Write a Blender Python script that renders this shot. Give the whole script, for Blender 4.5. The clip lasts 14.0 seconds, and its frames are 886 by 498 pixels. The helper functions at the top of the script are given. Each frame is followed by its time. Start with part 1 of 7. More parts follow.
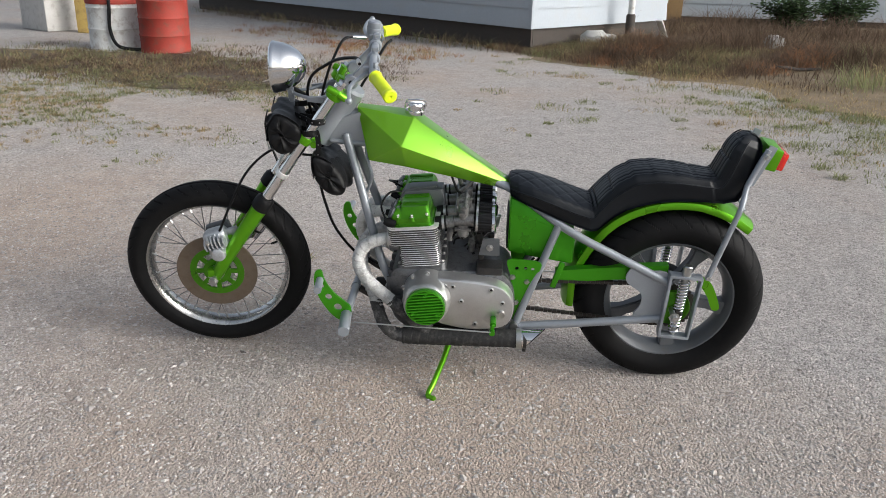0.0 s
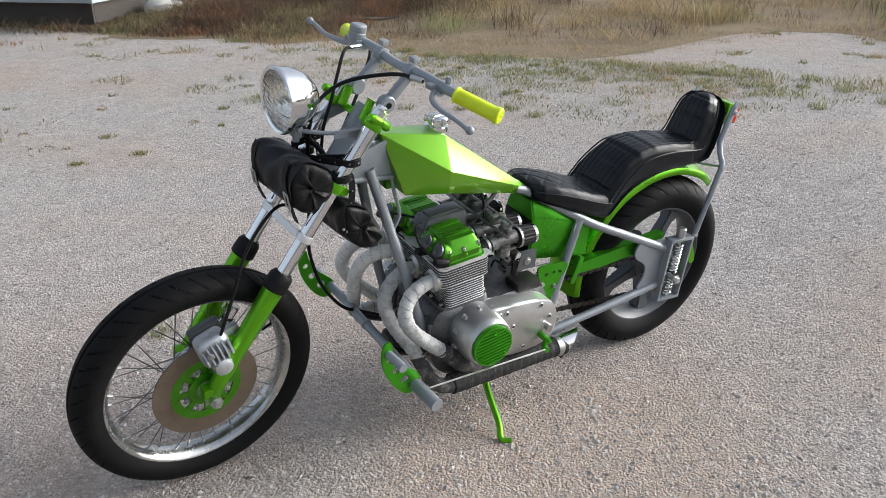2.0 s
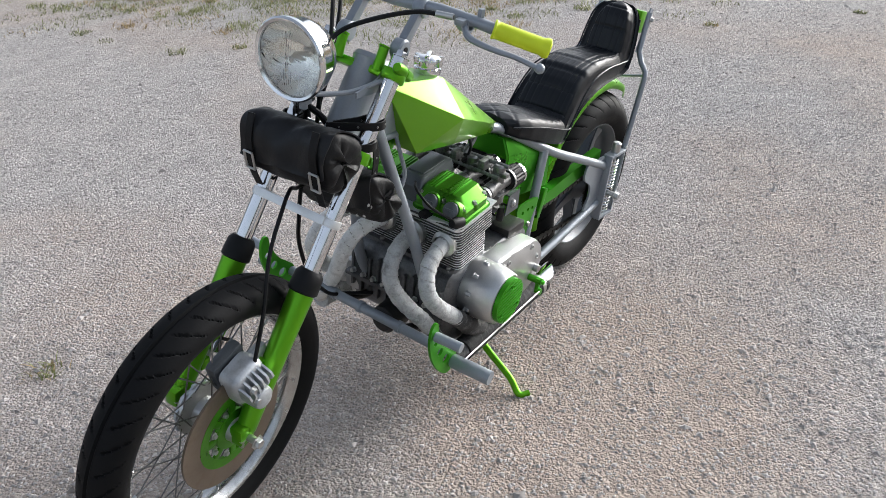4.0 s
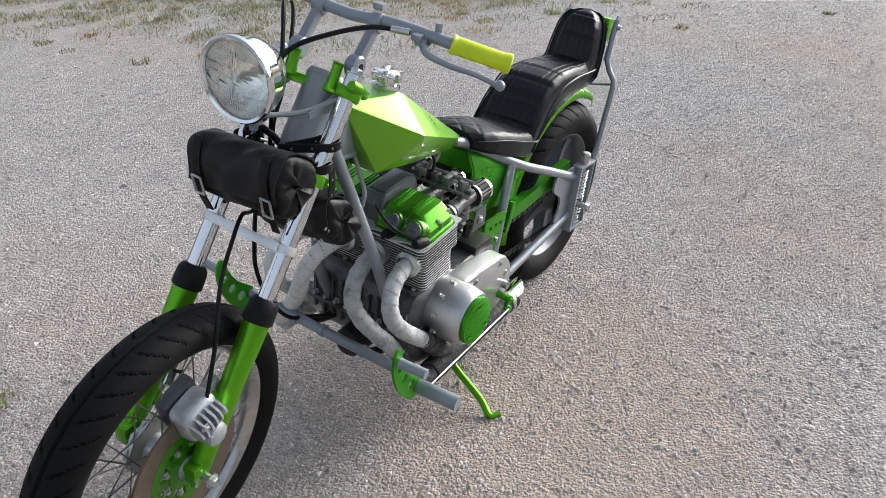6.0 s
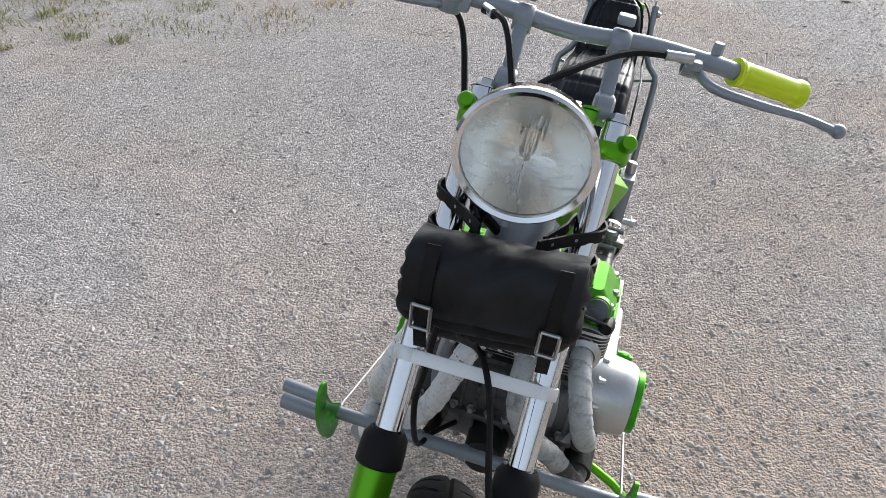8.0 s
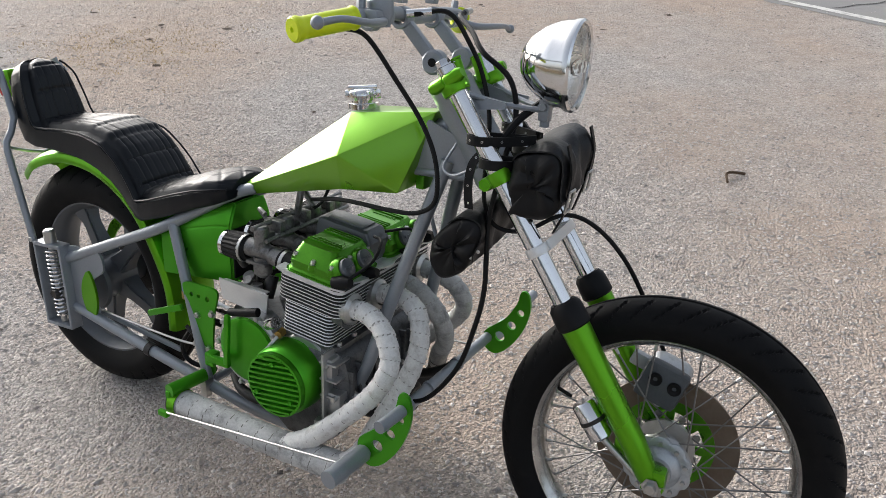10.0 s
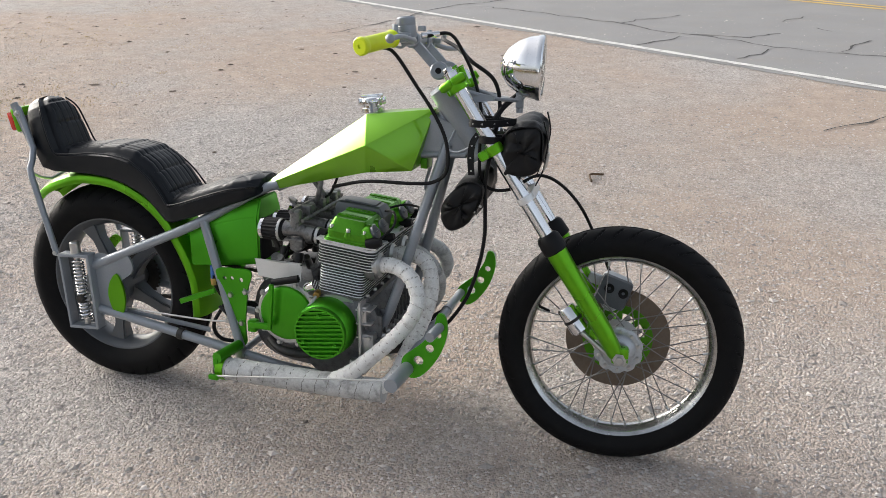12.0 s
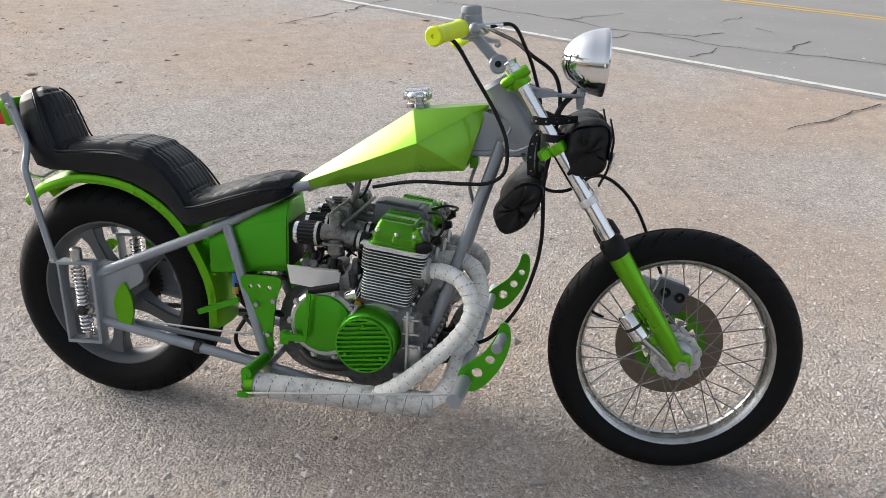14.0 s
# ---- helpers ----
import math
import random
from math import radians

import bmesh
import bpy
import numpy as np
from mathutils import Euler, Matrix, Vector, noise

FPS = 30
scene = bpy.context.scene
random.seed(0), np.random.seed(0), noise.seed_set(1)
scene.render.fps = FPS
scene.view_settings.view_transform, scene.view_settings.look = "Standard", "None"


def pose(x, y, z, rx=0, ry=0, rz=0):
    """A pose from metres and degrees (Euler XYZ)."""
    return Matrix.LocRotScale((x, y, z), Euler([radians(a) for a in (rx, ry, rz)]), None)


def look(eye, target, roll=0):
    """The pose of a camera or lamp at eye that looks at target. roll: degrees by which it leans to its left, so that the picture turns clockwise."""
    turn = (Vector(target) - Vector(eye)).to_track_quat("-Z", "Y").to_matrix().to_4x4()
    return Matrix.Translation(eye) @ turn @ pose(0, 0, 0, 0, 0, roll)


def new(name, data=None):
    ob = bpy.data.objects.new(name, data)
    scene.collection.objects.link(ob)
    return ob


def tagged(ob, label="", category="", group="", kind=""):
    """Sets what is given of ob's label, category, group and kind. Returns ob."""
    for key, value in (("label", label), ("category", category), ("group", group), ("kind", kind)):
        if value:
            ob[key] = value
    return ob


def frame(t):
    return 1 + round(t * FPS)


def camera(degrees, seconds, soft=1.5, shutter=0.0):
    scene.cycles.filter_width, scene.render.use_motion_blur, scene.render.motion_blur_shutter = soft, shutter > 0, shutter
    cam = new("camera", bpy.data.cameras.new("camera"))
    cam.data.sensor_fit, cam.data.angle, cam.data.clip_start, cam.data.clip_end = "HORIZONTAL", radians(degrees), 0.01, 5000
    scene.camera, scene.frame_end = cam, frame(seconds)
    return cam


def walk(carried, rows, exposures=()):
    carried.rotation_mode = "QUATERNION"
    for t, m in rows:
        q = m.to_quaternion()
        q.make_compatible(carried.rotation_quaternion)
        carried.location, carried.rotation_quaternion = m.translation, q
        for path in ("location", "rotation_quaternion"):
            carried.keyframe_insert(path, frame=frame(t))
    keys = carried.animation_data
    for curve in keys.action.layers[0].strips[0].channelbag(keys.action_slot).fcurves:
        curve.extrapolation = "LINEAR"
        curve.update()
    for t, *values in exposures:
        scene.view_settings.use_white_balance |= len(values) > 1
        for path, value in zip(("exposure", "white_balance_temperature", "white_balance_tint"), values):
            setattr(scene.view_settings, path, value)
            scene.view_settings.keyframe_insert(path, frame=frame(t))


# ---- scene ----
# ---------------------------------------------------------------- camera
cam = camera(57.8, 14.0, soft=0.8)
PATH = [
    (0, (-0.068, 2.741, 1.426), (0.034, 0.867, 0.735), 1.3),
    (0.5, (0.309, 2.649, 1.454), (0.063, 0.829, 0.662), -1.1),
    (1, (0.678, 2.377, 1.455), (0.287, 0.606, 0.611), -0.3),
    (1.5, (1.05, 2.206, 1.468), (0.344, 0.508, 0.683), 1.2),
    (2, (1.316, 1.965, 1.489), (0.344, 0.401, 0.71), -0.5),
    (2.5, (1.472, 1.658, 1.496), (0.393, 0.175, 0.697), -1.5),
    (3, (1.615, 1.412, 1.482), (0.308, 0.17, 0.616), -1.0),
    (3.5, (1.695, 1.275, 1.486), (0.293, 0.173, 0.58), -1.2),
    (3.7, (1.7, 1.263, 1.475), (0.285, 0.2, 0.545), -1.4),
    (5.8, (1.614, 1.224, 1.472), (0.204, 0.218, 0.473), -1.9),
    (6, (1.608, 1.236, 1.48), (0.158, 0.238, 0.53), -1.7),
    (6.5, (1.574, 1.228, 1.482), (0.083, 0.215, 0.617), -1.3),
    (7, (1.531, 1.058, 1.441), (0.163, -0.048, 0.491), 1.0),
    (7.5, (1.543, 0.636, 1.453), (0.048, -0.253, 0.466), -0.1),
    (7.7, (1.505, 0.489, 1.438), (-0.047, -0.251, 0.416), 0.6),
    (8.75, (1.4, -0.32, 1.458), (0.17, -0.02, 0.76), 0.2),
    (9.8, (1.172, -1.067, 1.466), (0.151, 0.351, 0.492), -0.0),
    (10, (1.135, -1.23, 1.452), (0.252, 0.303, 0.519), -0.8),
    (10.5, (1.057, -1.495, 1.472), (0.383, 0.116, 0.498), -0.4),
    (11, (1.078, -1.754, 1.473), (0.508, -0.053, 0.59), -1.2),
    (11.5, (1.017, -1.886, 1.493), (0.538, -0.134, 0.654), -1.2),
    (12, (0.975, -1.929, 1.492), (0.461, -0.179, 0.67), -0.4),
    (12.5, (0.976, -1.915, 1.494), (0.446, -0.17, 0.672), -0.1),
    (13, (0.97, -1.907, 1.492), (0.464, -0.158, 0.665), 0.1),
    (13.5, (0.929, -1.903, 1.481), (0.325, -0.197, 0.631), -1.2),
    (13.8, (0.775, -1.84, 1.461), (0.315, -0.077, 0.636), 2.1),
    (14, (0.614, -1.885, 1.458), (0.292, -0.095, 0.627), 1.7),
]
walk(cam, [(t, look(eye, target, roll)) for t, eye, target, roll in PATH], exposures=[(0.0, 0.62, 6080, 9), (1.5, 0.75, 6020, 9), (3.0, 0.86, 5900, 9), (7.5, 0.84, 5900, 9), (10.0, 0.83, 6200, 10), (11.0, 0.96, 6320, 10), (14.0, 1.0, 6280, 10)])

# ---------------------------------------------------------------- light
SUN_EL, SUN_AZ = 20.0, 162.0  # degrees; azimuth counted from +x towards +y
world = bpy.data.worlds.new("sky")
scene.world = world
world.use_nodes = True
wn = world.node_tree.nodes
wl = world.node_tree.links
wn.clear()
sky = wn.new("ShaderNodeTexSky")
sky.sky_type = "NISHITA"
sky.sun_disc = False
sky.sun_elevation = radians(SUN_EL)
sky.sun_rotation = radians(90.0 - SUN_AZ)
sky.air_density, sky.dust_density, sky.ozone_density = 1.0, 6.0, 1.0
hsv = wn.new("ShaderNodeHueSaturation")
hsv.inputs["Saturation"].default_value = 0.4
bg = wn.new("ShaderNodeBackground")
bg.inputs["Strength"].default_value = 0.15
wo = wn.new("ShaderNodeOutputWorld")
wl.new(sky.outputs[0], hsv.inputs["Color"])
wl.new(hsv.outputs[0], bg.inputs["Color"])
wl.new(bg.outputs[0], wo.inputs["Surface"])

sun = new("sun", bpy.data.lights.new("sun", "SUN"))
sun.data.energy = 1.0
sun.data.angle = radians(46.0)
sun.data.color = (1.0, 0.94, 0.86)
sd = Vector((math.cos(radians(SUN_AZ)) * math.cos(radians(SUN_EL)), math.sin(radians(SUN_AZ)) * math.cos(radians(SUN_EL)), math.sin(radians(SUN_EL))))
sun.rotation_euler = sd.to_track_quat("Z", "Y").to_euler()
scene.view_settings.exposure = 0.7


# ---------------------------------------------------------------- materials
def mat(name, base, rough=0.5, metal=0.0, vary=0.15, scale=8.0, bump=0.0, bscale=60.0, coat=0.0, dirt=None, dirt_amt=0.0, spec=0.5, objvar=0.0, rvary=0.1, island=0.0):
    """Principled surface with two scales of colour variation, fine relief and optional dirt."""
    m = bpy.data.materials.new(name)
    m.use_nodes = True
    nt = m.node_tree
    n, l = nt.nodes, nt.links
    b = n["Principled BSDF"]
    b.inputs["Metallic"].default_value = metal
    b.inputs["Specular IOR Level"].default_value = spec
    b.inputs["Coat Weight"].default_value = coat
    b.inputs["Coat Roughness"].default_value = 0.08
    tc = n.new("ShaderNodeTexCoord")
    big = n.new("ShaderNodeTexNoise")
    big.inputs["Scale"].default_value = scale
    big.inputs["Detail"].default_value = 5.0
    fine = n.new("ShaderNodeTexNoise")
    fine.inputs["Scale"].default_value = bscale
    fine.inputs["Detail"].default_value = 4.0
    l.new(tc.outputs["Object"], big.inputs["Vector"])
    l.new(tc.outputs["Object"], fine.inputs["Vector"])
    mixf = n.new("ShaderNodeMath")
    mixf.operation = "MULTIPLY_ADD"
    mixf.inputs[1].default_value = 0.6
    l.new(big.outputs["Fac"], mixf.inputs[0])
    half = n.new("ShaderNodeMath")
    half.operation = "MULTIPLY"
    half.inputs[1].default_value = 0.4
    l.new(fine.outputs["Fac"], half.inputs[0])
    l.new(half.outputs[0], mixf.inputs[2])
    ramp = n.new("ShaderNodeMapRange")
    ramp.inputs["From Min"].default_value, ramp.inputs["From Max"].default_value = 0.3, 0.7
    ramp.inputs["To Min"].default_value, ramp.inputs["To Max"].default_value = 1.0 - vary, 1.0 + vary
    l.new(mixf.outputs[0], ramp.inputs["Value"])
    val = ramp.outputs[0]
    if objvar or island:
        src = n.new("ShaderNodeObjectInfo" if objvar else "ShaderNodeNewGeometry")
        o2 = n.new("ShaderNodeMapRange")
        a = objvar or island
        o2.inputs["To Min"].default_value, o2.inputs["To Max"].default_value = 1.0 - a, 1.0 + a
        l.new(src.outputs["Random" if objvar else "Random Per Island"], o2.inputs["Value"])
        mu = n.new("ShaderNodeMath")
        mu.operation = "MULTIPLY"
        l.new(val, mu.inputs[0])
        l.new(o2.outputs[0], mu.inputs[1])
        val = mu.outputs[0]
    hs = n.new("ShaderNodeHueSaturation")
    hs.inputs["Color"].default_value = (*base, 1)
    l.new(val, hs.inputs["Value"])
    col = hs.outputs[0]
    if dirt:
        dn = n.new("ShaderNodeTexNoise")
        dn.inputs["Scale"].default_value = scale * 2.3
        dn.inputs["Detail"].default_value = 8.0
        dn.inputs["Roughness"].default_value = 0.65
        l.new(tc.outputs["Object"], dn.inputs["Vector"])
        dr = n.new("ShaderNodeMapRange")
        dr.inputs["From Min"].default_value, dr.inputs["From Max"].default_value = 0.5, 0.72
        dr.inputs["To Max"].default_value = dirt_amt
        l.new(dn.outputs["Fac"], dr.inputs["Value"])
        mx = n.new("ShaderNodeMix")
        mx.data_type = "RGBA"
        mx.inputs["B"].default_value = (*dirt, 1)
        l.new(dr.outputs[0], mx.inputs["Factor"])
        l.new(col, mx.inputs["A"])
        col = mx.outputs["Result"]
    l.new(col, b.inputs["Base Color"])
    rr = n.new("ShaderNodeMapRange")
    rr.inputs["From Min"].default_value, rr.inputs["From Max"].default_value = 0.3, 0.7
    rr.inputs["To Min"].default_value, rr.inputs["To Max"].default_value = max(0.02, rough - rvary * rough), min(1.0, rough + rvary)
    l.new(big.outputs["Fac"], rr.inputs["Value"])
    l.new(rr.outputs[0], b.inputs["Roughness"])
    if bump:
        bp = n.new("ShaderNodeBump")
        bp.inputs["Strength"].default_value = bump
        bp.inputs["Distance"].default_value = 0.002
        l.new(fine.outputs["Fac"], bp.inputs["Height"])
        l.new(bp.outputs[0], b.inputs["Normal"])
    return m


GREEN = mat("green_metallic_paint", (0.125, 0.385, 0.010), 0.28, 0.72, 0.1, 6, coat=0.05, bump=0.02, bscale=900, spec=0.3)
GREEN_T = mat("green_metallic_tank_paint", (0.160, 0.395, 0.011), 0.28, 0.66, 0.08, 6, coat=0.55, bump=0.02, bscale=900, spec=0.4)
# copy of the green, its colour deepened where parts catch less sky light
GREEN_P = mat("shade_deepened_green_paint", (0.066, 0.335, 0.012), 0.3, 0.68, 0.12, 8, coat=0.05, bump=0.02, bscale=900, spec=0.3)
GREEN_D = mat("green_painted_alloy", (0.072, 0.258, 0.009), 0.28, 0.75, 0.2, 14, coat=0.08, bump=0.08, bscale=200)
GREY = mat("silver_grey_paint", (0.255, 0.276, 0.302), 0.36, 0.35, 0.1, 12, bump=0.03, bscale=300)
WHEELGREY = mat("dull_silver_wheel_paint", (0.098, 0.106, 0.116), 0.4, 0.35, 0.12, 12, bump=0.03, bscale=300, dirt=(0.12, 0.105, 0.09), dirt_amt=0.4)
CHROME = mat("chrome", (0.74, 0.74, 0.74), 0.07, 1.0, 0.04, 20, rvary=0.06)
REFLECTOR = mat("headlight_reflector", (0.9, 0.9, 0.88), 0.24, 1.0, 0.03, 20)
RIM = mat("aged_chrome_rim", (0.47, 0.47, 0.46), 0.2, 1.0, 0.15, 20, dirt=(0.2, 0.18, 0.15), dirt_amt=0.5)
BRIGHT = mat("bright_machined_plate", (0.72, 0.72, 0.71), 0.38, 0.6, 0.06, 20, bump=0.05, bscale=300)
STEEL = mat("brushed_steel", (0.48, 0.48, 0.47), 0.34, 1.0, 0.12, 30, bump=0.05, bscale=400)
ALLOY = mat("cast_alloy", (0.50, 0.50, 0.495), 0.34, 0.85, 0.1, 14, bump=0.06, bscale=260, dirt=(0.3, 0.28, 0.26), dirt_amt=0.2)
CALIPER = mat("cast_alloy_caliper", (0.46, 0.48, 0.5), 0.42, 0.6, 0.12, 18, bump=0.15, bscale=260, dirt=(0.12, 0.12, 0.11), dirt_amt=0.4)
CASE = mat("grimy_cast_crankcase", (0.135, 0.138, 0.142), 0.42, 0.7, 0.3, 22, bump=0.25, bscale=200, dirt=(0.04, 0.038, 0.036), dirt_amt=0.7)
SPOKE = mat("dull_spoke_steel", (0.2, 0.195, 0.19), 0.35, 0.9, 0.15, 30)
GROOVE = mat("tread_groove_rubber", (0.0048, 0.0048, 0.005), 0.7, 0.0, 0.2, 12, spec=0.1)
FINS = mat("silver_painted_fins", (0.66, 0.665, 0.67), 0.38, 0.55, 0.12, 20, bump=0.08, bscale=200, dirt=(0.25, 0.24, 0.22), dirt_amt=0.3)
# fin flats darkened in colour for the shade between the fins
FINFLAT = mat("shade_dark_fin_flats", (0.10, 0.098, 0.095), 0.6, 0.3, 0.3, 20, bump=0.1, bscale=200, dirt=(0.03, 0.028, 0.026), dirt_amt=0.5)
DARKMET = mat("oily_dark_metal", (0.035, 0.034, 0.033), 0.45, 0.6, 0.3, 25, bump=0.2, bscale=180, dirt=(0.08, 0.06, 0.045), dirt_amt=0.4)
CARB = mat("aged_carburettor_alloy", (0.20, 0.198, 0.194), 0.42, 0.75, 0.3, 30, bump=0.2, bscale=240, dirt=(0.03, 0.028, 0.025), dirt_amt=0.75)
RUBBER = mat("tyre_rubber", (0.0062, 0.0062, 0.0066), 0.6, 0.0, 0.25, 12, bump=0.12, bscale=300, dirt=(0.035, 0.031, 0.027), dirt_amt=0.1, spec=0.11)
BLACKRUB = mat("black_rubber", (0.005, 0.005, 0.0055), 0.5, 0.0, 0.2, 20, bump=0.08, spec=0.2)
LEATHER = mat("black_leather", (0.005, 0.005, 0.0055), 0.52, 0.0, 0.3, 14, bump=0.5, bscale=110, spec=0.24)
FLAP = mat("black_leather_flap", (0.0075, 0.008, 0.0095), 0.46, 0.0, 0.25, 12, bump=0.3, bscale=120, spec=0.3)
VINYL = mat("black_seat_vinyl", (0.0045, 0.006, 0.0085), 0.36, 0.0, 0.2, 9, bump=0.08, bscale=420, spec=0.26)
WRAP_W = mat("white_heat_wrap", (0.70, 0.69, 0.665), 0.85, 0.0, 0.16, 22, bump=0.35, bscale=260, dirt=(0.25, 0.21, 0.17), dirt_amt=0.5)
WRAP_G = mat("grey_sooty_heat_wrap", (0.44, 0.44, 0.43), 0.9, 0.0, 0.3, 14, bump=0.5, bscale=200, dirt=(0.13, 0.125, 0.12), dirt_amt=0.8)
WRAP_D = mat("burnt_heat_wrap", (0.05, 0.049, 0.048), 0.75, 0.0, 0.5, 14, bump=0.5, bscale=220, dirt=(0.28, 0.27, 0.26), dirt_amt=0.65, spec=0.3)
# tape seams: shadow of the overlap, and dirt, put into the colour
SEAM = mat("shadow_dirt_tape_seam", (0.36, 0.345, 0.325), 0.9, 0.0, 0.4, 30, bump=0.3, bscale=260, dirt=(0.5, 0.48, 0.45), dirt_amt=0.8)
SEAM_D = mat("dark_shadow_tape_seam", (0.10, 0.092, 0.085), 0.9, 0.0, 0.4, 30, bump=0.3, bscale=260, dirt=(0.4, 0.38, 0.36), dirt_amt=0.5)
WRAP_B = mat("dark_heat_wrap", (0.02, 0.02, 0.02), 0.7, 0.0, 0.3, 25, bump=0.4, bscale=260, dirt=(0.09, 0.085, 0.08), dirt_amt=0.5, spec=0.3)
DISC = mat("rusty_brake_disc", (0.15, 0.118, 0.088), 0.42, 0.5, 0.14, 16, bump=0.06, bscale=200, dirt=(0.12, 0.075, 0.045), dirt_amt=0.5)
GRIP = mat("fluorescent_yellow_grip_rubber", (0.60, 0.72, 0.01), 0.4, 0.0, 0.06, 20, bump=0.1, spec=0.4)
PADGREY = mat("dark_grey_cast_pad_housing", (0.075, 0.083, 0.092), 0.5, 0.2, 0.2, 20, bump=0.15, bscale=250)
CASTGREY = mat("grey_cast_cover", (0.11, 0.118, 0.125), 0.36, 0.4, 0.12, 20, bump=0.12, bscale=250)
REDLENS = mat("red_plastic_lens", (0.55, 0.02, 0.01), 0.2, 0.0, 0.1, 30, coat=0.5)
CHAIN = mat("greasy_chain_steel", (0.05, 0.045, 0.04), 0.45, 0.7, 0.3, 60, bump=0.3, bscale=400)
BRASS = mat("brass_fitting", (0.5, 0.33, 0.1), 0.35, 1.0, 0.1, 30)
BLUE = mat("blue_plastic_hose", (0.03, 0.12, 0.35), 0.4, 0.0, 0.1, 30)


def glass_mat():
    m = bpy.data.materials.new("headlight_glass")
    m.use_nodes = True
    n, l = m.node_tree.nodes, m.node_tree.links
    b = n["Principled BSDF"]
    b.inputs["Base Color"].default_value = (0.98, 0.98, 0.95, 1)
    b.inputs["Roughness"].default_value = 0.03
    b.inputs["Transmission Weight"].default_value = 1.0
    b.inputs["IOR"].default_value = 1.45
    return m


GLASS = glass_mat()


# ---------------------------------------------------------------- mesh helpers
def finish(bm, name, smooth=40.0):
    me = bpy.data.meshes.new(name)
    bmesh.ops.recalc_face_normals(bm, faces=bm.faces)
    bm.to_mesh(me)
    bm.free()
    if smooth:
        me.shade_smooth()
        me.set_sharp_from_angle(angle=radians(smooth))
    return me


def part(name, bm, material, parent=None, label="", smooth=40.0, m=None):
    """One mesh object under a thing or a part."""
    me = finish(bm, name, smooth) if isinstance(bm, bmesh.types.BMesh) else bm
    if m is not None:
        me.transform(m)
    if material and not me.materials:
        me.materials.append(material)
    ob = new(name, me)
    ob.parent = parent
    return tagged(ob, label)


def thing(name, label, category, m=None, group=""):
    e = new(name)
    e.empty_display_size = 0.1
    if m is not None:
        e.matrix_world = m
    return tagged(e, label, category, group)


def spline(pts, n=6):
    """Catmull-Rom through the points, n steps a span."""
    P = [Vector(p) for p in pts]
    if len(P) < 3:
        return P
    P = [P[0] * 2 - P[1]] + P + [P[-1] * 2 - P[-2]]
    out = []
    for i in range(1, len(P) - 2):
        a, b, c, d = P[i - 1:i + 3]
        for k in range(n):
            t = k / n
            out.append(0.5 * (2 * b + (c - a) * t + (2 * a - 5 * b + 4 * c - d) * t * t + (3 * b - a - 3 * c + d) * t ** 3))
    out.append(P[-2])
    return out


def tube(bm, pts, r, seg=12, n=6, curve=True, caps=True, ripple=None, mark=None):
    """A round bar along the points; r: a radius or one per given point."""
    rad = r if isinstance(r, (list, tuple)) else [r] * len(pts)
    Q = spline(pts, n) if curve and len(pts) > 2 else [Vector(p) for p in pts]
    if len(Q) != len(pts):
        rr = []
        for i in range(len(Q)):
            u = i / (len(Q) - 1) * (len(rad) - 1)
            k = min(int(u), len(rad) - 2)
            rr.append(rad[k] + (rad[k + 1] - rad[k]) * (u - k))
    else:
        rr = rad
    tan = [(Q[min(i + 1, len(Q) - 1)] - Q[max(i - 1, 0)]).normalized() for i in range(len(Q))]
    side = tan[0].orthogonal().normalized()
    rings, runs = [], []
    run = 0.0
    for i, p in enumerate(Q):
        if i:
            side = (side - tan[i] * side.dot(tan[i])).normalized()
            run += (Q[i] - Q[i - 1]).length
        up = tan[i].cross(side)
        runs.append(run)
        ring = []
        for k in range(seg):
            a = 2 * math.pi * k / seg
            ri = rr[i] * (1 + (ripple(run, a) if ripple else 0))
            ring.append(bm.verts.new(p + (side * math.cos(a) + up * math.sin(a)) * ri))
        rings.append(ring)
    for i in range(len(rings) - 1):
        for k in range(seg):
            f = bm.faces.new((rings[i][k], rings[i][(k + 1) % seg], rings[i + 1][(k + 1) % seg], rings[i + 1][k]))
            if mark and mark((runs[i] + runs[i + 1]) / 2, 2 * math.pi * (k + 0.5) / seg):
                f.material_index = 1
    if caps:
        bm.faces.new(rings[0][::-1])
        bm.faces.new(rings[-1])
    return bm


def rod(pts, r, **k):
    return tube(bmesh.new(), pts, r, **k)


def lathe(profile, seg=48, m=None, bm=None, closed=False):
    """Turned shape: (radius, height) pairs about the z axis."""
    bm = bm or bmesh.new()
    rings = []
    for r, h in profile:
        if r < 1e-6:
            v = bm.verts.new((0, 0, h))
            rings.append([v] * seg)
        else:
            rings.append([bm.verts.new((r * math.cos(2 * math.pi * k / seg), r * math.sin(2 * math.pi * k / seg), h)) for k in range(seg)])
    pairs = list(zip(rings[:-1], rings[1:]))
    if closed:
        pairs.append((rings[-1], rings[0]))
    for a, b in pairs:
        for k in range(seg):
            q = [a[k], a[(k + 1) % seg], b[(k + 1) % seg], b[k]]
            u = []
            for v in q:
                if v not in u:
                    u.append(v)
            if len(u) > 2:
                bm.faces.new(u)
    if m is not None:
        bmesh.ops.transform(bm, matrix=m, verts=[v for g in rings for v in dict.fromkeys(g)])
    return bm


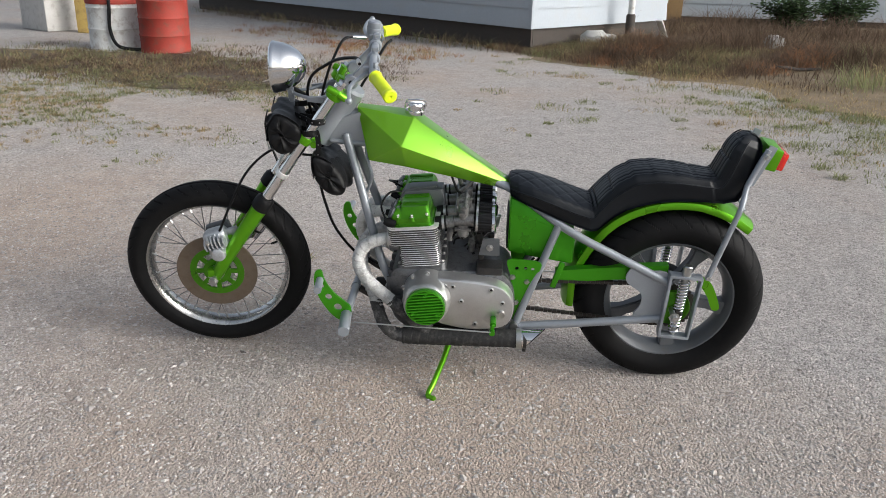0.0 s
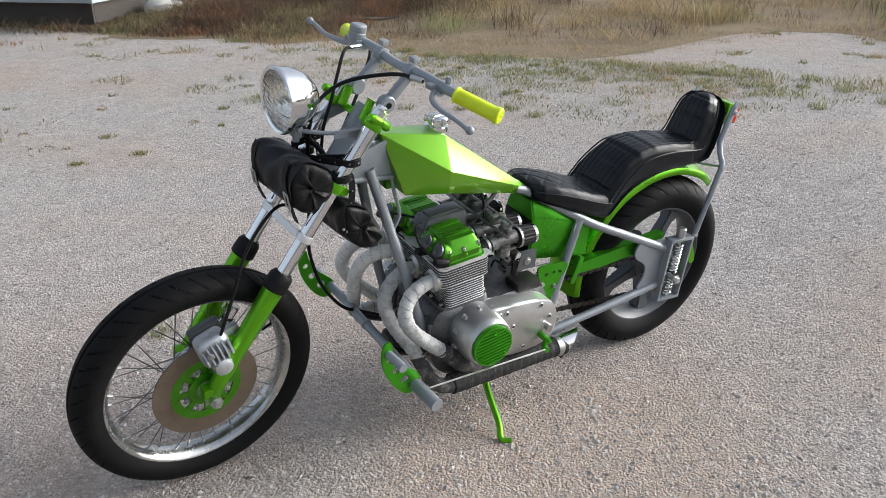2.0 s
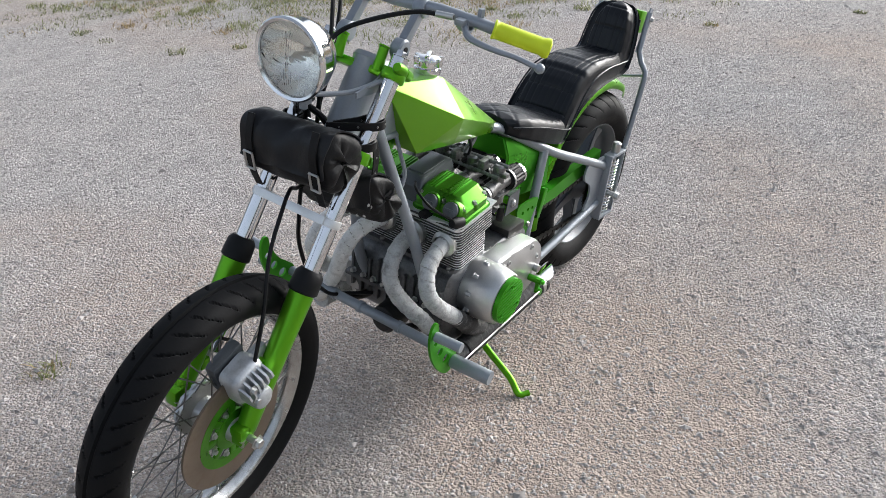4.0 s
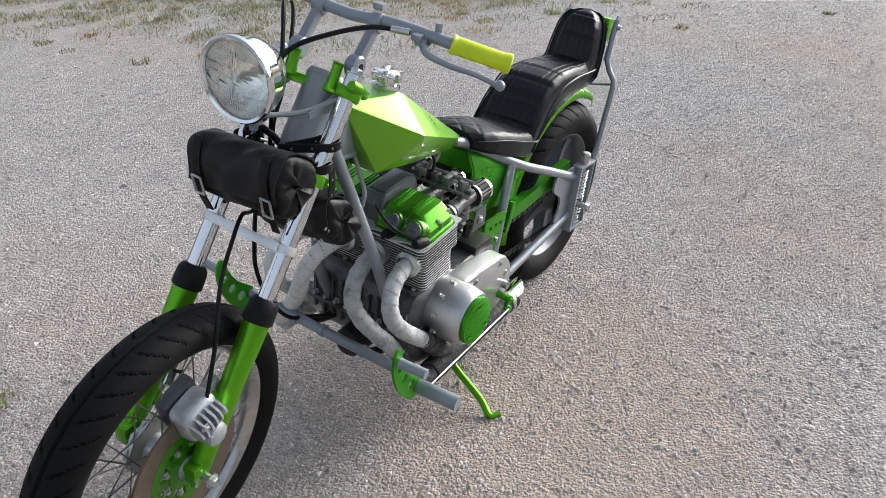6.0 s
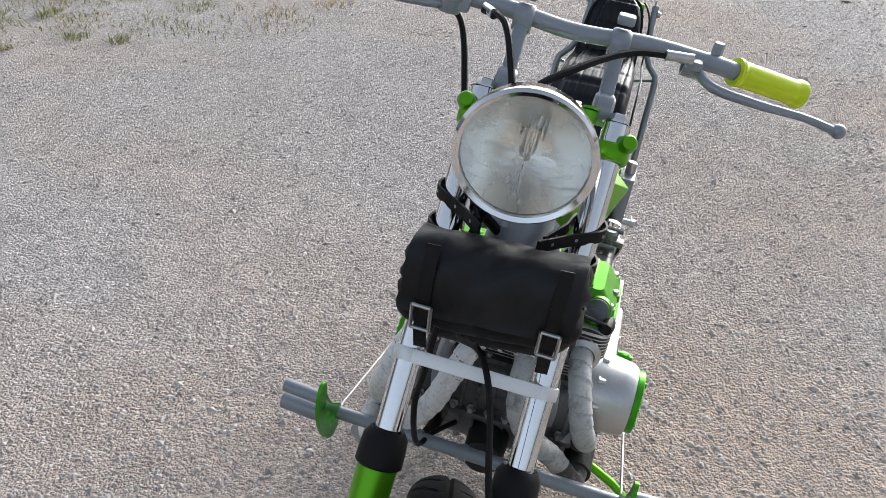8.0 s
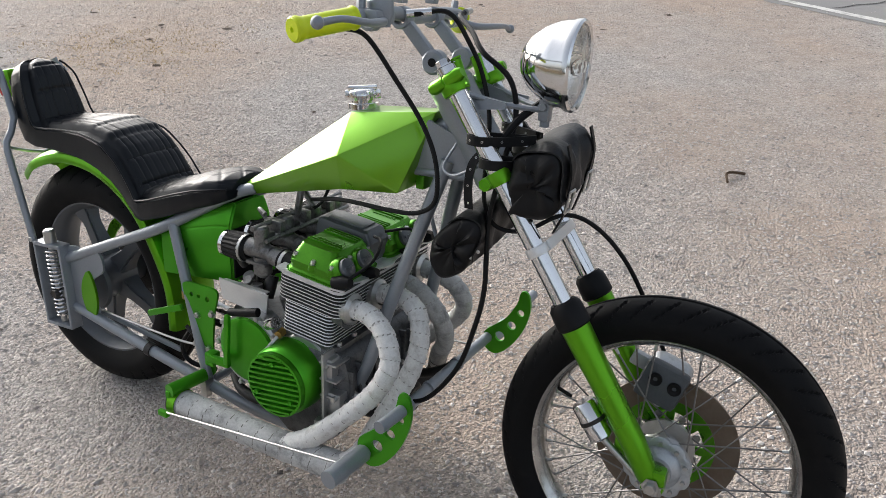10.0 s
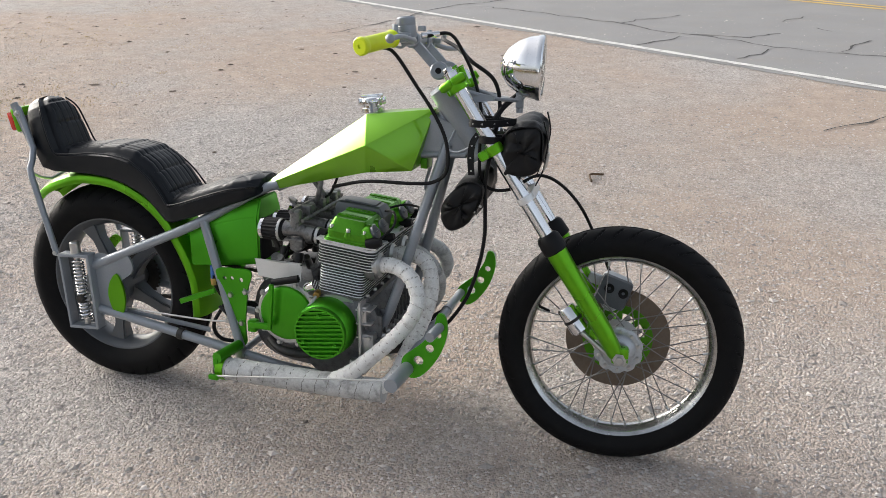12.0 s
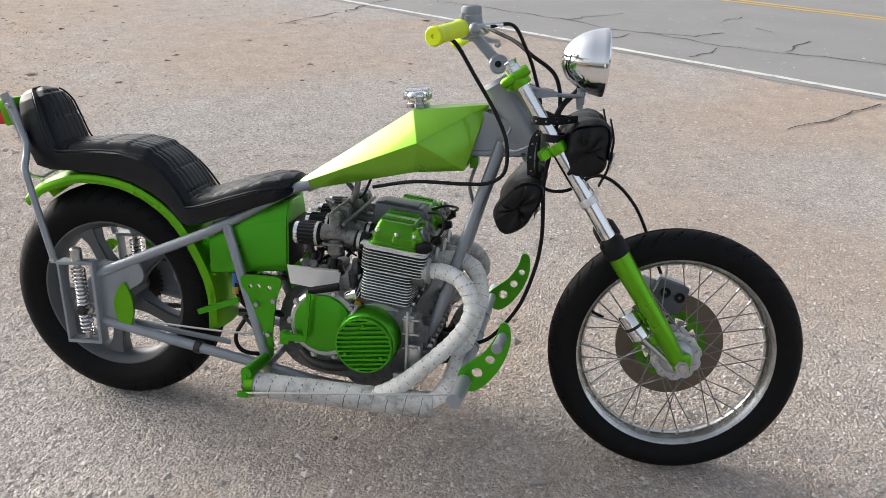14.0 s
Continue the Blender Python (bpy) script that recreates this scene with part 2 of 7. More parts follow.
def box(bm, c, s, bevel=0.0, m=None, seg=2):
    """A box of centre c and size s, bevelled, added to bm."""
    t = bmesh.new()
    bmesh.ops.create_cube(t, size=1.0)
    bmesh.ops.scale(t, vec=s, verts=t.verts)
    if bevel:
        bmesh.ops.bevel(t, geom=t.edges[:], offset=bevel, segments=seg, profile=0.6, affect="EDGES")
    bmesh.ops.translate(t, vec=c, verts=t.verts)
    if m is not None:
        bmesh.ops.transform(t, matrix=m, verts=t.verts)
    return add(bm, t)


def add(bm, other):
    me = bpy.data.meshes.new("tmp")
    other.to_mesh(me)
    other.free()
    bm.from_mesh(me)
    bpy.data.meshes.remove(me)
    return bm


def plate(outline, y0, y1, holes=(), bevel=0.0015, seg=14):
    """A flat plate in the x-z plane between y0 and y1 with round holes (x, z, r), cut through."""
    bm = bmesh.new()
    loops = [[Vector((x, 0, z)) for x, z in outline]]
    for x, z, r in holes:
        loops.append([Vector((x + r * math.cos(2 * math.pi * k / seg), 0, z + r * math.sin(2 * math.pi * k / seg))) for k in range(seg)])
    edges = []
    for lp in loops:
        vs = [bm.verts.new(p) for p in lp]
        edges += [bm.edges.new((vs[i], vs[(i + 1) % len(vs)])) for i in range(len(vs))]
    bmesh.ops.triangle_fill(bm, edges=edges, use_beauty=True)
    bmesh.ops.translate(bm, vec=(0, y0, 0), verts=bm.verts)
    ret = bmesh.ops.extrude_face_region(bm, geom=bm.faces[:])
    bmesh.ops.translate(bm, vec=(0, y1 - y0, 0), verts=[g for g in ret["geom"] if isinstance(g, bmesh.types.BMVert)])
    return bm


def smooth2d(pts, n=5):
    """A closed smooth outline through 2D points."""
    P = [Vector((x, 0, z)) for x, z in pts]
    out = []
    L = len(P)
    for i in range(L):
        a, b, c, d = P[i - 1], P[i], P[(i + 1) % L], P[(i + 2) % L]
        for k in range(n):
            t = k / n
            q = 0.5 * (2 * b + (c - a) * t + (2 * a - 5 * b + 4 * c - d) * t * t + (3 * b - a - 3 * c + d) * t ** 3)
            out.append((q.x, q.z))
    return out


def loft(bm, rings, cap=True):
    """Skin over rings with the same number of points."""
    V = [[bm.verts.new(p) for p in r] for r in rings]
    n = len(V[0])
    for a, b in zip(V[:-1], V[1:]):
        for k in range(n):
            bm.faces.new((a[k], a[(k + 1) % n], b[(k + 1) % n], b[k]))
    if cap:
        bm.faces.new(V[0][::-1])
        bm.faces.new(V[-1])
    return bm


def axis_m(p, d):
    """The pose with z along d at p, and x as near the world's y axis as it goes."""
    z = Vector(d).normalized()
    side = Vector((0, 1, 0)) if abs(z.y) < 0.95 else Vector((1, 0, 0))
    x = (side - z * side.dot(z)).normalized()
    y = z.cross(x)
    return Matrix(((x.x, y.x, z.x, p[0]), (x.y, y.y, z.y, p[1]), (x.z, y.z, z.z, p[2]), (0, 0, 0, 1)))


def hexbolt(p, d, r=0.006, h=0.005):
    return lathe([(0, h), (r * 0.85, h), (r, h * 0.75), (r, 0), (r * 1.5, 0), (r * 1.5, -0.0015), (0, -0.0015)], 6, axis_m(p, d))


def mirror_y(p):
    return (p[0], -p[1], p[2])


def rounded(cx, cy, hx, hy, r, n=5):
    out = []
    for sx, sy, a0 in ((1, 1, 0), (-1, 1, 90), (-1, -1, 180), (1, -1, 270)):
        for k in range(n + 1):
            a = radians(a0 + 90 * k / n)
            out.append((cx + sx * (hx - r) + r * math.cos(a), cy + sy * (hy - r) + r * math.sin(a)))
    return out

# ---------------------------------------------------------------- the motorcycle
LEAN = -7.0
STAND = pose(0.005, -0.008, 0.005, LEAN, -0.5, 0)
bike = thing("motorcycle", "bright green custom chopper motorcycle leaning on its side stand on gravel", "motorcycle", STAND)
RAKE = 0.675  # run of the fork for each metre of height
UP = Vector((-0.5595, 0, 0.8288))  # along the steering axis, upwards
FRONT = Vector((0.8288, 0, 0.5595))
N0 = Vector((0.391, 0, 1.0))
STEER = Matrix.Translation(N0 + Vector((-0.004, -0.008, 0))) @ Matrix.Rotation(0.115, 4, UP) @ Matrix.Translation(-N0)


def fx(z):
    return 0.897 - (z - 0.34) * RAKE


def fork_at(z, y, off=0.0):
    return Vector((fx(z), y, z)) + FRONT * off


def steered(bm):
    bmesh.ops.transform(bm, matrix=STEER, verts=bm.verts)
    return bm


def tyre_mesh(R, half, rim_r, rim_half, cuts, seg=720, nv=56, depth=0.0055):
    """A tyre about the y axis with moulded tread cuts and a middle groove."""
    bm = bmesh.new()
    H = R - rim_r
    prof = []
    for j in range(nv + 1):
        s = -1 + 2 * j / nv
        a = s * math.radians(152)
        y = half * math.sin(a) if abs(a) < math.pi / 2 else half * math.sin(a)
        rr = (R - H * 0.56) + (H * 0.56) * math.cos(a) if abs(a) < math.pi / 2 else (R - H * 0.56) + (H * 0.50) * math.cos(a)
        if abs(a) > math.pi / 2:
            w = (abs(a) - math.pi / 2) / (math.radians(152) - math.pi / 2)
            y = math.copysign(half + (rim_half - half) * w ** 1.6, s)
            rr = (R - H * 0.56) + (rim_r - (R - H * 0.56)) * w ** 0.9
        prof.append((y, rr, a))
    rings, cuts_at = [], []
    for i in range(seg):
        th = 2 * math.pi * i / seg
        ring, cut = [], []
        for y, rr, a in prof:
            d = 0.0
            u = a / math.radians(82)
            if abs(u) < 1:
                if abs(y) < half * 0.045:
                    d = depth * 0.8
                side = 1 if u > 0 else -1
                v = abs(u)
                if 0.14 < v < 0.95:
                    ph = (th * cuts / (2 * math.pi) + (0.0 if side > 0 else 0.5) - 1.35 * v ** 1.25) % 1.0
                    w = 0.085 * (1.0 - 0.35 * v)
                    if ph < w:
                        d = depth * min(1.0, (v - 0.14) * 9, (0.95 - v) * 9)
            elif abs(u) < 1.12:
                d = 0.0012 if int(abs(u) * 60) % 2 else 0.0
            r2 = rr - d
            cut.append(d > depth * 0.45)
            ring.append(bm.verts.new((r2 * math.cos(th), y * (1 - d * 2), r2 * math.sin(th))))
        rings.append(ring)
        cuts_at.append(cut)
    for i in range(seg):
        A, B = rings[i], rings[(i + 1) % seg]
        for k in range(nv):
            f = bm.faces.new((A[k], A[k + 1], B[k + 1], B[k]))
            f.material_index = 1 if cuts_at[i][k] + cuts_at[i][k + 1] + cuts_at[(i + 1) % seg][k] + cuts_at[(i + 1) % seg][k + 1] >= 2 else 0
    me = finish(bm, "tyre", 40)
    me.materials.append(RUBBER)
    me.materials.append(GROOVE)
    return me


Y_AX = Matrix.Rotation(radians(-90), 4, "X")  # turns a lathe's z axis on to y


def front_wheel():
    C = Matrix.Translation((0.901, 0.009, 0.331))
    W = STEER @ C
    hub = lathe([(0.012, -0.075), (0.028, -0.075), (0.032, -0.05), (0.062, -0.046), (0.064, -0.036), (0.034, -0.03), (0.03, 0.0), (0.034, 0.03), (0.06, 0.034), (0.06, 0.042), (0.03, 0.05), (0.026, 0.075), (0.012, 0.075)], 40, Y_AX, closed=True)
    hubo = part("front_wheel", hub, ALLOY, bike, "spoked front wheel with a black road tyre and steel rim", m=W)
    part("tyre", tyre_mesh(0.331, 0.053, 0.257, 0.036, 42), RUBBER, hubo, "black rubber tyre with curved tread cuts", m=W)
    rim = lathe([(0.264, -0.037), (0.266, -0.032), (0.257, -0.03), (0.25, -0.022), (0.243, -0.012), (0.2405, 0), (0.243, 0.012), (0.25, 0.022), (0.257, 0.03), (0.266, 0.032), (0.264, 0.037), (0.255, 0.035), (0.247, 0.026), (0.239, 0.014), (0.235, 0.0), (0.239, -0.014), (0.247, -0.026), (0.255, -0.035)], 120, Y_AX, closed=True)
    part("rim", rim, RIM, hubo, "polished steel rim", m=W)
    carrier = bmesh.new()
    ring = lathe([(0.097, 0.051), (0.097, 0.058), (0.074, 0.058), (0.074, 0.051)], 64, Y_AX, closed=True)
    add(carrier, ring)
    add(carrier, lathe([(0.05, 0.048), (0.05, 0.059), (0.02, 0.062), (0.02, 0.048)], 40, Y_AX, closed=True))
    for k in range(8):
        a = 2 * math.pi * k / 8
        box(carrier, (0.062, 0.054, 0), (0.034, 0.007, 0.017), 0.002, m=Matrix.Rotation(a, 4, "Y"))
    part("disc_carrier", carrier, GREEN_D, hubo, "green painted disc carrier with round openings", m=W)
    for k in range(8):
        a = 2 * math.pi * (k + 0.5) / 8
        part("carrier_bolt", hexbolt((0.062 * math.cos(a), 0.0585, 0.062 * math.sin(a)), (0, 1, 0), 0.006, 0.006), STEEL, hubo, m=W)
    disc = lathe([(0.144, 0.052), (0.144, 0.0575), (0.094, 0.0575), (0.094, 0.052)], 96, Y_AX, closed=True)
    part("brake_disc", disc, DISC, hubo, "brown rusty steel brake disc", m=W)
    plate_r = lathe([(0.066, -0.044), (0.066, -0.050), (0.058, -0.053), (0.046, -0.051), (0.042, -0.060), (0.030, -0.066), (0.027, -0.074), (0.012, -0.075), (0.012, -0.044)], 80, Y_AX, closed=True)
    for v in plate_r.verts:  # scalloped rim
        rr_ = math.hypot(v.co.x, v.co.z)
        if rr_ > 0.064:
            k = 1 - 0.09 * (0.5 + 0.5 * math.cos(10 * math.atan2(v.co.z, v.co.x))) ** 3
            v.co.x *= k
            v.co.z *= k
    for k in range(10):
        a = 2 * math.pi * (k + 0.5) / 10
        part("hub_bolt", hexbolt((0.054 * math.cos(a), -0.052, 0.054 * math.sin(a)), (0, -1, 0), 0.005, 0.006), STEEL, hubo, m=W)
    part("hub_flange", plate_r, CALIPER, hubo, m=W)
    # spokes, laced crosswise between the hub flanges and the rim
    sp = finish(rod([(0, 0, 0), (0, 0, 1)], 0.0017, seg=6, curve=False), "spoke")
    sp.materials.append(SPOKE)
    nip = finish(rod([(0, 0, 0), (0, 0, 0.016)], 0.0034, seg=6, curve=False), "nipple")
    nip.materials.append(STEEL)
    for k in range(36):
        side = 1 if k % 2 else -1
        a = 2 * math.pi * k / 36
        b = a + (0.95 if (k // 2) % 2 else -0.95)
        p = Vector((0.054 * math.cos(b), side * 0.038, 0.054 * math.sin(b)))
        q = Vector((0.241 * math.cos(a), side * 0.006, 0.241 * math.sin(a)))
        o = new("spoke", sp)
        o.parent = hubo
        o.matrix_basis = W @ axis_m(p, q - p) @ Matrix.Diagonal((1, 1, (q - p).length, 1))
        o = new("spoke_nipple", nip)
        o.parent = hubo
        o.matrix_basis = W @ axis_m(q, p - q)
    va = Vector((0.23 * math.cos(2.75), -0.006, 0.23 * math.sin(2.75)))
    part("valve", rod([va * 1.03, va * 0.9], 0.004, seg=8, curve=False), BLACKRUB, hubo, m=W)
    axle = rod([(0, -0.125, 0), (0, 0.125, 0)], 0.009, seg=10, curve=False)
    add(axle, hexbolt((0, 0.125, 0), (0, 1, 0), 0.012, 0.01))
    add(axle, hexbolt((0, -0.125, 0), (0, -1, 0), 0.012, 0.01))
    part("axle", axle, STEEL, hubo, m=W)


front_wheel()


def fork():
    for side in (1, -1):
        y = side * 0.093
        low = bmesh.new()
        bot = fork_at(0.325, y, -0.004)
        pts = [bot, fork_at(0.345, y, -0.004), fork_at(0.40, y), fork_at(0.50, y), fork_at(0.598, y), fork_at(0.612, y)]
        tube(low, pts, [0.014, 0.022, 0.024, 0.025, 0.028, 0.028], seg=20, curve=False)
        # axle clamp and brake lug
        box(low, fork_at(0.336, y, 0.004), (0.045, 0.034, 0.045), 0.008, m=None)
        leg = part("fork_leg", steered(low), GREEN, bike, "green painted fork slider")
        for z, lug in ((0.46, 0.029), (0.40, 0.026)):
            part("brake_lug", steered(box(bmesh.new(), fork_at(z, y - side * 0.012, side * 0.028), (lug, 0.014, lug), 0.004)), GREEN, leg)
        for dz in (-0.012, 0.012):
            part("clamp_bolt", steered(hexbolt(fork_at(0.325, y + dz, 0.012), (0, 0, -1), 0.006, 0.02)), STEEL, leg)
        st = rod([fork_at(0.60, y), fork_at(1.045, y)], 0.0185, seg=24, curve=False)
        part("stanchion", steered(st), CHROME, leg, "chromed fork tube")
        boot = lathe([(0.0195, 0.028), (0.024, 0.03), (0.031, 0.02), (0.0325, 0.0), (0.033, -0.018), (0.029, -0.022), (0.0195, -0.022)], 28, axis_m(fork_at(0.622, y), UP), closed=True)
        part("dust_boot", steered(boot), BLACKRUB, leg, "black rubber dust boot")
        cap = hexbolt(fork_at(1.047, y), UP, 0.014, 0.012)
        part("fork_cap", steered(cap), CHROME, leg)
    # caliper on the brake side
    cal = bmesh.new()
    cc = Vector((0.880, 0.088, 0.468))
    M = Matrix.Translation(cc) @ Matrix.Rotation(radians(18), 4, "Y")
    ol = rounded(0, 0, 0.043, 0.044, 0.020)
    dome = [(-0.036, 0.92), (-0.02, 1.0), (0.0, 1.0), (0.009, 0.93), (0.015, 0.78), (0.017, 0.5)]
    loft(cal, [[M @ Vector((x * k, h, z * k)) for x, z in ol] for h, k in dome])
    box(cal, (-0.05, -0.022, 0.012), (0.06, 0.02, 0.03), 0.006, m=M)
    c = part("brake_caliper", steered(cal), CALIPER, bike, "finned cast alloy brake caliper")
    for k in range(6):
        x = -0.034 + 0.0136 * k
        hh = 0.040 * math.sqrt(max(0.2, 1 - (x / 0.046) ** 2))
        fin = bmesh.new()
        loft(fin, [[M @ Vector((x - 0.0036, y, z)), M @ Vector((x + 0.0036, y, z)), M @ Vector((x + 0.0024, y2, z * 0.9)), M @ Vector((x - 0.0024, y2, z * 0.9))] for z, y, y2 in ((-hh * 0.55, 0.004, 0.034), (0.0, 0.008, 0.041), (hh * 0.6, 0.006, 0.038), (hh, -0.012, 0.020))])
        part("fin", steered(fin), CALIPER, c)
    part("piston_housing", steered(lathe([(0, 0.046), (0.016, 0.045), (0.024, 0.040), (0.0265, 0.030), (0.0265, -0.03), (0, -0.03)], 28, M @ Matrix.Translation((0.004, 0.0, -0.034)) @ Y_AX)), CALIPER, c)
    for dz in (0.02, -0.02):
        part("caliper_bolt", steered(hexbolt(M @ Vector((0.02, 0.037, dz)), (0, 1, 0), 0.007, 0.007)), STEEL, c)
    ins = bmesh.new()
    box(ins, (-0.004, -0.058, 0.004), (0.088, 0.03, 0.085), 0.012, m=M)
    ph = part("pad_housing", steered(ins), PADGREY, c, "grey inner caliper half")
    for dx in (-0.020, 0.020):
        part("piston_ring", steered(lathe([(0.0045, 0.0), (0.0135, 0.0), (0.0135, -0.005), (0.0115, -0.006), (0.0045, -0.003)], 20, M @ Matrix.Translation((dx, -0.0725, 0.014)) @ Y_AX, closed=True)), BLACKRUB, ph, "black piston bore ring")
    # chrome canister behind the other leg
    can = bmesh.new()
    p, q = Vector((0.751, -0.088, 0.455)), Vector((0.798, -0.092, 0.392))
    tube(can, [p, p + (q - p) * 0.06, p + (q - p) * 0.94, q], [0.021, 0.0245, 0.0245, 0.019], seg=24, curve=False)
    co = part("canister", steered(can), CHROME, bike, "small chrome canister beside the fork leg")
    part("canister_rod", steered(rod([q, (0.871, -0.092, 0.335)], 0.007, seg=10, curve=False)), STEEL, co)
    part("canister_strap", steered(lathe([(0.0258, -0.004), (0.0258, 0.004), (0.0246, 0.004), (0.0246, -0.004)], 24, axis_m(p.lerp(q, 0.5), q - p), closed=True)), DARKMET, co)


fork()


def clamps():
    # upper yoke
    z = 1.012
    up = bmesh.new()
    box(up, (0, 0, 0), (0.15, 0.03, 0.02), 0.006, m=axis_m(fork_at(z, 0, -0.022), UP))
    for s in (1, -1):
        add(up, lathe([(0.0192, 0.012), (0.025, 0.012), (0.027, 0.009), (0.027, -0.009), (0.025, -0.012), (0.0192, -0.012)], 28, axis_m(fork_at(z, s * 0.093), UP), closed=True))
        # cross barrel at each end
        a, b = fork_at(z + 0.012, s * 0.108, -0.040), fork_at(z + 0.012, s * 0.112, 0.034)
        tube(up, [a, a.lerp(b, 0.1), a.lerp(b, 0.45), a.lerp(b, 0.47), a.lerp(b, 0.5), a.lerp(b, 0.52), a.lerp(b, 0.9), b], [0.008, 0.0125, 0.0125, 0.0105, 0.0105, 0.0125, 0.0125, 0.009], seg=16, curve=False)
        # posts that carry the bar
        tube(up, [fork_at(z, s * 0.052, 0.0), fork_at(z + 0.020, s * 0.052, 0.004), fork_at(z + 0.040, s * 0.052, 0.008)], [0.013, 0.011, 0.011], seg=16, curve=False)
        tube(up, [fork_at(z + 0.040, s * 0.052, 0.008), fork_at(z + 0.043, s * 0.052, 0.008)], [0.0125, 0.0125], seg=16, curve=False)
    y = part("upper_yoke", steered(up), GREEN, bike, "green top yoke with clamped posts")
    part("stem_nut", steered(lathe([(0, 0.016), (0.012, 0.016), (0.019, 0.01), (0.019, 0), (0, 0)], 6, axis_m(fork_at(z + 0.012, 0, -0.05), UP))), CHROME, y, "chromed stem nut")
    # lower yoke
    z = 0.86
    lo = bmesh.new()
    box(lo, (0, 0, 0), (0.17, 0.034, 0.026), 0.008, m=axis_m(fork_at(z, 0, -0.034), UP))
    for s in (1, -1):
        add(lo, lathe([(0.0192, 0.013), (0.0215, 0.013), (0.0225, 0.009), (0.0225, -0.009), (0.0215, -0.013), (0.0192, -0.013)], 28, axis_m(fork_at(z, s * 0.093), UP), closed=True))
        tube(lo, [fork_at(z, s * 0.068, -0.038), fork_at(z, s * 0.100, -0.032)], 0.0115, seg=14, curve=False)
    part("lower_yoke", steered(lo), GREEN, bike, "green lower yoke")
    # bright flat brace across the tubes
    z = 0.735
    br = bmesh.new()
    box(br, (0, 0, 0), (0.176, 0.004, 0.019), 0.0015, m=axis_m(fork_at(z, 0, 0.023), UP))
    for s in (1, -1):
        add(br, lathe([(0.0187, -0.009), (0.0212, -0.009), (0.0218, -0.007), (0.0218, 0.007), (0.0212, 0.009), (0.0187, 0.009)], 28, axis_m(fork_at(z, s * 0.093), UP), closed=True))
    part("fork_brace", steered(br), BRIGHT, bike, "bright flat metal fork brace")


clamps()


